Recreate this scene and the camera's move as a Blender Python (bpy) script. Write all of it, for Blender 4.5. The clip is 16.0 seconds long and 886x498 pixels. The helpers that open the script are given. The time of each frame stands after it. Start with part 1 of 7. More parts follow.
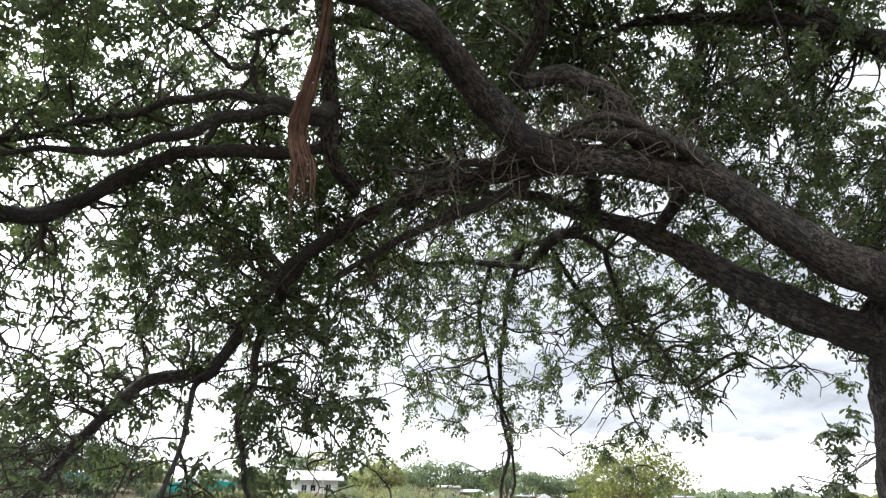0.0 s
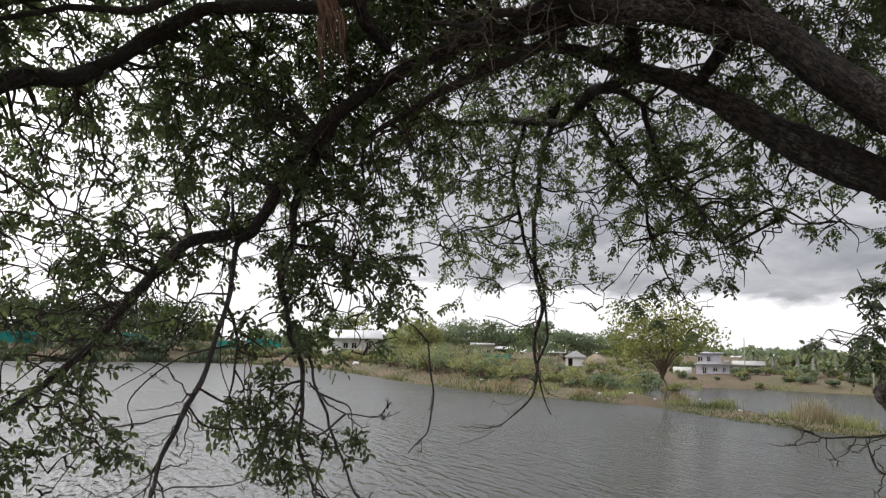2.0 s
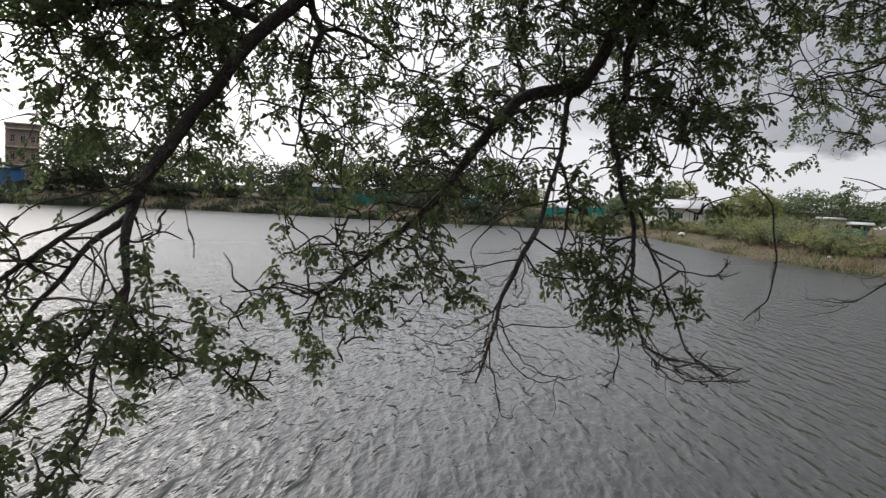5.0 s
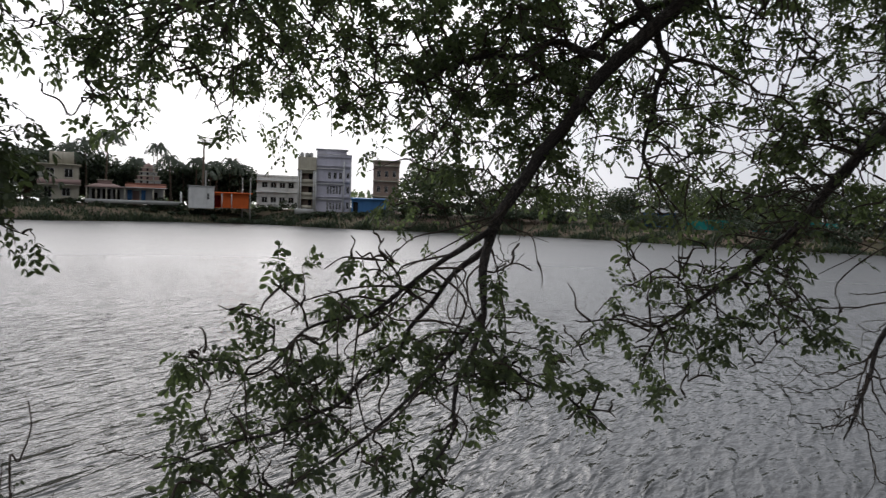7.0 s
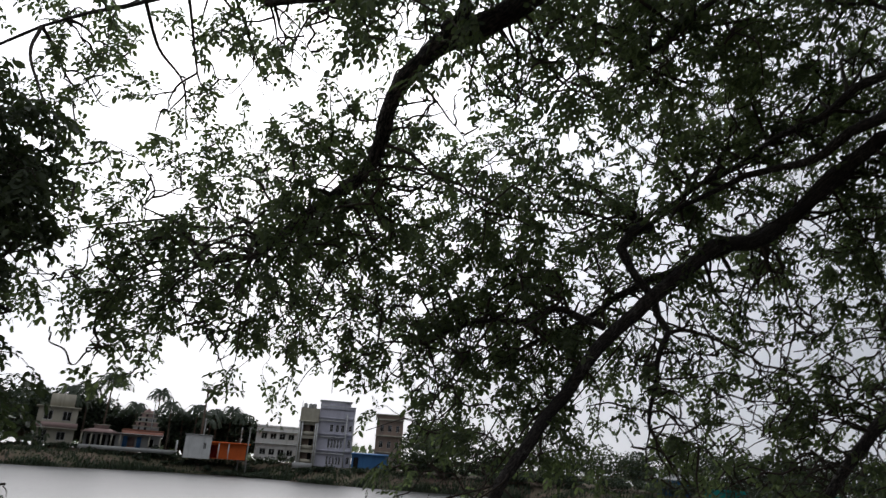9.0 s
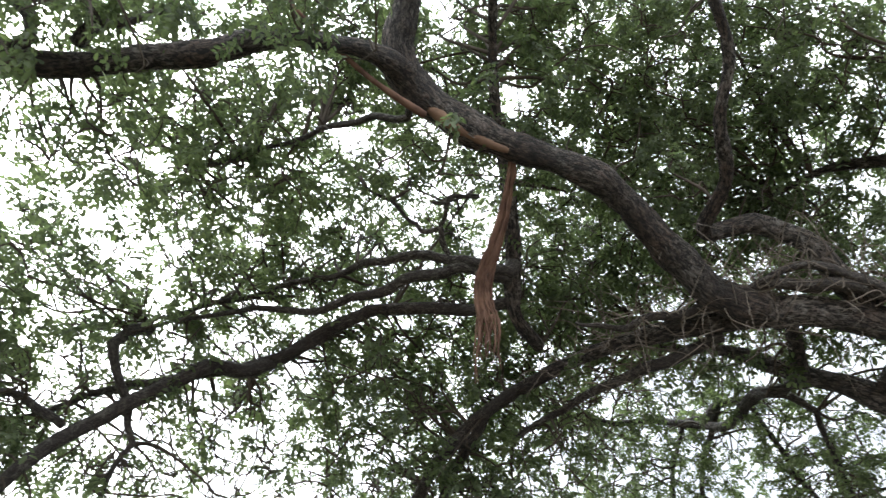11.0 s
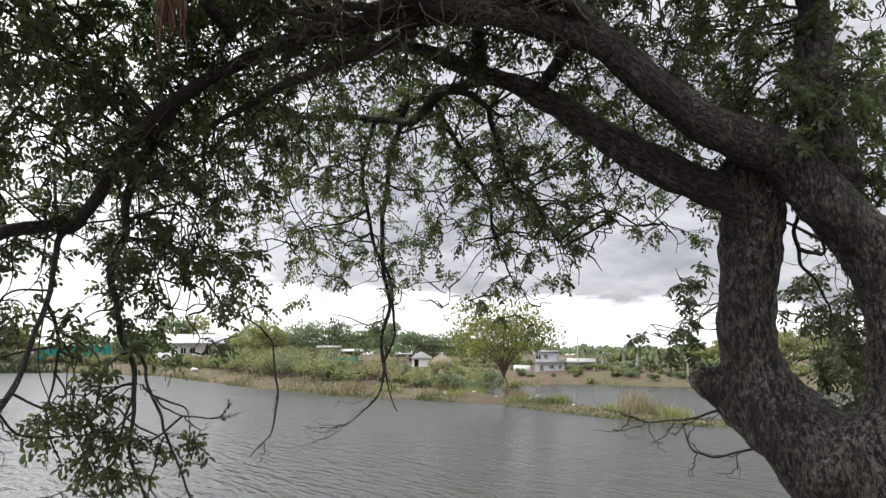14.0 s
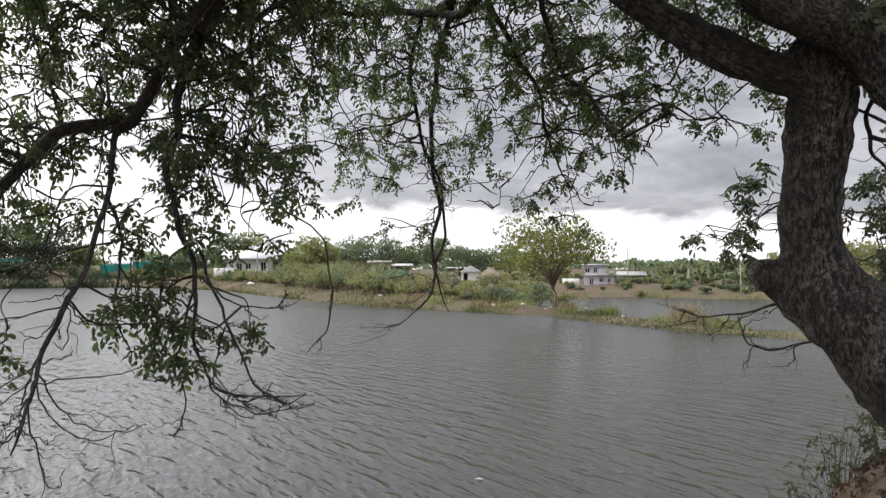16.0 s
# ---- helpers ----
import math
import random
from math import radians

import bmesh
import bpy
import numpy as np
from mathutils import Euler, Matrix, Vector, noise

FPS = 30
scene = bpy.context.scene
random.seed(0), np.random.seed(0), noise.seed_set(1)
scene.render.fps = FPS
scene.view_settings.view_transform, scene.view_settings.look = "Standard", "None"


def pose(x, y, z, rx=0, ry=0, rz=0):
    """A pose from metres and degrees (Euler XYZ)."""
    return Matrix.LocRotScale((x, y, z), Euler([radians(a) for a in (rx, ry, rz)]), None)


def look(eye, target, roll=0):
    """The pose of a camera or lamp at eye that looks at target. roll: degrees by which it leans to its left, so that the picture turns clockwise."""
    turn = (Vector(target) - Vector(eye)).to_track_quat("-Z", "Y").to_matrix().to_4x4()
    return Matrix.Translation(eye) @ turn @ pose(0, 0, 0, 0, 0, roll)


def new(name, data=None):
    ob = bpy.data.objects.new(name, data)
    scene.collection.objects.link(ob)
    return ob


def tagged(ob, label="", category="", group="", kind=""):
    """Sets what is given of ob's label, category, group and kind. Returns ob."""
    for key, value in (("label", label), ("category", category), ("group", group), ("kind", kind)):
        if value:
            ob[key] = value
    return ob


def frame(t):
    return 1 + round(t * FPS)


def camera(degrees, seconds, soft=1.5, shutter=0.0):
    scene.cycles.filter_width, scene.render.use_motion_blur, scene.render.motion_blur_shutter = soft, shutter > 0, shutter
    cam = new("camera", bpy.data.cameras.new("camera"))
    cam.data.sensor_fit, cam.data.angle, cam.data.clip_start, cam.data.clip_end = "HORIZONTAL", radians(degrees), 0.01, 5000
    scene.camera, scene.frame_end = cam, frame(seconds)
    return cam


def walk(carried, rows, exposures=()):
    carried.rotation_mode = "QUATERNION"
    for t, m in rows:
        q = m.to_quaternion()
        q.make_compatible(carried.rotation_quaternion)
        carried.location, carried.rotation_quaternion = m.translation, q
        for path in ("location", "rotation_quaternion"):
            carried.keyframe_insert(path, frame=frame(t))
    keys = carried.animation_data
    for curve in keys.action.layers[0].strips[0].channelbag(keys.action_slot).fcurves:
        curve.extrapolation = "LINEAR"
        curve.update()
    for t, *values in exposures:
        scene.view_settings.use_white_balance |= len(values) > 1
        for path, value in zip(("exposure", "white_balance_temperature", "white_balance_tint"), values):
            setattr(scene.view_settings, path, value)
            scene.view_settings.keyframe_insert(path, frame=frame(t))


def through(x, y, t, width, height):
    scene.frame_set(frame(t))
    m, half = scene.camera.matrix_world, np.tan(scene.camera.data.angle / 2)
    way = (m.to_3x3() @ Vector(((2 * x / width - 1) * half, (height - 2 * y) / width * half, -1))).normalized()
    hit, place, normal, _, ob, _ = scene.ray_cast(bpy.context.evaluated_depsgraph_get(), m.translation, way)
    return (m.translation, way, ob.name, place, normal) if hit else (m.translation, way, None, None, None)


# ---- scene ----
cam = camera(62.96, 16.0, soft=1.3, shutter=0.18)
walk(cam, [
    (0, pose(-0.087, 0.336, 1.634, 107.979, -1.139, 6.066)),
    (0.5, pose(-0.087, 0.327, 1.620, 104.737, -1.120, 6.918)),
    (1, pose(-0.091, 0.334, 1.608, 101.762, -1.698, 7.193)),
    (1.5, pose(-0.089, 0.329, 1.598, 99.685, -1.468, 7.892)),
    (2, pose(-0.091, 0.340, 1.592, 97.258, -1.026, 8.798)),
    (2.5, pose(-0.087, 0.336, 1.576, 94.309, -1.426, 9.623)),
    (3, pose(-0.080, 0.327, 1.558, 90.410, -1.604, 11.230)),
    (3.5, pose(-0.101, 0.388, 1.533, 88.409, -0.833, 14.457)),
    (4, pose(-0.111, 0.389, 1.515, 88.279, -1.362, 20.740)),
    (4.5, pose(-0.136, 0.392, 1.507, 87.817, -2.006, 27.555)),
    (4.7, pose(-0.146, 0.394, 1.506, 87.026, -2.204, 30.147)),
    (6.8, pose(-0.179, 0.283, 1.536, 87.076, -2.380, 56.472)),
    (7, pose(-0.169, 0.276, 1.546, 87.156, -1.952, 59.370)),
    (7.5, pose(-0.203, 0.262, 1.548, 87.206, -1.115, 64.545)),
    (8, pose(-0.233, 0.279, 1.559, 92.842, -1.618, 68.062)),
    (8.2, pose(-0.232, 0.268, 1.585, 96.481, -1.410, 67.608)),
    (10.3, pose(-0.075, 0.409, 1.593, 117.293, -7.538, 36.195)),
    (10.5, pose(-0.128, 0.341, 1.608, 118.128, -6.613, 30.777)),
    (11, pose(-0.128, 0.308, 1.624, 119.373, -6.158, 18.904)),
    (11.5, pose(-0.114, 0.299, 1.638, 116.945, -4.329, 11.506)),
    (12, pose(-0.113, 0.313, 1.639, 114.494, -2.049, 5.908)),
    (12.5, pose(-0.105, 0.323, 1.620, 110.042, -1.141, -0.747)),
    (13, pose(-0.089, 0.340, 1.587, 106.548, -0.694, -2.071)),
    (13.5, pose(-0.093, 0.356, 1.563, 101.705, -0.487, -2.408)),
    (14, pose(-0.094, 0.358, 1.553, 97.556, -0.050, -3.177)),
    (14.5, pose(-0.091, 0.385, 1.526, 92.772, 0.049, -4.673)),
    (15, pose(-0.089, 0.409, 1.499, 90.834, 0.374, -3.976)),
    (15.5, pose(-0.098, 0.401, 1.466, 93.290, 1.136, -0.376)),
    (16, pose(-0.111, 0.406, 1.420, 90.913, 0.245, 0.674)),
], exposures=[(0, 1.55, 6400, 9), (1.0, 1.2, 6600, 11), (2.0, 0.6, 6700, 13), (2.6, 0.45, 6700, 12), (3.5, 0.15, 6700, 13), (4.7, 0.13, 6600, 13), (7.0, -0.36, 6350, 14), (7.5, -0.72, 6300, 14), (8.2, -0.80, 6250, 14), (10.3, 0.70, 6200, 10), (11.0, 2.1, 6350, 7), (12.0, 2.65, 6500, 5), (12.5, 1.87, 6500, 7), (13.5, 1.1, 6650, 11), (14.1, 0.92, 6650, 12), (14.5, 0.80, 6650, 12), (16, 0.68, 6650, 13)])

# ---------------------------------------------------------------- light
SUN_YAW, SUN_ELEV = radians(76), radians(23)      # the veiled sun stands over the left-hand shore
world = bpy.data.worlds.new("overcast_sky")
scene.world = world
world.use_nodes = True


def wire(tree, kind, **ins):
    n = tree.nodes.new(kind)
    for k, v in ins.items():
        if k in n.inputs:
            s = n.inputs[k]
            if isinstance(v, bpy.types.NodeSocket):
                tree.links.new(v, s)
            else:
                s.default_value = v
    return n


def maths(tree, op, a, b=0.0, c=0.0, clamp=False):
    n = tree.nodes.new("ShaderNodeMath")
    n.operation, n.use_clamp = op, clamp
    for s, v in zip(n.inputs, (a, b, c)):
        if isinstance(v, bpy.types.NodeSocket):
            tree.links.new(v, s)
        else:
            s.default_value = v
    return n.outputs[0]


def blend(tree, fac, a, b, mode="MIX"):
    n = tree.nodes.new("ShaderNodeMix")
    n.data_type, n.blend_type = "RGBA", mode
    for s, v in ((n.inputs[0], fac), (n.inputs[6], a), (n.inputs[7], b)):
        if isinstance(v, bpy.types.NodeSocket):
            tree.links.new(v, s)
        else:
            s.default_value = v if isinstance(v, (int, float)) else (*v[:3], 1)
    return n.outputs[2]


def ramp(tree, fac, stops):
    n = tree.nodes.new("ShaderNodeValToRGB")
    tree.links.new(fac, n.inputs[0])
    e = n.color_ramp.elements
    while len(e) < len(stops):
        e.new(0.5)
    for el, (p, c) in zip(e, stops):
        el.position = p
        el.color = (*c, 1) if len(c) == 3 else c
    return n.outputs[0]


def build_sky():
    tr = world.node_tree
    tr.nodes.clear()
    sky = tr.nodes.new("ShaderNodeTexSky")
    sky.sky_type, sky.sun_disc = "NISHITA", False
    sky.sun_elevation, sky.sun_rotation = SUN_ELEV, -SUN_YAW
    co = tr.nodes.new("ShaderNodeTexCoord").outputs["Generated"]
    sep = wire(tr, "ShaderNodeSeparateXYZ", Vector=co).outputs
    stretch = wire(tr, "ShaderNodeMapping", Vector=co, Scale=(1.6, 1.6, 5.0)).outputs[0]
    big = wire(tr, "ShaderNodeTexNoise", Vector=stretch, Scale=1.7, Detail=6.0, Roughness=0.55).outputs[0]
    fine = wire(tr, "ShaderNodeTexNoise", Vector=stretch, Scale=5.0, Detail=8.0, Roughness=0.6, Distortion=0.4).outputs[0]
    # a dark rain-cloud bank over the far shore, its ragged foot a few degrees over the horizon
    foot = maths(tr, "ADD", 0.066, maths(tr, "MULTIPLY", sep[0], -0.05))
    foot = maths(tr, "ADD", foot, maths(tr, "MULTIPLY", maths(tr, "SUBTRACT", fine, 0.5), 0.075))
    above = maths(tr, "MULTIPLY", maths(tr, "SUBTRACT", sep[2], foot), 70.0, clamp=True)
    fade = maths(tr, "SUBTRACT", 1.0, maths(tr, "MULTIPLY", maths(tr, "SUBTRACT", sep[2], maths(tr, "MULTIPLY_ADD", maths(tr, "MINIMUM", sep[0], 0.0), 0.3, 0.33)), 2.6, clamp=True))
    side = maths(tr, "MULTIPLY", maths(tr, "ADD", maths(tr, "ADD", maths(tr, "MULTIPLY", sep[0], 0.86), maths(tr, "MULTIPLY", sep[1], 0.5)), 0.02), 2.2, clamp=True)
    mask = maths(tr, "MULTIPLY", maths(tr, "MULTIPLY", above, fade), side)
    mask = maths(tr, "MULTIPLY", mask, maths(tr, "MULTIPLY_ADD", big, 0.8, 0.6, clamp=True), clamp=True)
    glow = maths(tr, "ADD", maths(tr, "ADD", maths(tr, "MULTIPLY", sep[0], -math.sin(SUN_YAW) * math.cos(SUN_ELEV)), maths(tr, "MULTIPLY", sep[1], math.cos(SUN_YAW) * math.cos(SUN_ELEV))), maths(tr, "MULTIPLY", sep[2], math.sin(SUN_ELEV)))
    glow = maths(tr, "POWER", maths(tr, "MAXIMUM", glow, 0.0), 7.0)
    light = maths(tr, "MULTIPLY_ADD", glow, 1.35, 0.67)
    high = maths(tr, "MULTIPLY", maths(tr, "SUBTRACT", sep[2], 0.42), 2.4, clamp=True)
    light = maths(tr, "MULTIPLY", light, maths(tr, "MULTIPLY_ADD", high, 0.75, 1.0))
    west = maths(tr, "MULTIPLY", maths(tr, "MULTIPLY", maths(tr, "SUBTRACT", sep[2], 0.15), 4.0, clamp=True), maths(tr, "MULTIPLY", sep[0], -1.5, clamp=True))
    light = maths(tr, "MULTIPLY", light, maths(tr, "MULTIPLY_ADD", west, 0.4, 1.0))
    light = maths(tr, "MULTIPLY", light, maths(tr, "MULTIPLY_ADD", big, 0.35, 0.83))
    pale = blend(tr, glow, (0.93, 0.96, 1.0), (1.0, 0.99, 0.97))
    pale = blend(tr, 1.0, pale, light, "MULTIPLY")
    dark = blend(tr, maths(tr, "MULTIPLY_ADD", fine, 2.4, -0.7, clamp=True), (0.17, 0.18, 0.205), (0.36, 0.37, 0.40))
    col = blend(tr, mask, pale, dark)
    b1 = wire(tr, "ShaderNodeBackground", Color=sky.outputs[0], Strength=0.1)
    b2 = wire(tr, "ShaderNodeBackground", Color=col, Strength=1.15)
    mix = wire(tr, "ShaderNodeMixShader", Fac=0.94)
    tr.links.new(b1.outputs[0], mix.inputs[1])
    tr.links.new(b2.outputs[0], mix.inputs[2])
    out = tr.nodes.new("ShaderNodeOutputWorld")
    tr.links.new(mix.outputs[0], out.inputs[0])


build_sky()
sun = new("sun", bpy.data.lights.new("sun", "SUN"))
sun.data.energy, sun.data.angle, sun.data.color = 0.5, radians(40), (1.0, 0.96, 0.9)
sun.matrix_world = look((-math.sin(SUN_YAW) * math.cos(SUN_ELEV) * 50, math.cos(SUN_YAW) * math.cos(SUN_ELEV) * 50, math.sin(SUN_ELEV) * 50), (0, 0, 0))


# ---------------------------------------------------------------- materials
def surface(name, build, rough=0.8, spec=0.3, metal=0.0):
    m = bpy.data.materials.new(name)
    m.use_nodes = True
    tr = m.node_tree
    bs = tr.nodes["Principled BSDF"]
    bs.inputs["Roughness"].default_value = rough
    bs.inputs["Specular IOR Level"].default_value = spec
    bs.inputs["Metallic"].default_value = metal
    build(tr, bs)
    return m


def coords(tr, scale=(1, 1, 1)):
    return wire(tr, "ShaderNodeMapping", Vector=tr.nodes.new("ShaderNodeTexCoord").outputs["Object"], Scale=scale).outputs[0]


def grain(tr, scale, detail=6.0, rough=0.6, stretch=(1, 1, 1), distort=0.0):
    return wire(tr, "ShaderNodeTexNoise", Vector=coords(tr, stretch), Scale=scale, Detail=detail, Roughness=rough, Distortion=distort).outputs[0]


def bump(tr, bs, height, strength, distance):
    b = wire(tr, "ShaderNodeBump", Height=height, Strength=strength, Distance=distance)
    tr.links.new(b.outputs[0], bs.inputs["Normal"])


def bark(name, dark, light, lichen, scale=1.0, depth=0.02, along=None):
    """Fissured bark: broken plates that run along the limb, by its own grain coordinates or (along) by the object's."""
    def f(tr, bs):
        if along:
            gr = coords(tr, (1, 1, along))
        else:
            at = tr.nodes.new("ShaderNodeAttribute")
            at.attribute_name = "grain"
            gr = at.outputs["Vector"]
        warp = wire(tr, "ShaderNodeTexNoise", Vector=gr, Scale=9.0 * scale, Detail=5.0, Roughness=0.65)
        bent = wire(tr, "ShaderNodeVectorMath", Vector=gr)
        bent.operation = "MULTIPLY_ADD"
        tr.links.new(warp.outputs["Color"], bent.inputs[0])
        bent.inputs[1].default_value = (0.09 / scale,) * 3
        tr.links.new(gr, bent.inputs[2])
        plates = wire(tr, "ShaderNodeTexVoronoi", Vector=bent.outputs[0], Scale=52.0 * scale, Randomness=1.0)
        plates.feature = "DISTANCE_TO_EDGE"
        crack = maths(tr, "MULTIPLY", plates.outputs["Distance"], 3.2, clamp=True)
        n1 = wire(tr, "ShaderNodeTexNoise", Vector=bent.outputs[0], Scale=38.0 * scale, Detail=8.0, Roughness=0.7).outputs[0]
        n2 = grain(tr, 1.7, 5.0)
        n3 = grain(tr, 16.0, 7.0, 0.75)
        h = maths(tr, "ADD", maths(tr, "MULTIPLY", crack, 0.16), maths(tr, "MULTIPLY", n1, 1.5))
        tone = maths(tr, "MULTIPLY", maths(tr, "SUBTRACT", h, 0.72), 3.0, clamp=True)
        warm = ramp(tr, grain(tr, 3.4, 5.0, 0.65), [(0.40, (0, 0, 0)), (0.60, (1, 1, 1))])
        col = blend(tr, tone, dark, blend(tr, warm, light, tuple(0.55 * a + 0.45 * b for a, b in zip(light, lichen))))
        fleck = maths(tr, "MULTIPLY", ramp(tr, n3, [(0.50, (0, 0, 0)), (0.60, (0.95, 0.95, 0.95))]), tone)
        col = blend(tr, maths(tr, "MULTIPLY", fleck, ramp(tr, n2, [(0.42, (0, 0, 0)), (0.56, (1, 1, 1))])), col, lichen)
        # broad random patches pull the bark back to its dark tone
        dark_patch = ramp(tr, grain(tr, 2.3, 6.0, 0.65, (1, 1, 0.5)), [(0.44, (0, 0, 0)), (0.60, (0.58, 0.58, 0.58))])
        col = blend(tr, dark_patch, col, dark)
        tr.links.new(col, bs.inputs["Base Color"])
        bump(tr, bs, h, 1.0, depth)
    return surface(name, f, 0.72, 0.35)


def mottled(name, a, b, scale=3.0, fine=40.0, rough=0.85, spec=0.2, relief=0.004, streak=0.0):
    def f(tr, bs):
        n = grain(tr, scale, 5.0, 0.6)
        g = grain(tr, fine, 4.0, 0.6)
        col = blend(tr, ramp(tr, n, [(0.35, (0, 0, 0)), (0.68, (1, 1, 1))]), a, b)
        col = blend(tr, maths(tr, "MULTIPLY", g, 0.35), col, tuple(c * 0.55 for c in a))
        if streak:
            s = grain(tr, 1.6, 5.0, 0.65, (1, 1, 0.06))
            col = blend(tr, ramp(tr, s, [(0.5, (0, 0, 0)), (0.75, (streak, streak, streak))]), col, tuple(c * 0.35 for c in a))
        tr.links.new(col, bs.inputs["Base Color"])
        bump(tr, bs, g, 0.4, relief)
    return surface(name, f, rough, spec)


def foliage(name, deep, pale, dry, through=0.35, rough=0.45):
    m = bpy.data.materials.new(name)
    m.use_nodes = True
    tr = m.node_tree
    bs = tr.nodes["Principled BSDF"]
    isl = tr.nodes.new("ShaderNodeNewGeometry").outputs["Random Per Island"]
    patch = grain(tr, 0.9, 3.0)
    v = maths(tr, "ADD", maths(tr, "MULTIPLY", isl, 0.65), maths(tr, "MULTIPLY", maths(tr, "SUBTRACT", patch, 0.3), 0.7), clamp=True)
    col = ramp(tr, v, [(0.0, deep), (0.55, tuple((a + b) / 2 for a, b in zip(deep, pale))), (0.93, pale), (1.0, dry)])
    tr.links.new(col, bs.inputs["Base Color"])
    bs.inputs["Roughness"].default_value, bs.inputs["Specular IOR Level"].default_value = rough, 0.3
    tl = tr.nodes.new("ShaderNodeBsdfTranslucent")
    tr.links.new(blend(tr, 1.0, col, (1.2, 1.34, 0.8), "MULTIPLY"), tl.inputs[0])
    mx = wire(tr, "ShaderNodeMixShader", Fac=through)
    tr.links.new(bs.outputs[0], mx.inputs[1])
    tr.links.new(tl.outputs[0], mx.inputs[2])
    tr.links.new(mx.outputs[0], tr.nodes["Material Output"].inputs[0])
    return m


BARK = bark("rain_tree_bark", (0.008, 0.006, 0.005), (0.122, 0.082, 0.064), (0.29, 0.27, 0.245), 1.3, 0.035)
TRUNK_BARK = bark("rain_tree_trunk_bark", (0.008, 0.006, 0.005), (0.14, 0.097, 0.078), (0.36, 0.335, 0.31), 1.0, 0.05, 0.42)
BARK_THIN = bark("branch_bark", (0.013, 0.010, 0.009), (0.075, 0.058, 0.048), (0.15, 0.14, 0.125), 2.4, 0.008)
TWIG = mottled("twig_bark", (0.07, 0.055, 0.042), (0.035, 0.028, 0.022), 8.0, 60.0, relief=0.002)
DEAD_TWIG = mottled("dead_twig", (0.17, 0.14, 0.115), (0.075, 0.06, 0.048), 8.0, 60.0, relief=0.002)
HEARTWOOD = mottled("torn_wood", (0.20, 0.125, 0.088), (0.10, 0.062, 0.046), 9.0, 70.0, relief=0.01)
STRIP = mottled("torn_bark_strip", (0.16, 0.092, 0.066), (0.06, 0.033, 0.025), 9.0, 60.0, relief=0.006)
LEAF = foliage("rain_tree_leaf", (0.054, 0.068, 0.047), (0.136, 0.162, 0.091), (0.21, 0.18, 0.095), 0.64)
LEAF_DARK = foliage("dense_tree_leaf", (0.036, 0.048, 0.030), (0.08, 0.10, 0.05), (0.10, 0.10, 0.05), 0.35)
DRY_LEAF = foliage("fallen_leaf", (0.05, 0.03, 0.024), (0.145, 0.08, 0.056), (0.23, 0.15, 0.10), 0.15, 0.6)
LEAF_SPIT = foliage("yellowing_leaf", (0.10, 0.11, 0.035), (0.21, 0.21, 0.065), (0.30, 0.22, 0.075), 0.35)
# far leaves and reeds are lightened: the lake haze is put into their colour
LEAF_HAZE = foliage("hazed_shore_tree_leaf", (0.10, 0.13, 0.092), (0.185, 0.215, 0.14), (0.22, 0.21, 0.14), 0.42)
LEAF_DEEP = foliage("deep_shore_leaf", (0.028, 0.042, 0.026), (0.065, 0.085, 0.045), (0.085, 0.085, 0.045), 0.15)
LEAF_HAZE_B = foliage("hazed_shore_bush_leaf", (0.16, 0.165, 0.09), (0.29, 0.285, 0.15), (0.34, 0.28, 0.17), 0.48)
PALM_LEAF = foliage("palm_frond", (0.06, 0.085, 0.04), (0.14, 0.17, 0.075), (0.22, 0.18, 0.09), 0.3)
REED = foliage("reed_blade", (0.17, 0.14, 0.095), (0.31, 0.25, 0.165), (0.38, 0.30, 0.20), 0.3, 0.7)
GRASS = foliage("bank_grass", (0.06, 0.08, 0.034), (0.125, 0.14, 0.058), (0.22, 0.175, 0.10), 0.3, 0.7)


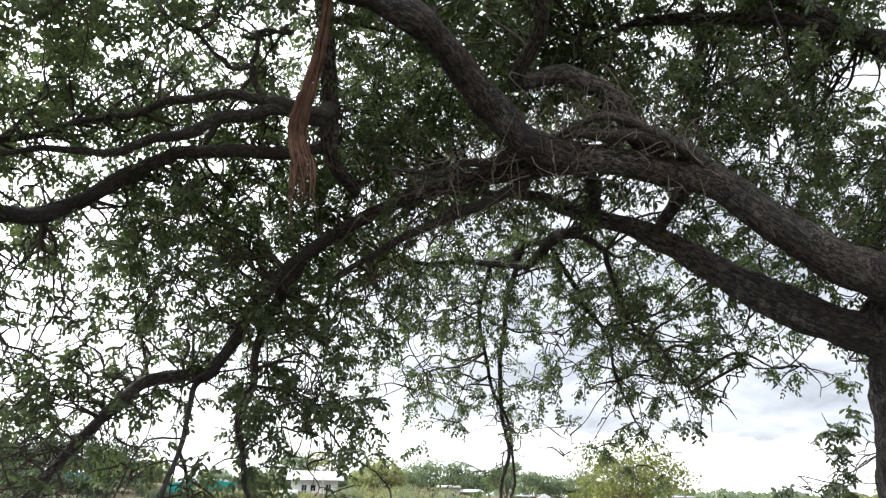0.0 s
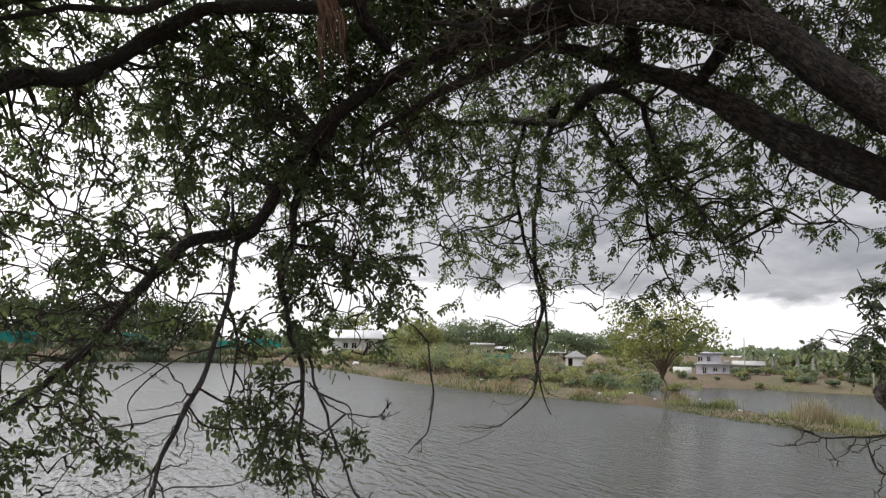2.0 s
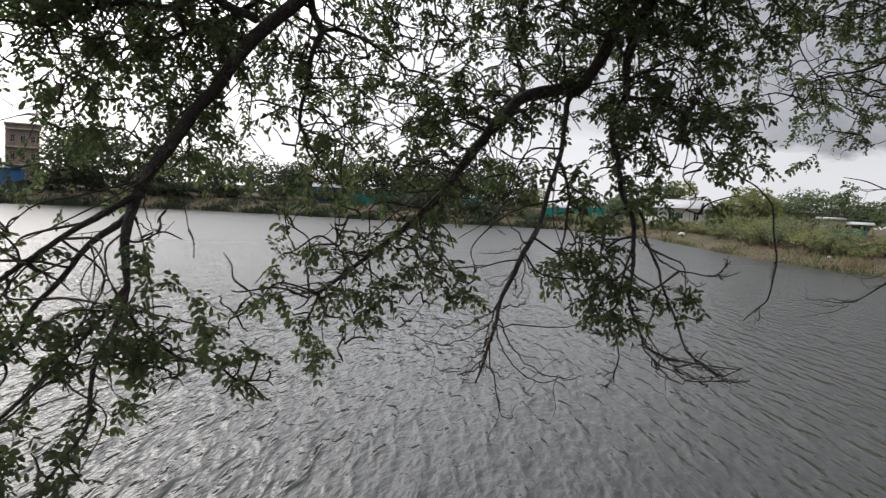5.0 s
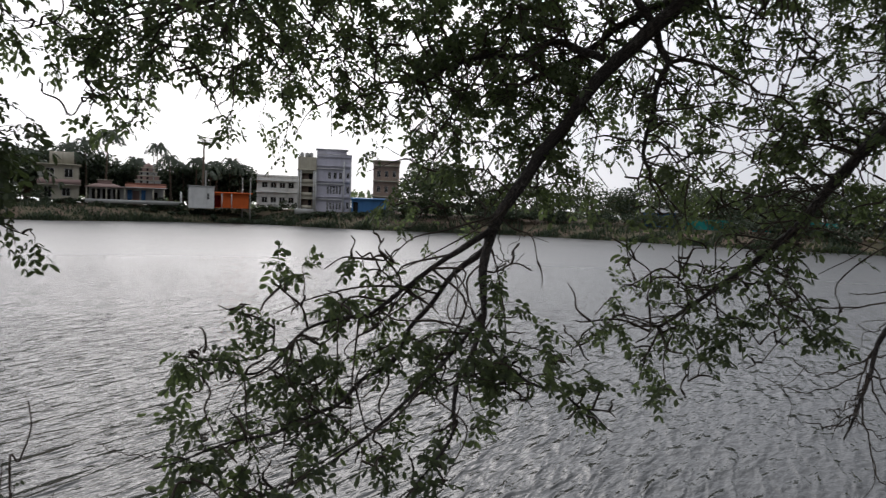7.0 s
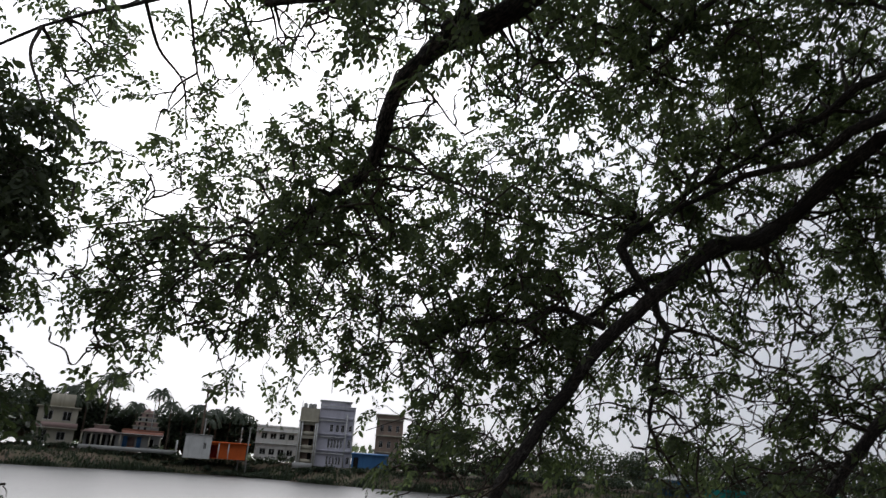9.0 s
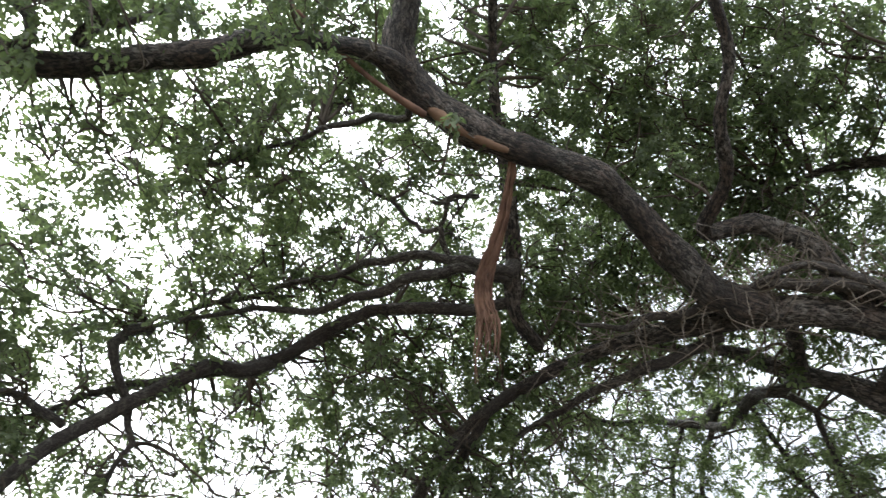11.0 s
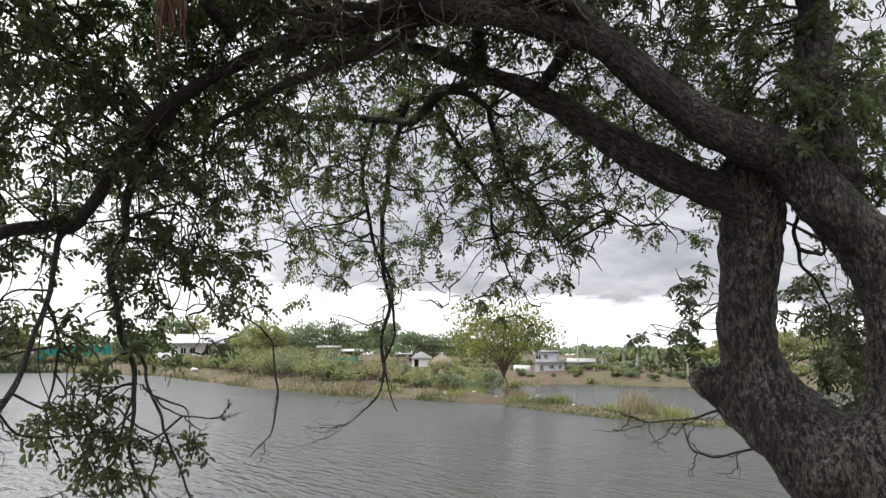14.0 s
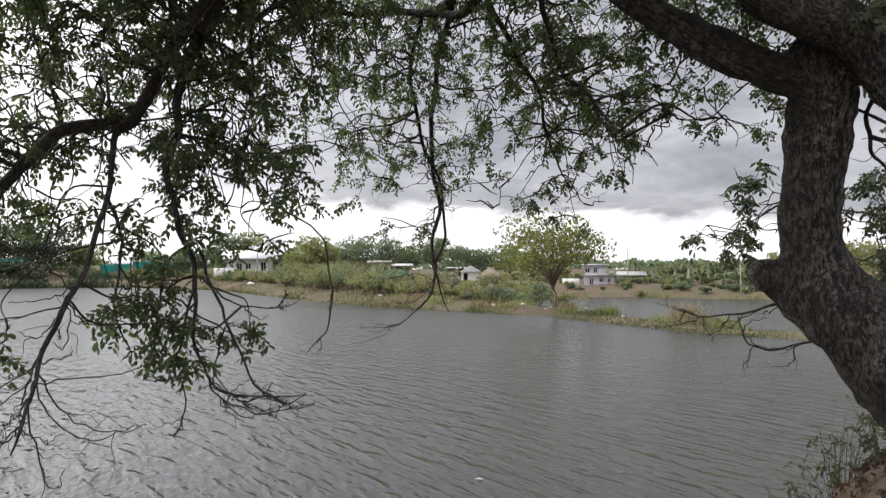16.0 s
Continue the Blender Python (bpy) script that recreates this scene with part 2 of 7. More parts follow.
def water_nodes(tr, bs):
    bs.inputs["Base Color"].default_value = (0.035, 0.037, 0.034, 1)
    bs.inputs["IOR"].default_value = 1.33
    bs.inputs["Specular IOR Level"].default_value = 0.5
    co = tr.nodes.new("ShaderNodeTexCoord").outputs["Object"]
    def crests(yaw, stretch, scale, detail, distort):
        along = wire(tr, "ShaderNodeMapping", Vector=co, Rotation=(0, 0, radians(-90 - yaw))).outputs[0]
        along = wire(tr, "ShaderNodeMapping", Vector=along, Scale=(stretch, 1.0, 1.0)).outputs[0]
        return wire(tr, "ShaderNodeTexNoise", Vector=along, Scale=scale, Detail=detail, Roughness=0.5, Distortion=distort).outputs[0]
    w1 = crests(36, 0.25, 4.6, 1.6, 0.3)
    w1 = maths(tr, "POWER", w1, 2.0)
    w2 = crests(24, 0.36, 9.0, 3.0, 0.15)
    gust = wire(tr, "ShaderNodeTexNoise", Vector=co, Scale=0.06, Detail=3.0).outputs[0]
    amp = maths(tr, "MULTIPLY_ADD", gust, 1.2, 0.35)
    # relief gives way to roughness with distance from the camera, to fit its view of fine far ripples
    out = wire(tr, "ShaderNodeVectorMath", Vector=co)
    out.operation = "LENGTH"
    tr.links.new(co, out.inputs[0])
    remote = maths(tr, "MULTIPLY", maths(tr, "SUBTRACT", out.outputs["Value"], 13.0), 1 / 75, clamp=True)
    amp = maths(tr, "MULTIPLY", amp, maths(tr, "MULTIPLY_ADD", remote, -0.8, 1.0))
    # the inlet behind the spit lies out of the wind
    sep = wire(tr, "ShaderNodeSeparateXYZ", Vector=co).outputs
    behind = maths(tr, "MULTIPLY", maths(tr, "SUBTRACT", maths(tr, "MULTIPLY_ADD", sep[0], 0.8, sep[1]), 45.0), 0.5, clamp=True)
    shelter = maths(tr, "MULTIPLY", behind, maths(tr, "MULTIPLY_ADD", sep[0], 0.3, 0.6, clamp=True))
    amp = maths(tr, "MULTIPLY", amp, maths(tr, "MULTIPLY_ADD", shelter, -0.6, 1.0))
    remote = maths(tr, "MULTIPLY", remote, maths(tr, "MULTIPLY_ADD", shelter, -0.5, 1.0))
    tr.links.new(maths(tr, "MULTIPLY_ADD", maths(tr, "POWER", remote, 0.6), 0.34, 0.05), bs.inputs["Roughness"])
    h = maths(tr, "MULTIPLY", maths(tr, "ADD", w1, maths(tr, "MULTIPLY", w2, 0.34)), amp)
    bump(tr, bs, h, 1.0, 0.125)


WATER = surface("lake_water", water_nodes, 0.03, 0.5)


def soil_nodes(tr, bs):
    n = grain(tr, 0.35, 6.0, 0.6)
    g = grain(tr, 9.0, 6.0, 0.7)
    far = grain(tr, 0.05, 4.0)
    col = blend(tr, ramp(tr, n, [(0.42, (0, 0, 0)), (0.6, (1, 1, 1))]), (0.17, 0.115, 0.09), (0.105, 0.10, 0.06))
    col = blend(tr, ramp(tr, far, [(0.4, (0, 0, 0)), (0.6, (0.7, 0.7, 0.7))]), col, (0.12, 0.118, 0.066))
    col = blend(tr, maths(tr, "MULTIPLY", g, 0.6), col, (0.06, 0.047, 0.036))
    tr.links.new(col, bs.inputs["Base Color"])
    bump(tr, bs, g, 0.7, 0.04)


SOIL = surface("lake_bank_soil", soil_nodes, 0.95, 0.1)
# cream, lavender and whitewash are lifted too, with haze in the paint colour
CREAM = mottled("weathered_cream_paint", (0.50, 0.47, 0.37), (0.36, 0.33, 0.26), 0.6, 8.0, streak=0.5)
LAVENDER = mottled("lavender_paint", (0.56, 0.55, 0.61), (0.46, 0.45, 0.51), 0.5, 8.0, streak=0.35)
WHITEWASH = mottled("whitewashed_plaster", (0.72, 0.72, 0.69), (0.57, 0.57, 0.54), 0.6, 8.0, streak=0.4)
GREY_WALL = mottled("grey_cement_wall", (0.42, 0.42, 0.40), (0.33, 0.33, 0.31), 0.7, 8.0, streak=0.4)
BROWN_WALL = mottled("stained_brown_plaster", (0.36, 0.27, 0.21), (0.25, 0.2, 0.17), 0.6, 8.0, streak=0.5)
PINK = mottled("faded_pink_paint", (0.40, 0.28, 0.25), (0.30, 0.22, 0.20), 0.6, 8.0, streak=0.3)
ORANGE = mottled("orange_paint", (0.72, 0.15, 0.035), (0.6, 0.12, 0.03), 0.6, 8.0, streak=0.25)
RED = mottled("red_paint", (0.38, 0.035, 0.03), (0.3, 0.03, 0.03), 0.6, 8.0)
BLUE = mottled("blue_painted_sheet", (0.06, 0.18, 0.38), (0.05, 0.14, 0.31), 0.6, 8.0, 0.5, streak=0.3)
TEAL = mottled("teal_shade_net", (0.02, 0.24, 0.21), (0.015, 0.18, 0.16), 1.2, 14.0)
TILE_ROOF = mottled("red_clay_roof", (0.34, 0.15, 0.10), (0.22, 0.105, 0.075), 1.0, 9.0)
SHEET_ROOF = mottled("pale_metal_roof", (0.62, 0.63, 0.64), (0.48, 0.48, 0.48), 0.8, 9.0, 0.45, 0.4, streak=0.3)
THATCH = mottled("thatch", (0.27, 0.22, 0.17), (0.19, 0.155, 0.12), 1.5, 18.0, relief=0.03)
# near-black panels: shade inside rooms, doorways and niches, put into the colour
DARK_OPENING = mottled("shaded_room", (0.02, 0.02, 0.02), (0.035, 0.033, 0.03), 1.0, 8.0)
PANE = mottled("window_glass", (0.03, 0.035, 0.04), (0.045, 0.05, 0.055), 1.0, 8.0, 0.1, 0.5, relief=0.0005)
TIMBER = mottled("weathered_timber", (0.16, 0.12, 0.09), (0.1, 0.075, 0.055), 2.0, 25.0)
CONCRETE_POST = mottled("concrete_post", (0.40, 0.39, 0.36), (0.3, 0.29, 0.27), 2.0, 20.0)
LITTER = mottled("white_plastic_litter", (0.75, 0.76, 0.78), (0.6, 0.6, 0.62), 4.0, 30.0, 0.5)


# ---------------------------------------------------------------- builders
def mesh_np(name, verts, quads, smooth=False):
    """A mesh from arrays: verts (n,3), quads (m,4)."""
    verts, quads = np.asarray(verts, np.float32), np.asarray(quads, np.int32)
    me = bpy.data.meshes.new(name)
    me.vertices.add(len(verts))
    me.vertices.foreach_set("co", verts.ravel())
    k = quads.shape[1]
    me.loops.add(quads.size)
    me.loops.foreach_set("vertex_index", quads.ravel())
    me.polygons.add(len(quads))
    me.polygons.foreach_set("loop_start", np.arange(len(quads), dtype=np.int32) * k)
    if smooth:
        me.polygons.foreach_set("use_smooth", np.ones(len(quads), bool))
    me.update(calc_edges=True)
    return me


def put(name, me, material, parent=None, label="", kind=""):
    me.materials.append(material)
    ob = new(name, me)
    if parent is not None:
        ob.parent = parent
    return tagged(ob, label, kind=kind)


def thing(name, at, label, category, group="", kind="", turn=0.0):
    ob = new(name)
    ob.empty_display_size = 0.2
    ob.location, ob.rotation_euler = at, (0, 0, turn)
    return tagged(ob, label, category, group, kind)


class Shape:
    """Gathers quads for one mesh."""

    def __init__(self):
        self.v, self.q, self.n, self.g = [], [], 0, []

    def add(self, verts, quads, grains=None):
        self.g.append(np.asarray(verts if grains is None else grains, float))
        self.v.append(np.asarray(verts, float))
        self.q.append(np.asarray(quads, int) + self.n)
        self.n += len(verts)
        return self

    def box(self, x0, y0, z0, x1, y1, z1, slope=0.0):
        v = [(x0, y0, z0), (x1, y0, z0), (x1, y1, z0), (x0, y1, z0), (x0, y0, z1), (x1, y0, z1), (x1, y1, z1 + slope), (x0, y1, z1 + slope)]
        return self.add(v, [(0, 3, 2, 1), (4, 5, 6, 7), (0, 1, 5, 4), (1, 2, 6, 5), (2, 3, 7, 6), (3, 0, 4, 7)])

    def tube(self, path, radii, sides=6, lumps=0.0, freq=3.0, cap=True):
        P, Rr = np.asarray(path, float), np.asarray(radii, float)
        k = len(P)
        tan = np.gradient(P, axis=0)
        tan /= np.linalg.norm(tan, axis=1)[:, None] + 1e-9
        u = np.cross(tan[0], (0.31, 0.17, 0.93))
        if np.linalg.norm(u) < 0.1:
            u = np.cross(tan[0], (1, 0, 0))
        ang = np.linspace(0, 2 * np.pi, sides, endpoint=False)
        rings = np.empty((k, sides, 3))
        for i in range(k):
            u = u - tan[i] * (u @ tan[i])
            u /= np.linalg.norm(u) + 1e-9
            w = np.cross(tan[i], u)
            rings[i] = np.cos(ang)[:, None] * u + np.sin(ang)[:, None] * w
        scale = np.ones((k, sides))
        if lumps:
            for i in range(k):
                for j in range(sides):
                    c = P[i] + rings[i, j] * Rr[i]
                    scale[i, j] += lumps * noise.fractal(Vector(c * freq), 1.0, 2.0, 4)
        V = P[:, None, :] + rings * (Rr[:, None] * scale)[:, :, None]
        run = np.concatenate([[0], np.cumsum(np.linalg.norm(np.diff(P, axis=0), axis=1))])
        G = np.stack([np.outer(Rr, np.cos(ang)), np.outer(Rr, np.sin(ang)), np.repeat(run[:, None] * 0.42 + P[0, 0] * 3.7, sides, 1)], -1).reshape(-1, 3)
        i, j = np.meshgrid(np.arange(k - 1), np.arange(sides), indexing="ij")
        a, b = i * sides + j, i * sides + (j + 1) % sides
        Q = np.stack([a, b, b + sides, a + sides], -1).reshape(-1, 4)
        V = V.reshape(-1, 3)
        if cap:
            G = np.vstack([G, G[-1:], G[:1]])
            V = np.vstack([V, P[-1] + tan[-1] * Rr[-1] * 0.6, P[0] - tan[0] * Rr[0] * 0.3])
            e, s0 = k * sides, k * sides + 1
            jj = np.arange(0, sides - 1, 2)
            l = (k - 1) * sides
            Q = np.vstack([Q, np.stack([l + jj, l + jj + 1, l + (jj + 2) % sides, np.full_like(jj, e)], -1), np.stack([jj + 1, jj, np.full_like(jj, s0), (jj + 2) % sides], -1)])
        return self.add(V, Q, G)

    def mesh(self, name, smooth=False):
        me = mesh_np(name, np.vstack(self.v), np.vstack(self.q), smooth)
        at = me.attributes.new("grain", "FLOAT_VECTOR", "POINT")
        at.data.foreach_set("vector", np.vstack(self.g).astype(np.float32).ravel())
        return me


def glide(nodes, per=6):
    """A smooth curve (Catmull-Rom) through rows of any width."""
    P = np.asarray(nodes, float)
    P = np.vstack([2 * P[0] - P[1], P, 2 * P[-1] - P[-2]])
    t = np.linspace(0, 1, per, endpoint=False)[:, None]
    out = []
    for i in range(1, len(P) - 2):
        a, b, c, d = P[i - 1:i + 3]
        out.append(0.5 * (2 * b + (c - a) * t + (2 * a - 5 * b + 4 * c - d) * t ** 2 + (3 * b - a - 3 * c + d) * t ** 3))
    return np.vstack(out + [P[-2:-1]])


def unit(v):
    return v / (np.linalg.norm(v, axis=-1, keepdims=True) + 1e-9)


rng = np.random.default_rng(7)


def leaflets(base, axis, length=0.055, width=0.027, pairs=4, rachis=0.13, droop=0.5, size=1.0):
    """Feather leaves: from each base along its axis, pairs of oval leaflets folded along the midrib. Arrays in, quads out."""
    n = len(base)
    axis = unit(axis)
    down = np.array([0, 0, 1.0])
    side = unit(np.cross(axis, unit(rng.normal(size=(n, 3)) * 0.55 + down)))
    up = np.cross(side, axis)
    s = rng.uniform(0.7, 1.2, (n, 1)) * np.reshape(size, (-1, 1))
    limp = rng.uniform(0.0, 0.9, (n, 1))
    V = np.empty((n, pairs * 2, 6, 3))
    for p in range(pairs):
        f = (p + 0.6) / pairs
        root = base + axis * (rachis * f) * s - down * (droop * rachis * f * f) * s
        for k, sg in enumerate((-1.0, 1.0)):
            out = unit(side * sg + axis * rng.uniform(0.3, 0.95, (n, 1)) + up * rng.uniform(-0.4, 0.3, (n, 1)) - down * limp + rng.normal(size=(n, 3)) * 0.15)
            wide = unit(np.cross(out, up + rng.normal(size=(n, 3)) * 0.5))
            fold = np.cross(wide, out)
            L = length * s * rng.uniform(0.8, 1.15, (n, 1)) * (0.7 + 0.4 * f)
            W = width * s * rng.uniform(0.85, 1.15, (n, 1)) * (0.75 + 0.35 * f)
            i = p * 2 + k
            V[:, i, 0] = root
            V[:, i, 1] = root + out * L * 0.3 + wide * W * 0.44 + fold * W * 0.12
            V[:, i, 2] = root + out * L * 0.74 + wide * W * 0.5 + fold * W * 0.12 - down * L * 0.05
            V[:, i, 3] = root + out * L - down * L * 0.14
            V[:, i, 4] = root + out * L * 0.7 - wide * W * 0.5 + fold * W * 0.12 - down * L * 0.05
            V[:, i, 5] = root + out * L * 0.26 - wide * W * 0.38 + fold * W * 0.12
    V = V.reshape(-1, 3)
    k = np.arange(len(V) // 6)[:, None] * 6
    return V, np.concatenate([k + [0, 1, 2, 3], k + [0, 3, 4, 5]], 1).reshape(-1, 4)


def blades(base, lean, height, width):
    """Upright grass or reed blades: two quads each, bent over."""
    n = len(base)
    d = unit(np.concatenate([rng.normal(size=(n, 2)), np.zeros((n, 1))], 1))
    s = np.stack([-d[:, 1], d[:, 0], d[:, 2]], 1) * width[:, None] * 0.5
    up = np.array([0, 0, 1.0])
    h = height[:, None]
    m = base + up * h * 0.6 + d * h * lean[:, None] * 0.3
    tp = base + up * h + d * h * lean[:, None]
    V = np.stack([base - s, base + s, m + s * 0.8, m - s * 0.8, tp + s * 0.15, tp - s * 0.15], 1).reshape(-1, 3)
    k = np.arange(n)[:, None] * 6
    Q = np.concatenate([k + [0, 1, 2, 3], k + [3, 2, 4, 5]], 1).reshape(-1, 4)
    return V, Q


def tufts(points, size, flat=0.5, aspect=0.55):
    """Loose leaf clumps for trees far off: one bent quad a point."""
    n = len(points)
    a = unit(rng.normal(size=(n, 3)))
    b = unit(np.cross(a, rng.normal(size=(n, 3))))
    s = size * rng.uniform(0.6, 1.3, (n, 1))
    c = np.cross(a, b) * s * 0.15
    V = np.stack([points - a * s * 0.5, points - b * s * aspect * 0.5 + c, points + a * s * 0.5, points + b * s * aspect * 0.5 + c], 1).reshape(-1, 3)
    return V, np.arange(len(V)).reshape(-1, 4)


# ---------------------------------------------------------------- lake and ground
LAKE_Z = -1.8
NEAR_EDGE = [(-100, -66), (-40, -26), (-8, -4.2), (-3.3, -0.6), (-2.7, 1.2), (-1.5, 2.3), (0, 3.2), (1.0, 4.2), (1.8, 5.65), (2.7, 6.35), (4.5, 6.4), (8, 6.6), (20, 6), (60, 4)]
INLET = [(72, 18), (58, 38), (38, 50), (23.5, 58.4), (16.6, 62.2), (9.6, 63.6), (5.4, 62.6), (1.8, 59.2), (3.4, 50.8), (7.0, 47.2), (9.7, 42.4), (11.9, 35.4), (13.7, 32.4), (19, 28.6), (26, 27)]
SPIT = [(26, 25.2), (18, 26.8), (13.8, 29.4), (10.9, 32.2), (8.2, 36.1), (5.5, 41.6), (1.7, 45.4), (-3.9, 49.4), (-11.3, 57.9), (-26, 81)]
FAR_EDGE = [(-40, 90), (-50, 90), (-60, 83), (-81, 79), (-98, 74), (-115, 52), (-125, 46), (-142, 41), (-141, 23), (-133, 5), (-140, -26), (-130, -60)]
LAKE = np.array(NEAR_EDGE + INLET + SPIT + FAR_EDGE, float)


def shore_distance(p):
    """How far points (n,2) lie from the waterline: negative on the lake."""
    a, b = LAKE, np.roll(LAKE, -1, 0)
    best, inside = np.full(len(p), 1e9), np.zeros(len(p), bool)
    for s, e in zip(a, b):
        d = e - s
        t = np.clip(((p - s) @ d) / (d @ d), 0, 1)
        best = np.minimum(best, np.linalg.norm(p - s - t[:, None] * d, axis=1))
        cross = (s[1] > p[:, 1]) != (e[1] > p[:, 1])
        if abs(d[1]) > 1e-9:
            inside ^= cross & (p[:, 0] < d[0] * (p[:, 1] - s[1]) / d[1] + s[0])
    return np.where(inside, -best, best)


def land_height(p):
    p = np.atleast_2d(np.asarray(p, float))[:, :2]
    d = shore_distance(p)
    west = np.clip((-p[:, 0] - 40) / 70, 0, 1)
    near = np.clip(1 - np.hypot(p[:, 0], p[:, 1] - 2) / 14, 0, 1)
    top = 0.95 + 2.0 * west + 1.0 * np.minimum(near * 3, 1)
    top = top - 0.62 * np.exp(-((p[:, 0] - 9) ** 2 + (p[:, 1] - 41) ** 2) / 190)      # the spit lies low
    run = 4.0 + 3.5 * west - 3.0 * np.minimum(near * 3, 1)
    rise = top * (1 - np.exp(-np.maximum(d, 0) / run * 1.6))
    wob = 0.10 * np.sin(p[:, 0] * 0.9 + p[:, 1] * 0.35) + 0.08 * np.sin(p[:, 1] * 1.3 - p[:, 0] * 0.5)
    rise = rise + 0.5 * np.exp(-((p[:, 0] - 2.5) ** 2 + (p[:, 1] - 5.3) ** 2) / 0.6) * np.clip(d, 0, 1)      # a mound by the trunk, shaped so the soil shows where the camera sees it
    rise = rise - 0.019 * np.maximum(np.hypot(p[:, 0], p[:, 1]) - 190, 0)      # behind the shores the land drops, to lower the horizon in the camera's view
    return LAKE_Z + np.where(d > 0, rise + wob * np.clip(d / 3, 0, 1), np.maximum(d * 0.35, -1.5))


def build_ground():
    radii = np.concatenate([np.arange(0.25, 10, 0.25), np.arange(10, 170, 1.0), np.geomspace(170, 3200, 26)])
    m = 640
    ang = np.linspace(0, 2 * np.pi, m, endpoint=False)
    xy = np.stack([np.outer(radii, np.cos(ang)), 2 + np.outer(radii, np.sin(ang))], -1).reshape(-1, 2)
    V = np.concatenate([xy, land_height(xy)[:, None]], 1)
    i, j = np.meshgrid(np.arange(len(radii) - 1), np.arange(m), indexing="ij")
    a, b = i * m + j, i * m + (j + 1) % m
    Q = np.stack([a, a + m, b + m, b], -1).reshape(-1, 4)
    V = np.vstack([V, [(0, 2, land_height([(0, 2)])[0])]])
    k = np.arange(0, m, 2)
    Q = np.vstack([Q, np.stack([np.full_like(k, len(V) - 1), k, k + 1, (k + 2) % m], -1)])
    g = put("ground", mesh_np("ground", V, Q, True), SOIL, kind="structure")
    tagged(g, "earthen lake bank with patchy grass round the water", "ground")
    s = Shape().add([(-260, -160, LAKE_Z), (200, -160, LAKE_Z), (200, 200, LAKE_Z), (-260, 200, LAKE_Z)], [(0, 1, 2, 3)])
    tagged(put("water", s.mesh("water"), WATER, kind="structure"), "grey-green lake water ruffled by wind", "water")


build_ground()

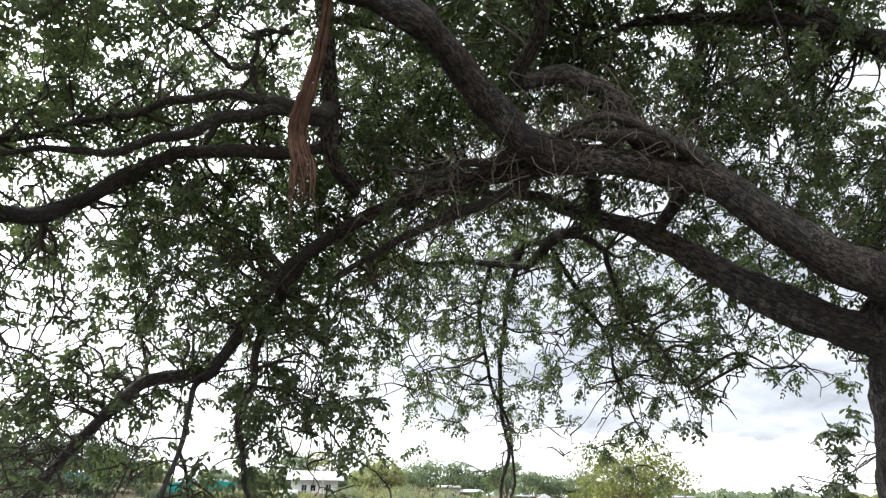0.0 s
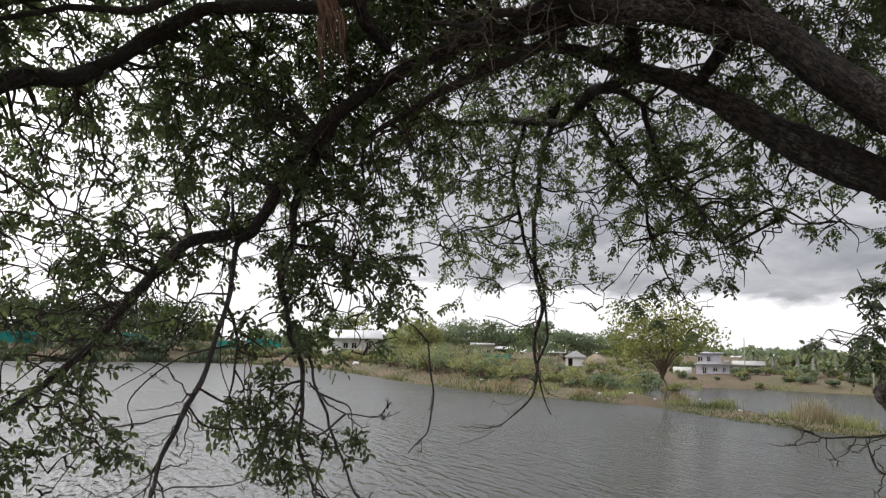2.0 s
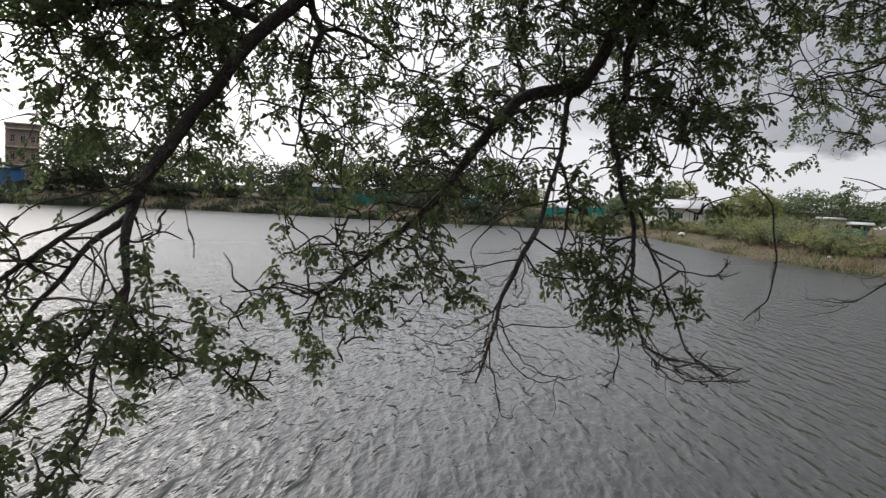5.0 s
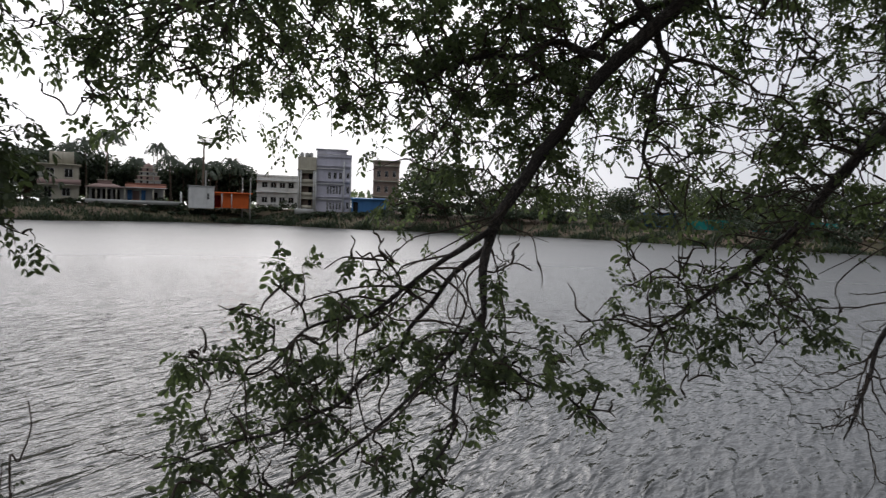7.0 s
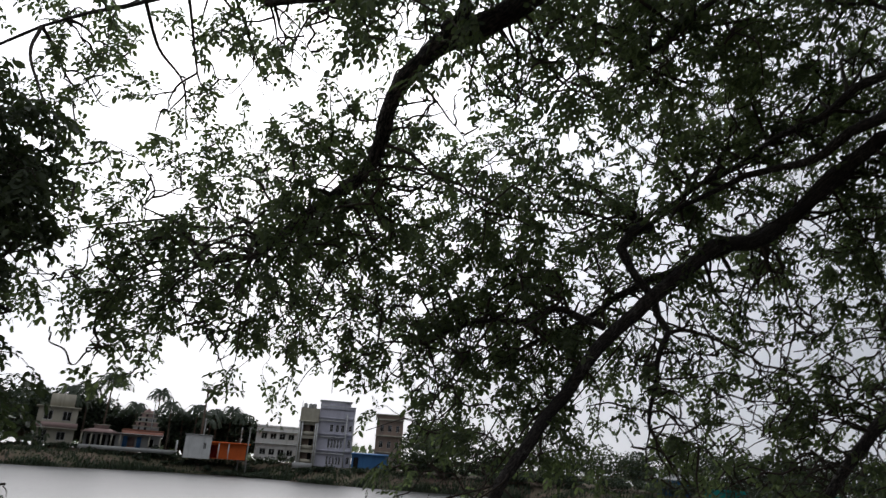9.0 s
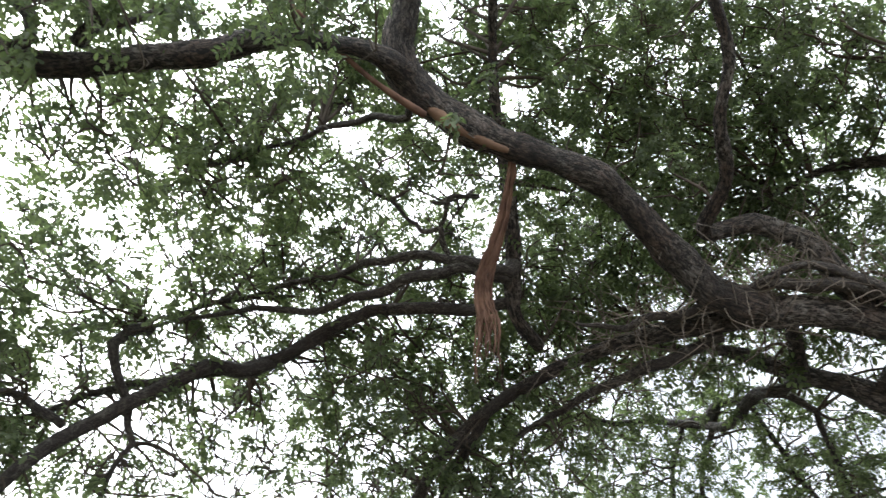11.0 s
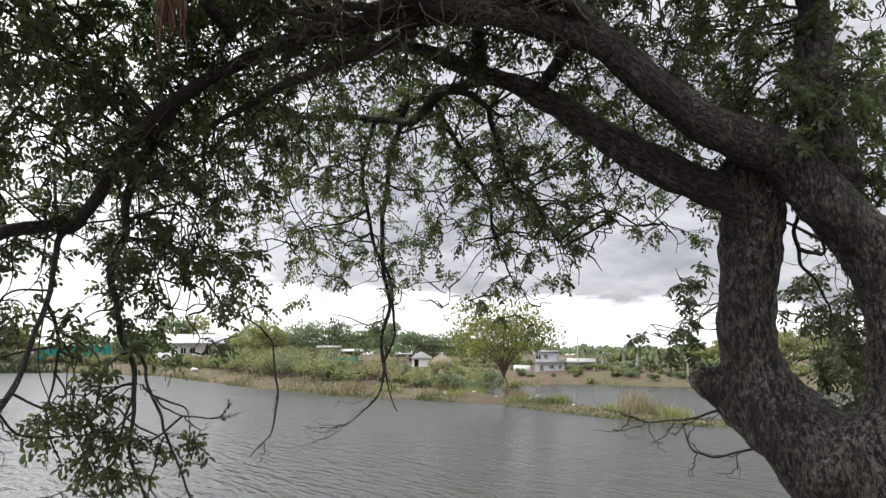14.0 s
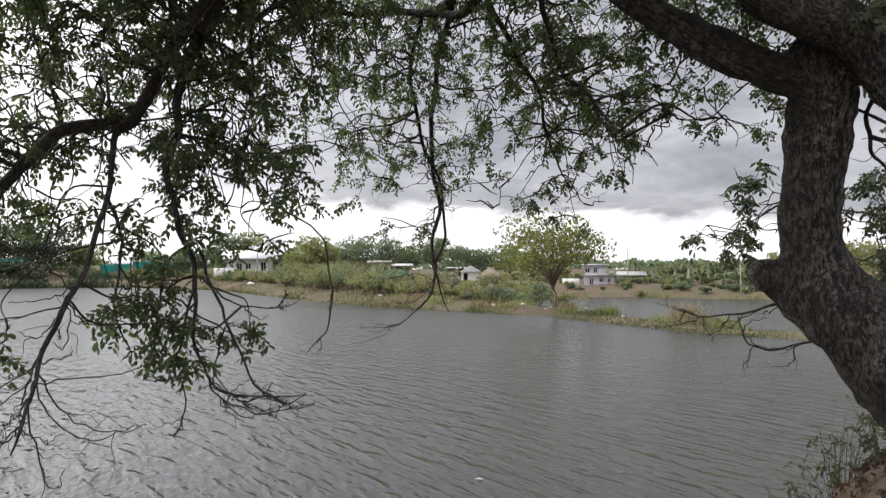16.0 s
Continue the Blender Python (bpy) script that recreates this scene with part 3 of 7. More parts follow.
# ---------------------------------------------------------------- the great tree: limbs as centre lines (x, y, z, radius)
BOUGHS = {
"trunk": [(2.63,3.98,0.02,0.357),(2.63,4.14,0.28,0.306),(2.58,4.32,0.54,0.286),(2.51,4.46,0.71,0.295),(2.42,4.55,0.86,0.312),(2.36,4.6,1.02,0.273)],
"left_stem": [(2.35,4.6,0.94,0.293),(2.15,4.76,1.18,0.242),(2.09,4.83,1.5,0.188),(2.09,4.82,1.86,0.172),(2.1,4.78,2.21,0.184),(2.09,4.73,2.47,0.195),(1.99,4.71,2.66,0.165)],
"right_stem": [(2.44,4.47,0.87,0.233),(2.66,4.37,1.14,0.186),(2.72,4.34,1.5,0.174),(2.71,4.34,1.82,0.174),(2.58,4.36,2.12,0.173),(2.4,4.4,2.37,0.165),(2.23,4.43,2.6,0.148),(1.98,4.45,2.75,0.138),(1.65,4.5,2.92,0.117),(1.35,4.44,3.12,0.117),(1.08,4.42,3.35,0.103),(0.74,4.43,3.45,0.092),(0.38,4.38,3.51,0.09),(0.07,4.37,3.47,0.073),(-0.24,4.39,3.43,0.059),(-0.59,4.44,3.37,0.05),(-0.94,4.53,3.28,0.043),(-1.25,4.62,3.15,0.039)],
"arch_limb": [(-1.2,4.62,3.18,0.042),(-1.48,4.7,3.04,0.041),(-1.74,4.78,2.83,0.041),(-1.97,4.88,2.51,0.04),(-2.09,4.86,2.3,0.04),(-2.19,4.87,2.27,0.04),(-2.45,4.75,2.23,0.04),(-2.62,4.68,2.04,0.037),(-2.77,4.6,1.83,0.033),(-2.89,4.41,1.53,0.026),(-3.02,4.19,1.3,0.02),(-3.16,3.93,1.08,0.015),(-3.26,3.67,0.9,0.01)],
"fork_limb": [(0.3,4.4,3.49,0.093),(-0.04,4.18,3.53,0.097),(-0.24,4.03,3.7,0.085),(-0.5,3.75,3.92,0.08),(-0.62,3.58,3.98,0.081),(-0.91,3.41,4.04,0.082),(-1.19,3.22,4.09,0.089),(-1.44,3.01,4.2,0.094),(-1.56,2.83,4.39,0.095),(-1.49,2.7,4.6,0.078),(-1.38,2.5,4.86,0.072),(-1.28,2.25,5.29,0.054)],
"overhead_limb": [(-1.49,2.96,4.28,0.087),(-1.61,2.71,4.27,0.058),(-1.81,2.55,4.24,0.048),(-2.06,2.41,4.19,0.055),(-2.32,2.33,4.08,0.07),(-2.62,2.26,4.04,0.067),(-2.97,2.17,3.96,0.07),(-3.33,1.95,3.87,0.059),(-3.67,1.86,3.67,0.049),(-3.92,1.91,3.48,0.045),(-4.16,1.91,3.35,0.041),(-4.58,1.77,3.21,0.037),(-5.02,1.55,2.93,0.03)],
"lower_limb": [(2.12,4.69,2.33,0.165),(1.96,4.71,2.49,0.138),(1.75,4.75,2.57,0.12),(1.44,4.83,2.76,0.116),(1.24,4.86,2.88,0.104),(0.98,4.97,3.11,0.084),(0.69,5.07,3.31,0.075),(0.39,5.17,3.45,0.062),(0.11,5.24,3.59,0.046),(-0.14,5.22,3.64,0.033),(-0.43,5.3,3.68,0.02)],
"grey_branch": [(0.51,5.17,3.39,0.04),(0.32,5.3,3.38,0.039),(0.17,5.52,3.41,0.046),(0.05,5.85,3.36,0.041),(-0.08,6.07,3.35,0.034),(-0.48,6.33,3.47,0.029),(-0.88,6.4,3.48,0.025),(-1.28,6.42,3.53,0.016)],
"dead_limb": [(1.0,4.34,3.44,0.046),(0.79,4.29,3.56,0.045),(0.51,4.26,3.6,0.04),(0.2,4.24,3.6,0.034),(-0.1,4.25,3.48,0.034),(-0.37,4.22,3.43,0.027),(-0.6,4.22,3.37,0.018),(-0.83,4.17,3.39,0.009)],
"dead_limb_b": [(0.89,4.29,3.49,0.035),(0.59,4.22,3.66,0.028),(0.3,4.19,3.68,0.022),(0.1,4.22,3.55,0.015),(-0.17,4.17,3.54,0.009)],
"cross_stub": [(0.34,4.49,3.51,0.046),(0.37,4.73,3.46,0.048),(0.43,5.07,3.42,0.051)],
"cross_brace": [(0.95,4.45,3.41,0.052),(0.88,4.64,3.33,0.042),(0.83,4.95,3.27,0.042)],
"twin_branch": [(-0.03,4.41,3.38,0.034),(-0.41,4.51,3.25,0.035),(-0.7,4.61,3.17,0.029),(-1.03,4.71,3.03,0.023),(-1.32,4.79,2.88,0.015)],
"hanging_branch": [(-1.46,4.7,3.05,0.04),(-1.64,4.81,2.84,0.038),(-1.64,4.9,2.87,0.037),(-1.78,4.87,2.58,0.033),(-1.79,4.82,2.26,0.025),(-1.82,4.74,1.94,0.021),(-1.76,4.79,1.62,0.018),(-1.64,4.72,1.33,0.015),(-1.61,4.6,1.06,0.011),(-1.51,4.49,0.8,0.008),(-1.34,4.52,0.66,0.006),(-0.96,4.61,0.64,0.003)],
"elbow_twig": [(-2.17,4.83,2.24,0.019),(-2.09,4.53,1.78,0.016),(-2.0,4.13,1.41,0.015),(-1.94,3.81,1.21,0.014),(-1.96,3.66,1.01,0.011),(-1.89,3.43,0.81,0.008),(-1.92,3.36,0.63,0.004)],
"upright_stem": [(2.45,4.41,2.49,0.16),(2.48,4.54,2.86,0.144),(2.5,4.61,3.33,0.118),(2.54,4.65,3.75,0.108),(2.49,4.6,4.14,0.11),(2.42,4.54,4.5,0.095),(2.38,4.36,4.97,0.086),(2.34,4.14,5.55,0.071)],
"upper_branch": [(2.37,4.6,4.25,0.083),(2.11,4.62,4.45,0.066),(1.72,4.59,4.56,0.046),(1.36,4.67,4.65,0.043),(0.78,4.77,4.73,0.033),(0.38,4.9,4.63,0.019)],
"upper_branch_b": [(2.11,4.61,4.45,0.057),(1.75,4.52,4.65,0.046),(1.42,4.44,4.77,0.04),(1.25,4.21,4.95,0.041)],
"up_limb": [(0.75,4.41,3.51,0.074),(0.62,4.36,3.67,0.068),(0.47,4.28,3.87,0.061),(0.19,4.23,4.01,0.06),(-0.09,4.08,3.89,0.047),(0.04,3.76,4.02,0.037),(0.02,3.41,4.14,0.033),(0.08,3.14,4.31,0.03),(0.01,2.84,4.46,0.029)],
"drop_limb": [(-0.96,2.45,5.0,0.022),(-1.15,3.13,4.74,0.03),(-1.2,3.47,4.46,0.036),(-1.18,3.82,4.08,0.05),(-1.19,4.01,3.8,0.054),(-1.2,4.17,3.47,0.047),(-1.11,4.47,3.37,0.038)],
"west_branch_a": [(-1.17,3.93,3.61,0.036),(-1.34,3.91,3.66,0.033),(-1.58,3.9,3.73,0.031),(-1.91,3.87,3.74,0.028),(-2.21,3.87,3.67,0.023),(-2.67,3.89,3.59,0.02),(-3.13,3.86,3.48,0.018),(-3.61,3.78,3.34,0.011)],
"west_branch_b": [(-1.18,3.95,3.58,0.036),(-1.45,3.93,3.66,0.037),(-1.72,3.91,3.62,0.037),(-2.06,3.92,3.52,0.032),(-2.43,3.88,3.41,0.024),(-2.96,3.78,3.38,0.017),(-3.46,3.69,3.23,0.011)],
"loop_twig": [(-1.57,3.91,3.73,0.019),(-1.6,3.81,3.87,0.017),(-1.72,3.76,3.86,0.014),(-1.8,3.67,3.94,0.012),(-1.99,3.5,4.03,0.008)],
"loop_twig_b": [(-1.6,3.81,3.87,0.015),(-1.53,3.72,4.03,0.014),(-1.36,3.77,4.07,0.009),(-1.63,3.7,4.01,0.008)],
"west_limb": [(-1.2,4.15,3.52,0.039),(-1.58,4.15,3.5,0.04),(-1.98,4.09,3.5,0.041),(-2.29,4.09,3.42,0.042),(-2.61,4.1,3.25,0.046),(-2.83,4.02,3.08,0.047),(-2.97,3.71,2.97,0.046),(-3.2,3.54,2.73,0.045),(-3.4,3.29,2.43,0.043),(-3.55,3.06,2.05,0.039),(-3.63,2.84,1.72,0.037),(-3.63,2.66,1.46,0.034),(-3.48,2.51,1.24,0.024),(-3.37,2.44,0.95,0.016),(-3.22,2.2,0.7,0.012),(-3.01,2.04,0.49,0.009),(-2.95,1.83,0.33,0.006)],
"west_limb_b": [(-2.37,4.13,3.38,0.03),(-2.73,4.05,3.16,0.029),(-3.26,3.85,2.96,0.026),(-3.64,3.67,2.82,0.023),(-3.97,3.53,2.62,0.02),(-4.34,3.27,2.43,0.015)],
"west_limb_c": [(-3.41,3.26,2.48,0.025),(-3.65,3.11,2.6,0.023),(-3.9,2.97,2.54,0.018),(-4.15,2.79,2.54,0.013),(-4.32,2.56,2.38,0.01)],
"spray_a": [(-3.6,2.62,1.45,0.02),(-3.51,2.28,1.3,0.015),(-3.52,2.05,1.15,0.012),(-3.5,1.82,1.02,0.01),(-3.51,1.52,0.97,0.008),(-3.45,1.25,0.78,0.006),(-3.55,0.94,0.86,0.004)],
"spray_b": [(-3.57,2.58,1.36,0.019),(-3.54,2.2,1.06,0.014),(-3.49,2.0,0.82,0.012),(-3.37,1.71,0.68,0.01),(-3.33,1.46,0.57,0.009),(-3.31,1.11,0.51,0.006),(-3.26,0.77,0.46,0.003)],
"spray_c": [(-3.38,2.44,1.01,0.012),(-3.36,2.21,0.78,0.011),(-3.28,1.79,0.5,0.009),(-3.24,1.49,0.36,0.006),(-3.21,1.16,0.27,0.005)],
"spray_d": [(-3.36,2.44,0.92,0.011),(-3.23,2.55,0.72,0.008),(-3.07,2.73,0.63,0.007),(-3.03,2.89,0.53,0.006),(-2.91,2.98,0.43,0.003)],
"dangle_a": [(-0.06,6.24,3.59,0.031),(-0.2,6.75,3.3,0.026),(-0.27,7.15,2.91,0.024),(-0.3,7.33,2.43,0.022),(-0.23,7.37,1.96,0.02),(-0.3,7.39,1.53,0.017),(-0.27,7.38,1.21,0.012),(-0.5,7.35,0.89,0.007),(-0.73,7.32,0.78,0.005)],
"dangle_b": [(-0.34,6.47,3.51,0.022),(-0.47,6.88,3.16,0.019),(-0.4,7.2,2.62,0.017),(-0.21,7.36,2.11,0.015),(-0.18,7.39,1.64,0.012),(-0.27,7.38,1.32,0.01),(-0.14,7.36,0.93,0.005)],
"dangle_c": [(0.17,6.05,3.5,0.025),(0.4,6.35,3.16,0.02),(0.63,6.51,2.84,0.015),(0.73,6.57,2.4,0.011),(0.91,6.59,2.04,0.004)],
"dangle_d": [(0.55,5.65,3.34,0.024),(0.68,5.76,2.9,0.016),(0.94,5.79,2.59,0.012),(1.13,5.8,2.3,0.006)],
"low_shoot": [(-1.62,4.7,1.5,0.010),(-1.5,4.6,1.27,0.009),(-1.37,4.5,1.04,0.008),(-1.22,4.42,0.76,0.006),(-1.11,4.4,0.68,0.005),(-1.0,4.38,0.64,0.004),(-0.91,4.36,0.7,0.002)],
"side_shoot": [(-1.56,4.6,1.33,0.007),(-1.43,4.5,1.24,0.006),(-1.36,4.45,1.2,0.005),(-1.23,4.4,1.17,0.004),(-1.08,4.38,1.17,0.003),(-1.0,4.36,1.25,0.002)],
"cross_shoot": [(-1.82,4.7,1.24,0.006),(-1.71,4.66,1.18,0.006),(-1.5,4.6,1.06,0.005),(-1.38,4.55,1.01,0.004),(-1.27,4.5,0.92,0.003),(-1.16,4.48,0.9,0.002)],
"curl_shoot": [(-1.40,4.52,1.05,0.005),(-1.44,4.5,0.89,0.005),(-1.44,4.48,0.77,0.004),(-1.29,4.42,0.65,0.003),(-1.17,4.4,0.67,0.003),(-1.1,4.4,0.75,0.002)],
"down_shoot": [(-1.64,4.68,1.3,0.008),(-1.67,4.6,1.0,0.007),(-1.70,4.52,0.81,0.005),(-1.63,4.5,0.71,0.005),(-1.62,4.48,0.57,0.004),(-1.65,4.46,0.47,0.003)],
"back_shoot": [(-1.54,4.5,0.81,0.005),(-1.63,4.45,0.77,0.004),(-1.73,4.4,0.77,0.003),(-1.83,4.4,0.8,0.002)],
"west_shoot": [(-2.10,4.76,1.55,0.009),(-2.1,4.7,1.32,0.007),(-2.07,4.6,1.1,0.006),(-1.94,4.5,0.93,0.004),(-1.93,4.5,0.83,0.003)],
"bow_shoot": [(-1.84,4.74,1.4,0.007),(-1.84,4.65,1.14,0.006),(-1.95,4.6,1.06,0.004),(-2.06,4.6,1.08,0.003)],
"end_shoot": [(-1.5,4.5,0.77,0.006),(-1.43,4.48,0.66,0.005),(-1.31,4.46,0.61,0.004),(-1.18,4.44,0.57,0.004),(-0.99,4.4,0.61,0.002)],
"thin_twig": [(-1.51,6.11,1.88,0.008),(-1.23,6.28,1.68,0.007),(-1.14,6.3,1.54,0.008),(-1.09,6.29,1.15,0.008),(-1.12,6.26,0.88,0.006),(-1.27,6.21,0.69,0.004)],
"left_hanger": [(-3.33,3.32,2.98,0.032),(-3.27,3.53,2.64,0.023),(-3.25,3.6,2.48,0.019),(-3.33,3.59,2.21,0.015),(-3.38,3.59,1.91,0.01)],
"upper_left_limb": [(-3.23,1.92,3.9,0.032),(-3.12,1.99,4.0,0.032),(-3.09,1.87,4.11,0.035),(-3.27,1.64,4.12,0.03),(-3.56,1.39,4.1,0.028),(-3.82,1.08,4.07,0.022)],
"outer_branch": [(-3.5,1.45,4.1,0.022),(-4.0,0.9,4.2,0.017),(-4.5,0.3,4.1,0.012),(-4.9,-0.3,3.8,0.007)],
"pale_vine": [(1.25,3.72,4.65,0.009),(1.30,3.84,4.49,0.009),(1.35,3.99,4.26,0.008),(1.45,4.12,4.01,0.007),(1.50,4.22,3.82,0.006),(1.54,4.31,3.62,0.004)],
"upper_left_fork": [(-2.93,2.1,4.05,0.042),(-2.78,2.03,4.13,0.036),(-2.76,1.82,4.17,0.02),(-2.78,1.66,4.23,0.011)],
"upper_left_fork_b": [(-2.82,2.06,4.13,0.032),(-2.58,2.13,4.16,0.02),(-2.39,2.14,4.32,0.011)],
"slant_branch": [(-1.61,3.16,4.22,0.023),(-1.93,3.15,4.25,0.021),(-2.24,3.18,4.22,0.017),(-2.71,3.26,4.21,0.013),(-3.18,3.3,4.18,0.009)],
"right_back_stem": [(2.42,4.49,2.47,0.017),(2.37,4.65,2.39,0.014),(2.4,4.79,2.21,0.013),(2.5,4.87,2.04,0.011),(2.65,4.91,1.86,0.009),(2.72,5.0,1.68,0.006)],
"right_back_twig": [(2.47,4.87,2.17,0.015),(2.68,4.98,2.15,0.013),(2.7,4.96,2.24,0.009),(3.18,5.4,1.99,0.011),(3.3,5.33,1.74,0.006)],
"right_low_twig": [(2.06,4.78,1.08,0.012),(1.94,4.96,1.13,0.009),(1.73,5.15,1.06,0.007),(1.55,5.32,1.04,0.005),(1.4,5.37,1.09,0.004)],
"right_low_twig_b": [(2.08,4.76,0.96,0.01),(1.99,4.91,0.88,0.007),(1.82,4.98,0.86,0.007),(1.78,5.11,0.91,0.005),(1.75,5.14,1.05,0.004)],
}
SPRAYS = []
SPRAYS += [(-3.19,4.27,4.11,0.52,193),(-2.58,4.58,4.27,0.57,275),(-1.87,4.85,4.39,0.49,165),(-1.07,5.05,4.46,0.57,413),(-0.24,5.14,4.48,0.57,344),(0.58,5.13,4.43,0.57,344),(1.33,5.02,4.32,0.57,413),(2.23,5.36,4.48,0.6,413),(-3.26,4.49,3.61,0.52,193),(-2.65,4.83,3.74,0.53,207),(-1.92,5.13,3.85,0.53,310),(-1.1,5.33,3.91,0.57,358),(-0.25,5.43,3.93,0.57,220),(0.59,5.4,3.89,0.57,220),(1.35,5.28,3.8,0.57,344),(2.02,5.08,3.69,0.57,413),(-3.3,4.68,3.07,0.4,50),(-2.68,5.04,3.17,0.53,269)]
SPRAYS += [(-1.95,5.35,3.26,0.53,310),(-1.12,5.56,3.31,0.57,248),(-0.29,6.65,3.64,0.6,248),(0.59,5.63,3.3,0.57,248),(1.36,5.49,3.24,0.57,248),(2.03,5.28,3.16,0.57,275),(-2.54,4.04,4.69,0.55,275),(-1.93,4.23,4.87,0.55,207),(-1.22,4.37,5.01,0.55,344),(-0.45,4.44,5.09,0.55,413),(0.34,4.42,5.1,0.55,413),(1.1,4.32,5.04,0.55,413),(1.79,4.15,4.92,0.55,413),(2.91,4.7,5.42,0.58,413),(-2.59,4.31,4.29,0.55,207),(-1.96,4.52,4.46,0.47,99),(-1.24,4.69,4.59,0.55,275),(-0.45,4.77,4.67,0.55,344)]
SPRAYS += [(0.36,4.75,4.68,0.55,344),(1.32,5.21,5.03,0.58,344),(2.15,5.07,4.96,0.58,344),(2.94,4.93,4.88,0.58,386),(2.02,5.52,4.25,0.67,333),(2.35,5.42,3.63,0.53,243),(2.23,5.07,3,0.33,110),(2.92,5.09,3.28,0.42,243),(2.93,4.84,4.15,0.53,223),(3.15,5.19,3.08,0.47,156),(3.33,5.16,2.76,0.41,119),(-2.81,1.53,3.69,0.32,61),(-2.37,1.72,3.76,0.3,91),(-3.28,2.01,3.41,0.24,16),(-2.92,2.31,3.68,0.39,150),(-3.98,3,3.36,0.44,152),(-4.19,2.97,2.84,0.44,142),(-3.78,3.45,2.99,0.49,237)]
SPRAYS += [(-2.82,2.92,3.94,0.47,302),(-3.29,3.61,3.67,0.54,272),(-2.35,3.19,4.11,0.43,300),(-2.74,3.88,3.96,0.49,250),(-2.8,4.17,3.37,0.45,187),(-1.98,3.98,4.48,0.44,152),(-2.12,4.52,3.47,0.45,187),(-4.33,3.29,2.38,0.46,101),(-3.78,3.6,2.6,0.34,38),(-3.09,4.22,2.66,0.2,8),(-2.32,4.66,2.81,0.49,227),(-3.32,3.84,3.19,0.34,62),(-3.3,4.11,2.38,0.2,8),(-2.45,4.51,3.07,0.4,121),(-2.57,1.31,3.76,0.33,125),(-2,1.62,3.86,0.37,216),(-1.58,1.97,3.95,0.34,272),(-3.21,3.77,2.52,0.28,18)]
SPRAYS += [(-3.33,3.74,2.15,0.26,8),(-2.89,4.08,2.81,0.23,8),(-2.63,4.57,2.59,0.34,56),(-2.67,4.64,2.12,0.31,22),(-3.2,4.27,2.09,0.29,12),(-3.22,4.29,1.74,0.4,47),(-3.41,4,1.69,0.39,45),(-3.43,3.84,1.35,0.34,37),(-3.16,3.94,1.16,0.31,25),(-2.85,4.3,1.11,0.2,4),(-2.6,4.33,0.99,0.14,2),(-3.28,3.65,0.9,0.31,44),(-2.87,4,0.87,0.19,4),(-2.43,4.58,1.64,0.22,8),(-1.94,4.71,1.76,0.37,69),(-1.57,4.84,1.91,0.41,117),(-1.59,4.88,2.32,0.39,114),(-1.3,5.11,2.05,0.33,60)]
SPRAYS += [(-1.3,5.45,1.6,0.3,21),(-1.95,4.48,1.2,0.13,4),(-0.68,6.79,3.05,0.64,199),(-0.44,7.22,2.47,0.67,155),(-1.12,6.84,2.5,0.45,65),(-0.39,7.38,1.74,0.48,60),(0.24,6.42,2.92,0.61,188),(0.48,6.6,2.41,0.43,54),(0.99,6.01,2.47,0.45,92),(1,5.93,2.85,0.51,161),(1.35,5.89,2.67,0.51,161),(-1.78,5.45,2.9,0.51,170),(-1.28,6.07,3.04,0.59,159),(-2.14,4.78,2.79,0.45,119),(-0.89,6.47,3.36,0.62,221),(0.01,6.32,3.35,0.61,199)]
SPRAYS += [(-4.67,0.58,2.5,0.36,60),(-4.67,0.91,2.35,0.36,69),(-4.55,1.34,2.51,0.4,120),(-4.71,0.83,2.12,0.27,19),(-4.61,1.33,2.22,0.27,24),(-4.48,1.84,2.63,0.41,131),(-4.39,2.2,2.35,0.37,95),(-4.48,2.08,2.12,0.21,11),(-4.2,2.7,2.56,0.47,148),(-4.11,2.62,2.01,0.4,98),(-3.76,3.04,2.35,0.4,87),(-3.84,2.71,1.69,0.3,26),(-3.53,3.39,2.02,0.4,87),(-3.42,3.74,2.24,0.29,26),(-3.44,3.79,1.72,0.39,74),(-3.04,4.11,1.87,0.34,52),(-2.8,4.29,1.77,0.42,131),(-2.92,4.09,1.37,0.35,72)]
SPRAYS += [(-3.33,3.75,1.31,0.34,58),(-3.33,3.44,0.97,0.35,77),(-3.07,3.81,1.02,0.27,26),(-2.67,4.11,1.03,0.16,4),(-3.27,3.17,0.8,0.25,24),(-3.8,3.1,1.84,0.31,33),(-3.71,1.91,1.26,0.23,17),(-3.66,1.45,1.13,0.22,22),(-3.59,1.24,0.92,0.21,27),(-3.45,2.09,0.89,0.26,46),(-3.42,1.64,0.76,0.28,77),(-3.32,2.26,0.73,0.3,82),(-3.27,2.57,0.9,0.23,24),(-3.14,2.66,0.68,0.23,24),(-3.02,2.88,0.5,0.2,12),(-3.3,1.19,0.54,0.27,77),(-3.31,1.51,0.58,0.24,43),(-3.16,1.71,0.41,0.17,12)]
SPRAYS += [(-3.21,0.92,0.41,0.26,65),(-3.54,0.98,0.84,0.12,4),(-3.37,2.67,1.22,0.23,19),(-2.94,1.85,0.33,0.13,8),(-3.18,1.31,0.33,0.2,19),(-4.37,0.3,3.06,0.39,116),(-4.48,0.77,2.97,0.4,161),(-4.51,1.29,2.92,0.45,243),(-4.38,1.98,2.98,0.46,265),(-4.4,1.6,3.29,0.46,243),(-4.21,2.37,3.25,0.47,265),(-4.54,0.65,2.37,0.34,92),(-4.57,1.15,2.39,0.35,113),(-4.57,1.58,2.36,0.27,40),(-4.59,0.51,2.13,0.21,22),(-4.45,0.88,2.68,0.34,99),(-3.87,2.9,3.29,0.47,221),(-3.81,1.55,5.08,0.56,181)]
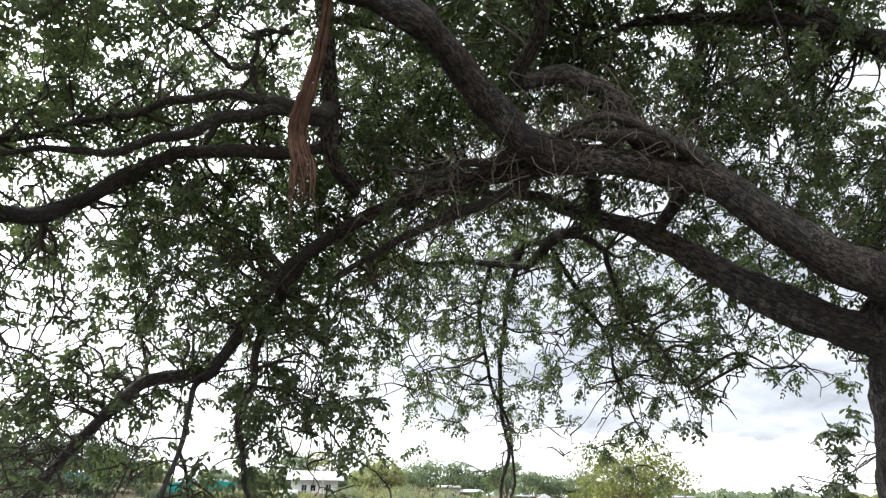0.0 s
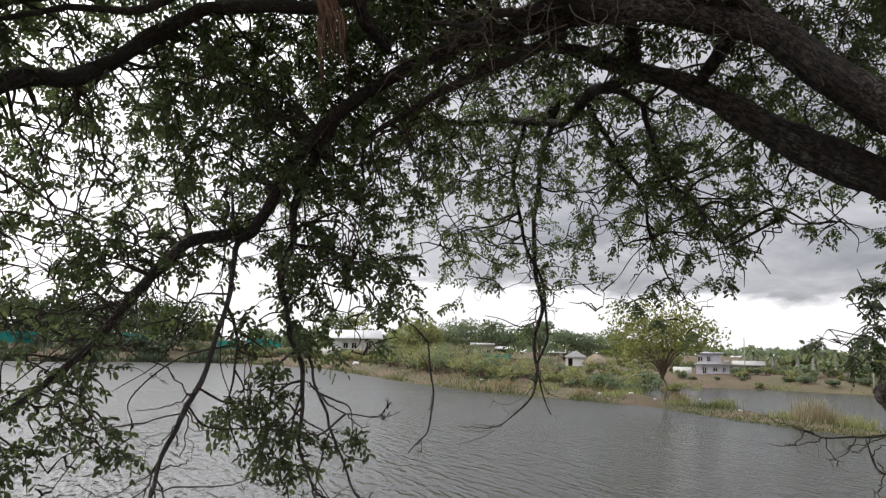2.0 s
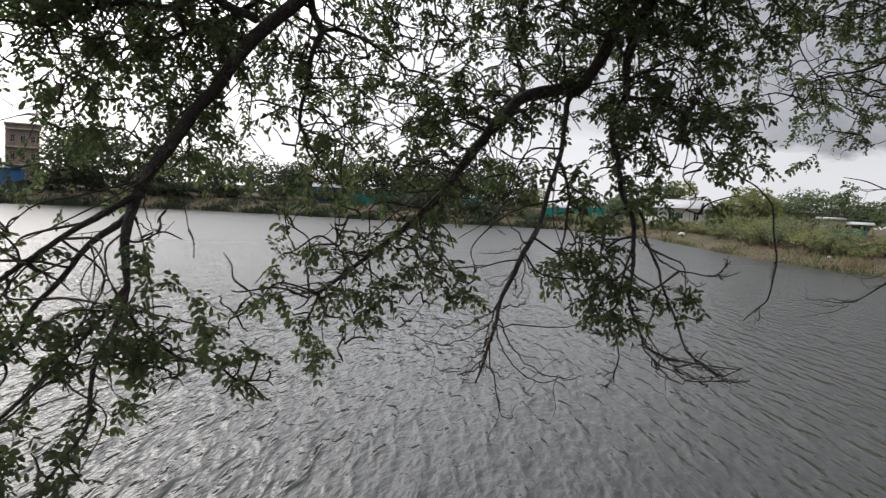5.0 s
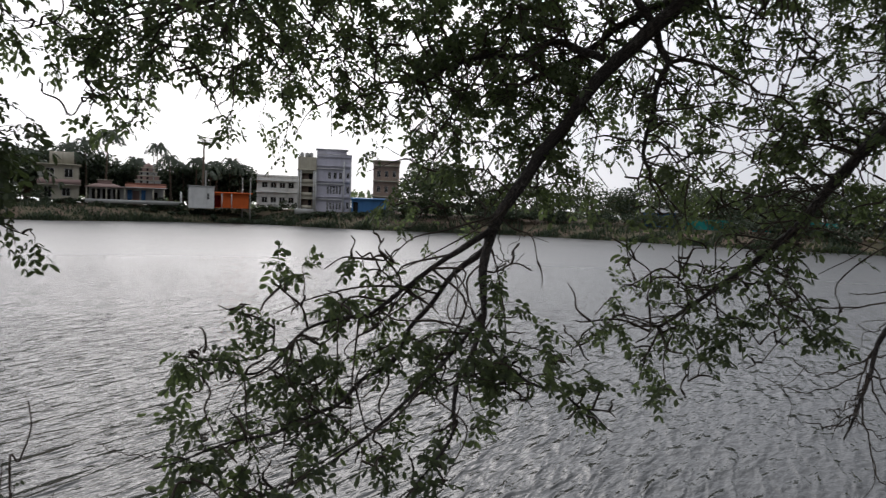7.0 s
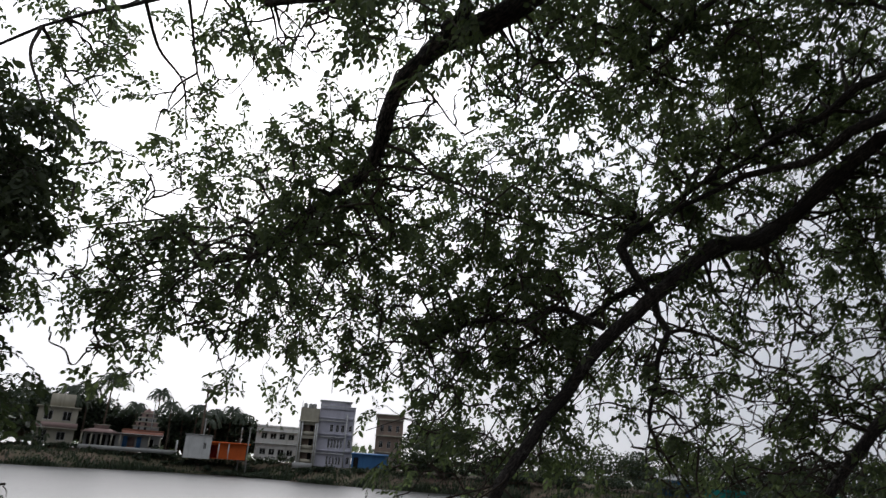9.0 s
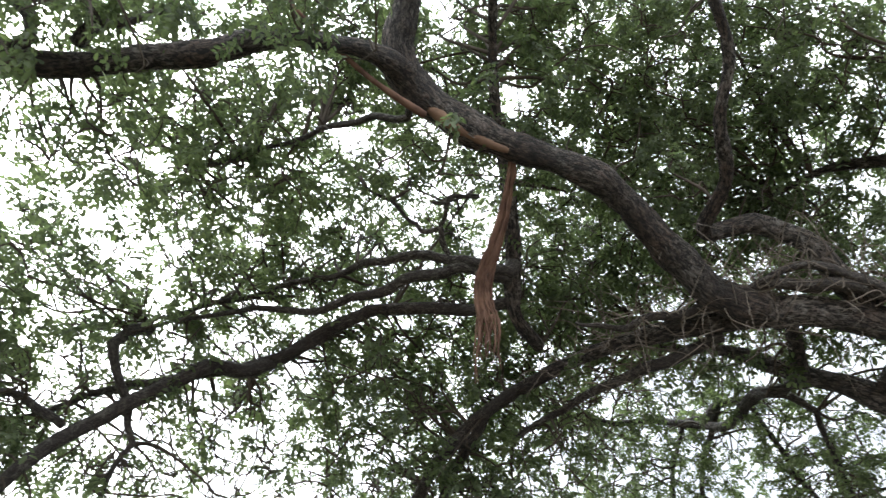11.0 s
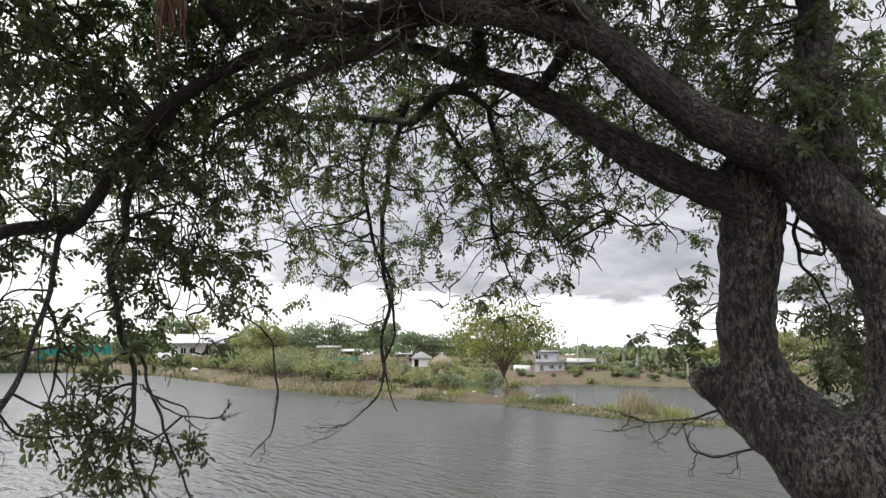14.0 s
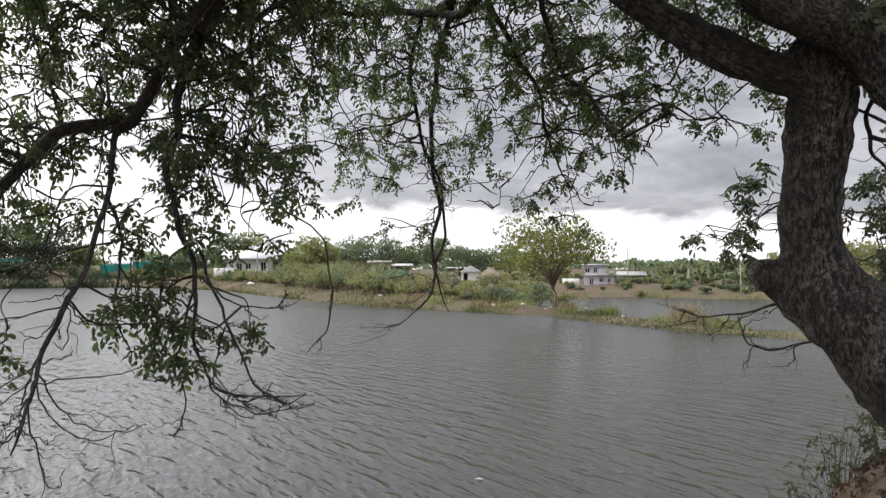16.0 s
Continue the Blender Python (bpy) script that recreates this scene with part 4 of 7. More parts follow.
# the topmost rows are unseen crown, added to block the sky overhead
SPRAYS += [(-3.39,1.91,5.34,0.56,181),(-2.88,2.29,5.57,0.56,242),(-2.29,2.65,5.74,0.56,302),(-1.64,2.97,5.83,0.56,363),(-0.97,3.24,5.84,0.56,393),(-0.32,3.45,5.77,0.56,393),(0.28,3.59,5.65,0.56,393),(-3.99,1.83,4.75,0.56,121),(-3.58,2.23,5.01,0.56,121),(-3.06,2.63,5.24,0.56,151),(-2.45,3.02,5.41,0.56,242),(-1.77,3.36,5.51,0.56,302),(-1.07,3.63,5.52,0.56,393),(-0.4,3.82,5.46,0.56,393),(0.23,3.94,5.34,0.56,393),(-0.88,4.31,5.76,0.68,450),(0.13,4.32,5.81,0.68,450),(1.12,4.22,5.74,0.68,450)]
SPRAYS += [(2.33,4.6,6.18,0.62,450),(3.03,4.36,5.96,0.62,450),(-1.64,3.5,5.18,0.44,162),(-0.82,3.95,4.99,0.49,300),(-0.18,4.13,4.86,0.49,275),(-0.65,4.8,4.21,0.46,223),(-1,4.72,4.64,0.42,128),(-1.18,4.63,3.93,0.39,192),(-0.88,4.89,3.52,0.39,192),(-2.81,3.15,4.59,0.43,132),(-3.13,2.79,4.43,0.28,36),(-1.14,3.73,5.13,0.39,160),(0.23,5.91,4.72,0.56,263),(0.76,5.79,4.83,0.56,263),(-0.49,5.81,4.48,0.54,263),(-0.94,5.62,4.32,0.53,263),(-1.11,5.38,4.69,0.47,176),(-0.59,5.6,4.84,0.48,192)]
SPRAYS += [(1.33,5.79,4.63,0.56,243),(0.52,6.45,3.98,0.39,54),(-0.09,6.52,3.89,0.45,86),(-0.7,5.83,3.92,0.41,122),(-1.34,5.49,3.95,0.45,208),(1,6.14,4.53,0.45,122),(0.32,4.38,5.16,0.47,263),(0.21,4.87,4.87,0.49,243),(-0.25,4.9,4.85,0.44,160),(0.22,5.36,4.48,0.45,160),(-0.55,5.36,4.04,0.44,160),(-2.17,3.45,4.95,0.39,144),(-1.57,3.87,5.14,0.41,144),(-0.23,5.7,3.81,0.45,128),(-3.79,3.5,2.8,0.34,46),(-3.32,3.99,2.71,0.32,34),(-2.96,4.32,2.48,0.31,26),(-3.23,4.18,2.23,0.29,21)]
SPRAYS += [(-4.02,3.23,2.78,0.39,77),(-2.85,4.45,2.15,0.27,26),(-2.84,4.39,1.4,0.23,12),(-1.31,6.62,3.33,0.45,70),(-0.79,6.69,3.36,0.45,70),(-0.25,6.72,3.38,0.45,70),(0.29,6.71,3.39,0.45,76),(0.84,6.65,3.39,0.45,81),(1.37,6.55,3.37,0.45,87),(1.89,6.42,3.34,0.45,76),(2.28,6.28,3.31,0.45,65),(-1.32,6.73,2.89,0.45,70),(-0.8,6.8,2.92,0.45,76),(-0.26,6.84,2.93,0.45,65),(0.3,6.82,2.94,0.45,65),(0.85,6.77,2.93,0.45,70),(1.4,6.67,2.92,0.45,81),(1.92,6.53,2.9,0.45,81)]
SPRAYS += [(2.32,6.38,2.87,0.45,76),(-1.28,7.01,2.52,0.4,36),(-0.73,7.08,2.53,0.4,40),(-0.16,7.11,2.54,0.4,48),(0.42,7.09,2.55,0.4,40),(1,7.02,2.54,0.4,40),(1.46,6.93,2.53,0.4,36),(-1.53,5.33,2.26,0.36,87),(-1.43,5.39,1.96,0.3,52),(-1.79,5.21,2.46,0.37,85),(-2.03,4.97,2.06,0.39,99),(-1.64,5.13,1.79,0.29,40),(2.13,6.31,2.52,0.28,27),(2.3,5.99,2.69,0.24,21),(-0.27,7.35,2.2,0.34,25),(1.95,4.84,3.08,0.21,51),(2.57,5.1,3.1,0.25,91),(1.66,4.77,3.29,0.16,18)]
SPRAYS += [(-1.51,5.1,3.29,0.24,57),(-1.7,5.17,3.07,0.22,42),(-1.27,4.98,3.46,0.22,42),(2.26,4.84,3.41,0.37,122),(-3.44,3.22,4.84,0.43,63),(-3.15,3.92,5.16,0.46,99),(-2.22,3.89,5.08,0.42,104),(-1.67,4.58,5.33,0.46,54),(-1,4.29,4.82,0.4,84),(-0.58,4.37,4.94,0.41,85),(-0.09,4.86,5.23,0.45,94),(-3.55,3.68,4.59,0.44,80),(-3.08,3.87,4.39,0.42,91),(-2.35,4.2,4.46,0.41,73),(-1.85,4.37,4.47,0.35,35),(-1.08,4.94,4.61,0.44,98),(-0.49,5.25,4.9,0.46,103),(-0.2,4.77,4.31,0.41,103)]
SPRAYS += [(-3.5,3.88,3.84,0.42,49),(-3.12,4.56,3.89,0.44,70),(-2.46,4.67,4.01,0.43,70),(-2.03,5.05,4.07,0.44,68),(-1.31,5.23,4.15,0.44,51),(-0.59,5.3,4.2,0.44,100),(-0.06,5.12,4.09,0.42,85),(-4.79,0.96,3.54,0.39,80),(-4.85,1.29,3.55,0.4,89),(-4.32,1.98,3.51,0.38,92),(-4.7,2.65,3.73,0.43,87),(-4.07,3.07,3.67,0.41,86),(-4.01,3.53,3.63,0.42,66),(-3.21,3.68,3.2,0.32,58),(-5.44,0.97,3.16,0.43,61),(-5.11,1.48,3.04,0.41,97),(-5.11,2.2,3.07,0.43,97),(-4.72,2.57,2.94,0.41,80)]
SPRAYS += [(-4.53,3.37,3.08,0.43,55),(-4.24,3.58,3.25,0.43,83),(-3.7,3.81,3.13,0.35,43),(-5.23,0.99,2.5,0.4,59),(-5.34,1.81,2.56,0.42,107),(-5,1.98,2.35,0.4,80),(-4.51,2.53,2.28,0.38,75),(-4.39,3.3,2.62,0.41,77),(-3.99,3.78,2.48,0.35,71),(-3.66,3.86,2.3,0.34,40),(-4.66,2.71,2.99,0.41,54),(-4.27,3.16,2.93,0.41,77),(-4.29,3.55,2.92,0.36,42),(-3.73,3.81,3.02,0.41,77),(-3.54,4.5,2.93,0.3,25),(-2.84,4.39,2.7,0.27,15),(-4.58,2.47,2.53,0.39,43),(-4.46,2.98,2.55,0.4,56)]
SPRAYS += [(-4.14,3.43,2.4,0.34,24),(-3.65,3.85,2.44,0.34,26),(-3.09,4.27,2.28,0.27,17),(-2.87,4.4,2.27,0.27,19),(-4.87,2.87,1.71,0.42,76),(-4.76,3.39,1.88,0.43,64),(-4.24,3.58,1.88,0.41,42),(-3.57,4.06,1.94,0.4,63),(-3.3,4.6,1.84,0.38,55),(-3,4.56,1.81,0.4,50),(-3.16,4.51,5.64,0.54,66),(-2.38,4.48,5.49,0.51,76),(-1.62,4.66,5.95,0.52,57),(-0.96,4.57,5.58,0.49,49),(-0.32,5.15,6,0.54,85),(0.27,4.84,6.04,0.53,62),(1.09,4.96,5.84,0.53,63),(1.92,4.8,5.85,0.54,83)]
SPRAYS += [(2.53,4.7,5.63,0.54,57),(-3.09,4.55,4.76,0.5,88),(-2.58,4.77,4.74,0.5,84),(-1.98,5.37,5.58,0.55,64),(-0.85,5.07,5.27,0.5,71),(-0.48,5.48,5.46,0.53,76),(0.23,5.19,5.21,0.5,66),(1.33,5,4.99,0.49,48),(2.1,5.11,5.33,0.53,76),(2.96,5.12,5.13,0.56,89),(-2.98,4.88,4.2,0.5,86),(-2.49,5.2,4.36,0.43,36),(-1.82,5.45,4.44,0.51,51),(-1.08,5.85,4.51,0.52,93),(-0.46,5.85,4.61,0.52,45),(0.37,6.03,4.78,0.54,50),(1.33,5.48,4.41,0.5,85),(1.94,5.58,4.89,0.54,88)]
SPRAYS += [(2.79,5.24,4.52,0.53,72),(-3.37,5.79,3.29,0.29,11),(-2.79,5.6,3.44,0.37,20),(-2.42,5.98,3.4,0.38,39),(-1.8,5.82,3.49,0.36,29),(-1.36,6.38,3.45,0.41,56),(-0.68,6.29,3.34,0.4,50),(0.12,6.22,3.55,0.4,26),(0.67,6.48,3.56,0.42,26),(0.99,6.16,3.37,0.4,56),(-3.38,5.96,2.96,0.3,15),(-3.02,6.31,2.76,0.4,37),(-2.29,6.26,2.84,0.38,28),(-1.77,6.19,2.93,0.37,36),(-1.06,6.12,2.99,0.39,44),(-0.62,6.78,3.18,0.43,31),(0.2,7.02,3,0.44,44),(0.71,6.88,3.05,0.43,49)]
SPRAYS += [(1.07,6.59,2.99,0.42,52),(-3.67,4.81,4.7,0.46,50),(-3.12,4.81,4.47,0.48,40),(-2.43,4.97,4.53,0.4,36),(-1.8,5.26,4.97,0.48,49),(-1.08,5.95,4.98,0.52,42),(0.03,6,5.1,0.52,66),(0.61,5.87,5.19,0.52,73),(1.39,5.68,5.08,0.51,64),(2.24,5.79,4.67,0.52,62),(-3.79,4.87,3.85,0.42,38),(-3.17,5.3,3.88,0.45,43),(-2.5,5.96,4.17,0.48,46),(-1.93,5.54,4.15,0.47,44),(-1.2,5.8,4.41,0.49,64),(-0.04,6.16,4.08,0.49,34),(0.46,6.19,4.56,0.51,46),(1.43,5.92,4.19,0.49,67)]
SPRAYS += [(2.07,5.72,4.25,0.5,48),(-3.52,5.01,3.26,0.33,21),(-3.4,5.6,3.55,0.35,21),(-2.72,6.01,3.63,0.47,35),(-2.07,6.24,3.76,0.47,32),(-1.27,6.33,3.6,0.5,73),(-0.39,6.61,3.54,0.49,67),(0.6,6.58,3.48,0.51,55),(1.25,5.82,3.55,0.47,61),(1.96,5.6,3.21,0.46,63),(-3.4,2.17,5.34,0.41,61),(-3,2.51,5.36,0.41,127),(-2.56,2.83,5.58,0.41,119),(-2.06,2.97,5.4,0.39,103),(-1.48,3.42,5.79,0.42,86),(-1.1,3.29,5.19,0.37,104),(-0.65,3.54,5.46,0.39,127),(-0.22,3.45,5.13,0.37,71)]
SPRAYS += [(0.1,4.05,5.4,0.41,73),(-3.41,2.3,4.81,0.39,72),(-2.95,2.73,4.66,0.37,97),(-2.4,3.05,5.11,0.39,97),(-2.17,3.26,5.19,0.39,96),(-1.73,3.86,5.35,0.42,88),(-1.19,3.79,4.95,0.38,103),(-0.61,3.86,4.85,0.38,93),(-0.44,4.15,5.21,0.41,93),(0.18,4.45,5.1,0.42,78),(-3.31,2.62,4.41,0.38,83),(-3.39,3.11,4.65,0.41,83),(-3.04,3.55,4.64,0.41,116),(-2.33,3.55,4.77,0.39,119),(-1.64,3.8,4.68,0.38,119),(-1.16,3.93,4.67,0.38,107),(-0.88,4.13,4.62,0.38,127),(-0.51,4.11,4.45,0.37,115)]
SPRAYS += [(0.06,4.67,4.68,0.41,113),(-4.92,1.88,3.48,0.41,60),(-4.79,2.3,3.58,0.42,78),(-4.33,2.92,3.6,0.41,60),(-4.49,3.47,3.85,0.45,59),(-4.09,4.11,3.66,0.39,37),(-3.35,3.9,3.28,0.34,41),(-3.39,4.57,3.72,0.39,31),(-5.27,1.98,3.02,0.43,70),(-4.97,2.58,3.34,0.43,63),(-4.57,2.8,3,0.41,71),(-4.53,3.49,3.07,0.44,51),(-4.1,3.86,3.23,0.43,78),(-3.92,4.37,3.05,0.38,45),(-3.31,4.61,2.98,0.3,13),(-5.07,2.12,2.49,0.41,84),(-5.13,2.52,2.78,0.43,89),(-4.61,2.94,2.66,0.41,91)]
SPRAYS += [(-4.39,3.38,2.5,0.41,77),(-4.01,3.81,2.51,0.35,50),(-3.92,4.69,2.47,0.32,23),(-3.4,4.45,2.64,0.29,14),(-3.52,4.28,4.04,0.39,54),(-3.31,4.9,4.49,0.49,90),(-2.42,4.81,4.26,0.38,41),(-2.03,4.84,4.21,0.37,54),(-1.59,5.34,4.69,0.47,83),(-0.8,5.5,4.64,0.47,79),(-0.28,5.09,4.48,0.43,78),(0.4,5.26,4.58,0.45,98),(1.04,5.77,4.56,0.49,58),(1.79,5.31,4.56,0.47,53),(2.07,5.07,4.29,0.46,92),(0.22,4.24,5.81,0.45,136),(0.65,4.09,5.39,0.42,101),(1.38,4.42,5.67,0.46,90)]
SPRAYS += [(1.62,4.21,5.49,0.45,145),(0.08,4.82,5.41,0.46,101),(0.88,4.96,5.33,0.47,92),(1.27,4.61,5.34,0.46,80),(1.64,4.72,5,0.45,128),(2.08,5.83,3.6,0.46,73),(2.4,5.31,3.51,0.43,125),(2.89,5.23,3.51,0.44,100),(2.11,5.66,3.19,0.44,107),(2.47,5.47,3.11,0.43,74),(3.01,5.23,2.93,0.43,116),(0.86,3.97,5.12,0.38,108),(1.25,3.87,4.72,0.36,74),(1.79,4.08,4.88,0.39,92),(1.1,5.07,5.13,0.4,108),(1.69,4.87,5.12,0.38,90),(2.05,4.9,4.99,0.38,94),(1.1,4.81,4.26,0.39,102)]
SPRAYS += [(1.25,4.33,4.01,0.36,91),(2.02,5.19,4.67,0.41,71),(0.89,5.73,4.36,0.45,66),(1.23,5.04,4.08,0.4,68),(1.82,5.33,4.18,0.44,49),(0.85,5.53,3.92,0.42,49),(1.51,5.78,3.82,0.45,74),(1.65,5.33,3.78,0.42,95),(-2.23,5.06,4.11,0.42,75),(-2.1,5.36,4.35,0.38,35),(-1.24,4.98,4.14,0.4,62),(-2.53,5.22,3.76,0.39,41),(-1.99,5.65,3.89,0.41,58),(-1.23,5.18,3.7,0.4,80),(0.16,5.83,4.69,0.46,85),(0.66,5.59,4.49,0.44,68),(1.23,5.38,4.58,0.44,63),(0.02,5.91,4.14,0.45,73)]
SPRAYS += [(0.65,5.88,4.08,0.45,48),(1.4,5.83,4.32,0.46,87),(-3.81,2.72,4.75,0.39,53),(-3.23,3.19,4.57,0.38,33),(-3.02,3.62,5.16,0.41,28),(-3.76,3.08,4.26,0.39,29),(-3.32,3.44,4.35,0.38,38),(-2.91,3.84,4.43,0.39,37),(-4.13,3.72,3.77,0.41,48),(-3.33,3.66,3.62,0.32,32),(-3.18,4.22,4,0.36,37),(-2.77,4.7,3.45,0.36,36),(-2.21,4.98,3.54,0.37,33),(-2,5.15,3.51,0.37,46),(-3.19,5.11,3.16,0.3,19),(-2.48,4.97,2.86,0.36,42),(-2,5.48,2.97,0.38,41),(-4.69,0.14,2.55,0.31,97)]
SPRAYS += [(-4.68,0.37,2.59,0.29,84),(-4.68,0.57,2.57,0.29,75),(-4.05,3.26,1.99,0.33,119),(-4.13,3.13,2.12,0.29,72),(-3.02,4.28,2.35,0.21,10),(-2.63,4.9,2.55,0.22,8),(-2.53,5.25,2.83,0.31,34),(-2.99,4.47,2.16,0.22,11),(-2.96,5.2,2.06,0.24,14),(-2.5,5.39,2.32,0.31,19),(-2.44,4.79,2.01,0.24,36),(-2.73,5.08,2.22,0.21,19),(0.44,5.47,3.73,0.33,56),(-4.32,3.05,2.3,0.34,87),(-4.05,3.49,1.89,0.29,56),(-3.4,4.13,1.86,0.27,48),(3.14,4.97,3.34,0.33,119),(3.21,5.03,3.05,0.33,119)]
SPRAYS += [(3.21,5.12,2.76,0.33,119),(3.24,5.16,2.47,0.33,119),(3.27,5.18,2.21,0.33,119),(2.72,4.37,4.85,0.32,110),(2.77,4.53,4.59,0.32,110),(2.8,4.68,4.33,0.32,110),(2.08,4.63,5,0.32,110),(2.61,4.93,4.87,0.34,110),(-4.15,3.19,3.35,0.27,90),(-4.35,2.89,3.37,0.27,90),(-4.68,2.66,2.85,0.27,90),(-4.79,2.74,1.98,0.27,90),(-4.57,3.05,2.28,0.27,90),(-4.27,3.16,3.14,0.27,90),(-2.91,3.11,5.02,0.26,81),(-2.6,3.32,5.08,0.26,81),(-2.99,3.28,4.81,0.26,81),(-2.67,3.49,4.87,0.26,81)]
SPRAYS += [(-3.16,2.8,5.05,0.26,81),(-2.27,3.52,5.13,0.26,81),(-1.93,3.69,5.15,0.26,81),(-2,3.87,4.94,0.26,81),(-2.34,3.69,4.92,0.26,81),(-3.06,3.44,4.58,0.26,81),(-3.42,3.36,4.27,0.26,81),(-2.81,3.81,4.4,0.26,81),(-3.18,3.74,4.09,0.26,81),(-3.48,3.5,4.02,0.26,81),(-2.28,4.7,3.46,0.24,61),(-1.93,4.84,3.48,0.24,61),(-1.57,4.97,3.5,0.24,61),(-2.65,4.62,3.15,0.18,24),(-1.61,5.06,3.23,0.24,61),(-1.63,5.13,2.97,0.24,61),(-2.65,3.04,5.27,0.26,81)]
BACK_SPRAYS = [(3.1,7.7,2.07,0.31,35),(3.13,7.71,1.72,0.31,35),(2.65,7.9,1.54,0.27,20),(3.85,7.35,1.6,0.39,55),(2.97,7.77,1.96,0.39,45),(2.79,7.85,1.66,0.31,24),(4.01,7.2,2.43,0.47,40),(4.27,7.08,2.03,0.47,70),(3.94,7.3,1.82,0.39,45),(4.1,7.2,1.37,0.47,129),(4.31,7.07,1.48,0.39,86),(4.22,7.12,1.1,0.39,55),(4.55,6.91,1.59,0.47,109),(4.53,6.91,1.16,0.47,109)]
DARK_SPRAYS = [(-4.18,-0.27,2.89,0.45,321),(-4.2,-0.02,2.91,0.33,127),(-4.31,-0.08,2.52,0.33,127),(-4.31,0.13,2.58,0.21,22),(-4.33,-0.3,2.32,0.21,13),(-4.19,-0.2,1.89,0.41,317),(-4.22,-0.0,1.82,0.27,87),(-4.2,-0.21,1.58,0.29,112),(-4.22,-0.02,1.62,0.31,113),(-4.23,0.16,1.45,0.2,22),(-4.25,-0.81,2.15,0.49,255),(-4.33,-0.66,1.63,0.53,336),(-4.09,-0.71,2.91,0.53,299)]


def build_great_tree():
    foot = np.array(BOUGHS["trunk"][0][:3])
    tree = thing("rain_tree", tuple(foot), "huge spreading rain tree with dark fissured bark leaning over the lake", "tree")
    core = Shape()
    skeleton, heavy = [], ("trunk", "left_stem", "right_stem", "lower_limb", "fork_limb", "overhead_limb", "upright_stem", "up_limb", "drop_limb", "upper_branch", "upper_branch_b", "cross_stub", "cross_brace", "upper_left_limb", "upper_left_fork")
    for name, rows in BOUGHS.items():
        big = name in heavy
        c = glide(rows, 9 if big else 6)
        c[:, 3] = np.maximum(c[:, 3], 0.003)
        if not big:      # thin limbs wander a little
            k = np.arange(len(c))
            amp = np.minimum(c[:, 3] * 1.2, 0.012)
            ph = rng.uniform(0, 6, 3)
            for ax in range(3):
                c[1:-1, ax] += (amp * np.sin(k * 0.9 + ph[ax]) * rng.uniform(0.4, 1.2, len(k)))[1:-1]
        if skeleton and not big:      # a branch that starts in the air is led back to the limb it grows from
            bones = np.vstack(skeleton)
            gap = np.linalg.norm(bones - c[0, :3], axis=1)
            if gap.min() > 0.12:
                root = bones[np.argmin(gap + 0.8 * np.maximum(c[0, 2] - bones[:, 2] + 0.1, 0))]
                mid = (root + c[0, :3]) / 2 + np.array([0, 0, 0.12 * gap.min()])
                c = np.vstack([glide([(*root, c[0, 3] * 1.5), (*mid, c[0, 3] * 1.25), tuple(c[0])], 6)[:-1], c])
        sides = 22 if c[0, 3] > 0.2 else 14 if c[0, 3] > 0.06 else 8
        s = Shape().tube(c[:, :3] - foot, c[:, 3], sides, 0.11 if name == "trunk" else 0.28 if big else 0.12, 4.2 if big else 9.0)
        kind = "trunk" if name == "trunk" else "stem" if "stem" in name else "limb" if c[0, 3] > 0.05 else "branch"
        if name in ("trunk", "left_stem", "right_stem"):
            low = c if name != "right_stem" else c[:70]
            core.tube(low[:, :3] - foot, low[:, 3], sides, 0.11 if name == "trunk" else 0.16, 3.2)
            if name == "right_stem":
                put("limb", Shape().tube(c[62:, :3] - foot, c[62:, 3], sides, 0.2, 3.2).mesh("limb", True), BARK, tree)
        else:
            put(kind, s.mesh(kind, True), BARK if big else BARK_THIN, tree)
        skeleton.append(c[:, :3])
    # the broken knob on the leaning stem
    kn = glide([(2.06, 4.88, 1.14, 0.14), (1.92, 4.9, 1.26, 0.112), (1.82, 4.92, 1.33, 0.095), (1.75, 4.92, 1.35, 0.065)], 5)
    core.tube(kn[:, :3] - foot, kn[:, 3], 14, 0.3, 6.0)
    for a, b, r in [((2.45, 4.4, 0.55), (2.95, 3.9, -0.2), 0.16), ((2.5, 4.3, 0.5), (2.25, 4.5, -0.25), 0.13), ((2.6, 4.2, 0.5), (2.7, 4.75, -0.25), 0.13)]:      # root flares
        q = glide([a, tuple(0.6 * u + 0.4 * w for u, w in zip(a, b)), b], 6)
        core.tube(q - foot, np.linspace(r, r * 0.75, len(q)), 12, 0.2, 4.0)
    bole = put("trunk", core.mesh("trunk", True), TRUNK_BARK, tree, "forked trunk with fissured bark, pale lichen and a broken stub")
    fuse = bole.modifiers.new("fuse", "REMESH")
    fuse.mode, fuse.voxel_size, fuse.use_smooth_shade = "VOXEL", 0.022, True
    ease = bole.modifiers.new("ease", "SMOOTH")
    ease.factor, ease.iterations = 0.5, 5
    tex = bpy.data.textures.new("bark_lumps", "CLOUDS")
    tex.noise_scale, tex.noise_depth = 0.11, 3
    lump = bole.modifiers.new("lump", "DISPLACE")
    lump.texture, lump.strength, lump.mid_level = tex, 0.05, 0.5
    skeleton = np.vstack(skeleton)
    return tree, foot, skeleton


def wander(a, b, lift, jitter, per=4):
    """A twig's line from a to b, bowed and a little crooked."""
    d = np.linalg.norm(b - a)
    m1 = a * 0.68 + b * 0.32 + rng.normal(size=3) * jitter * d + np.array([0, 0, lift * d])
    m2 = a * 0.33 + b * 0.67 + rng.normal(size=3) * jitter * d + np.array([0, 0, lift * d])
    return glide([a, m1, m2, b], per)


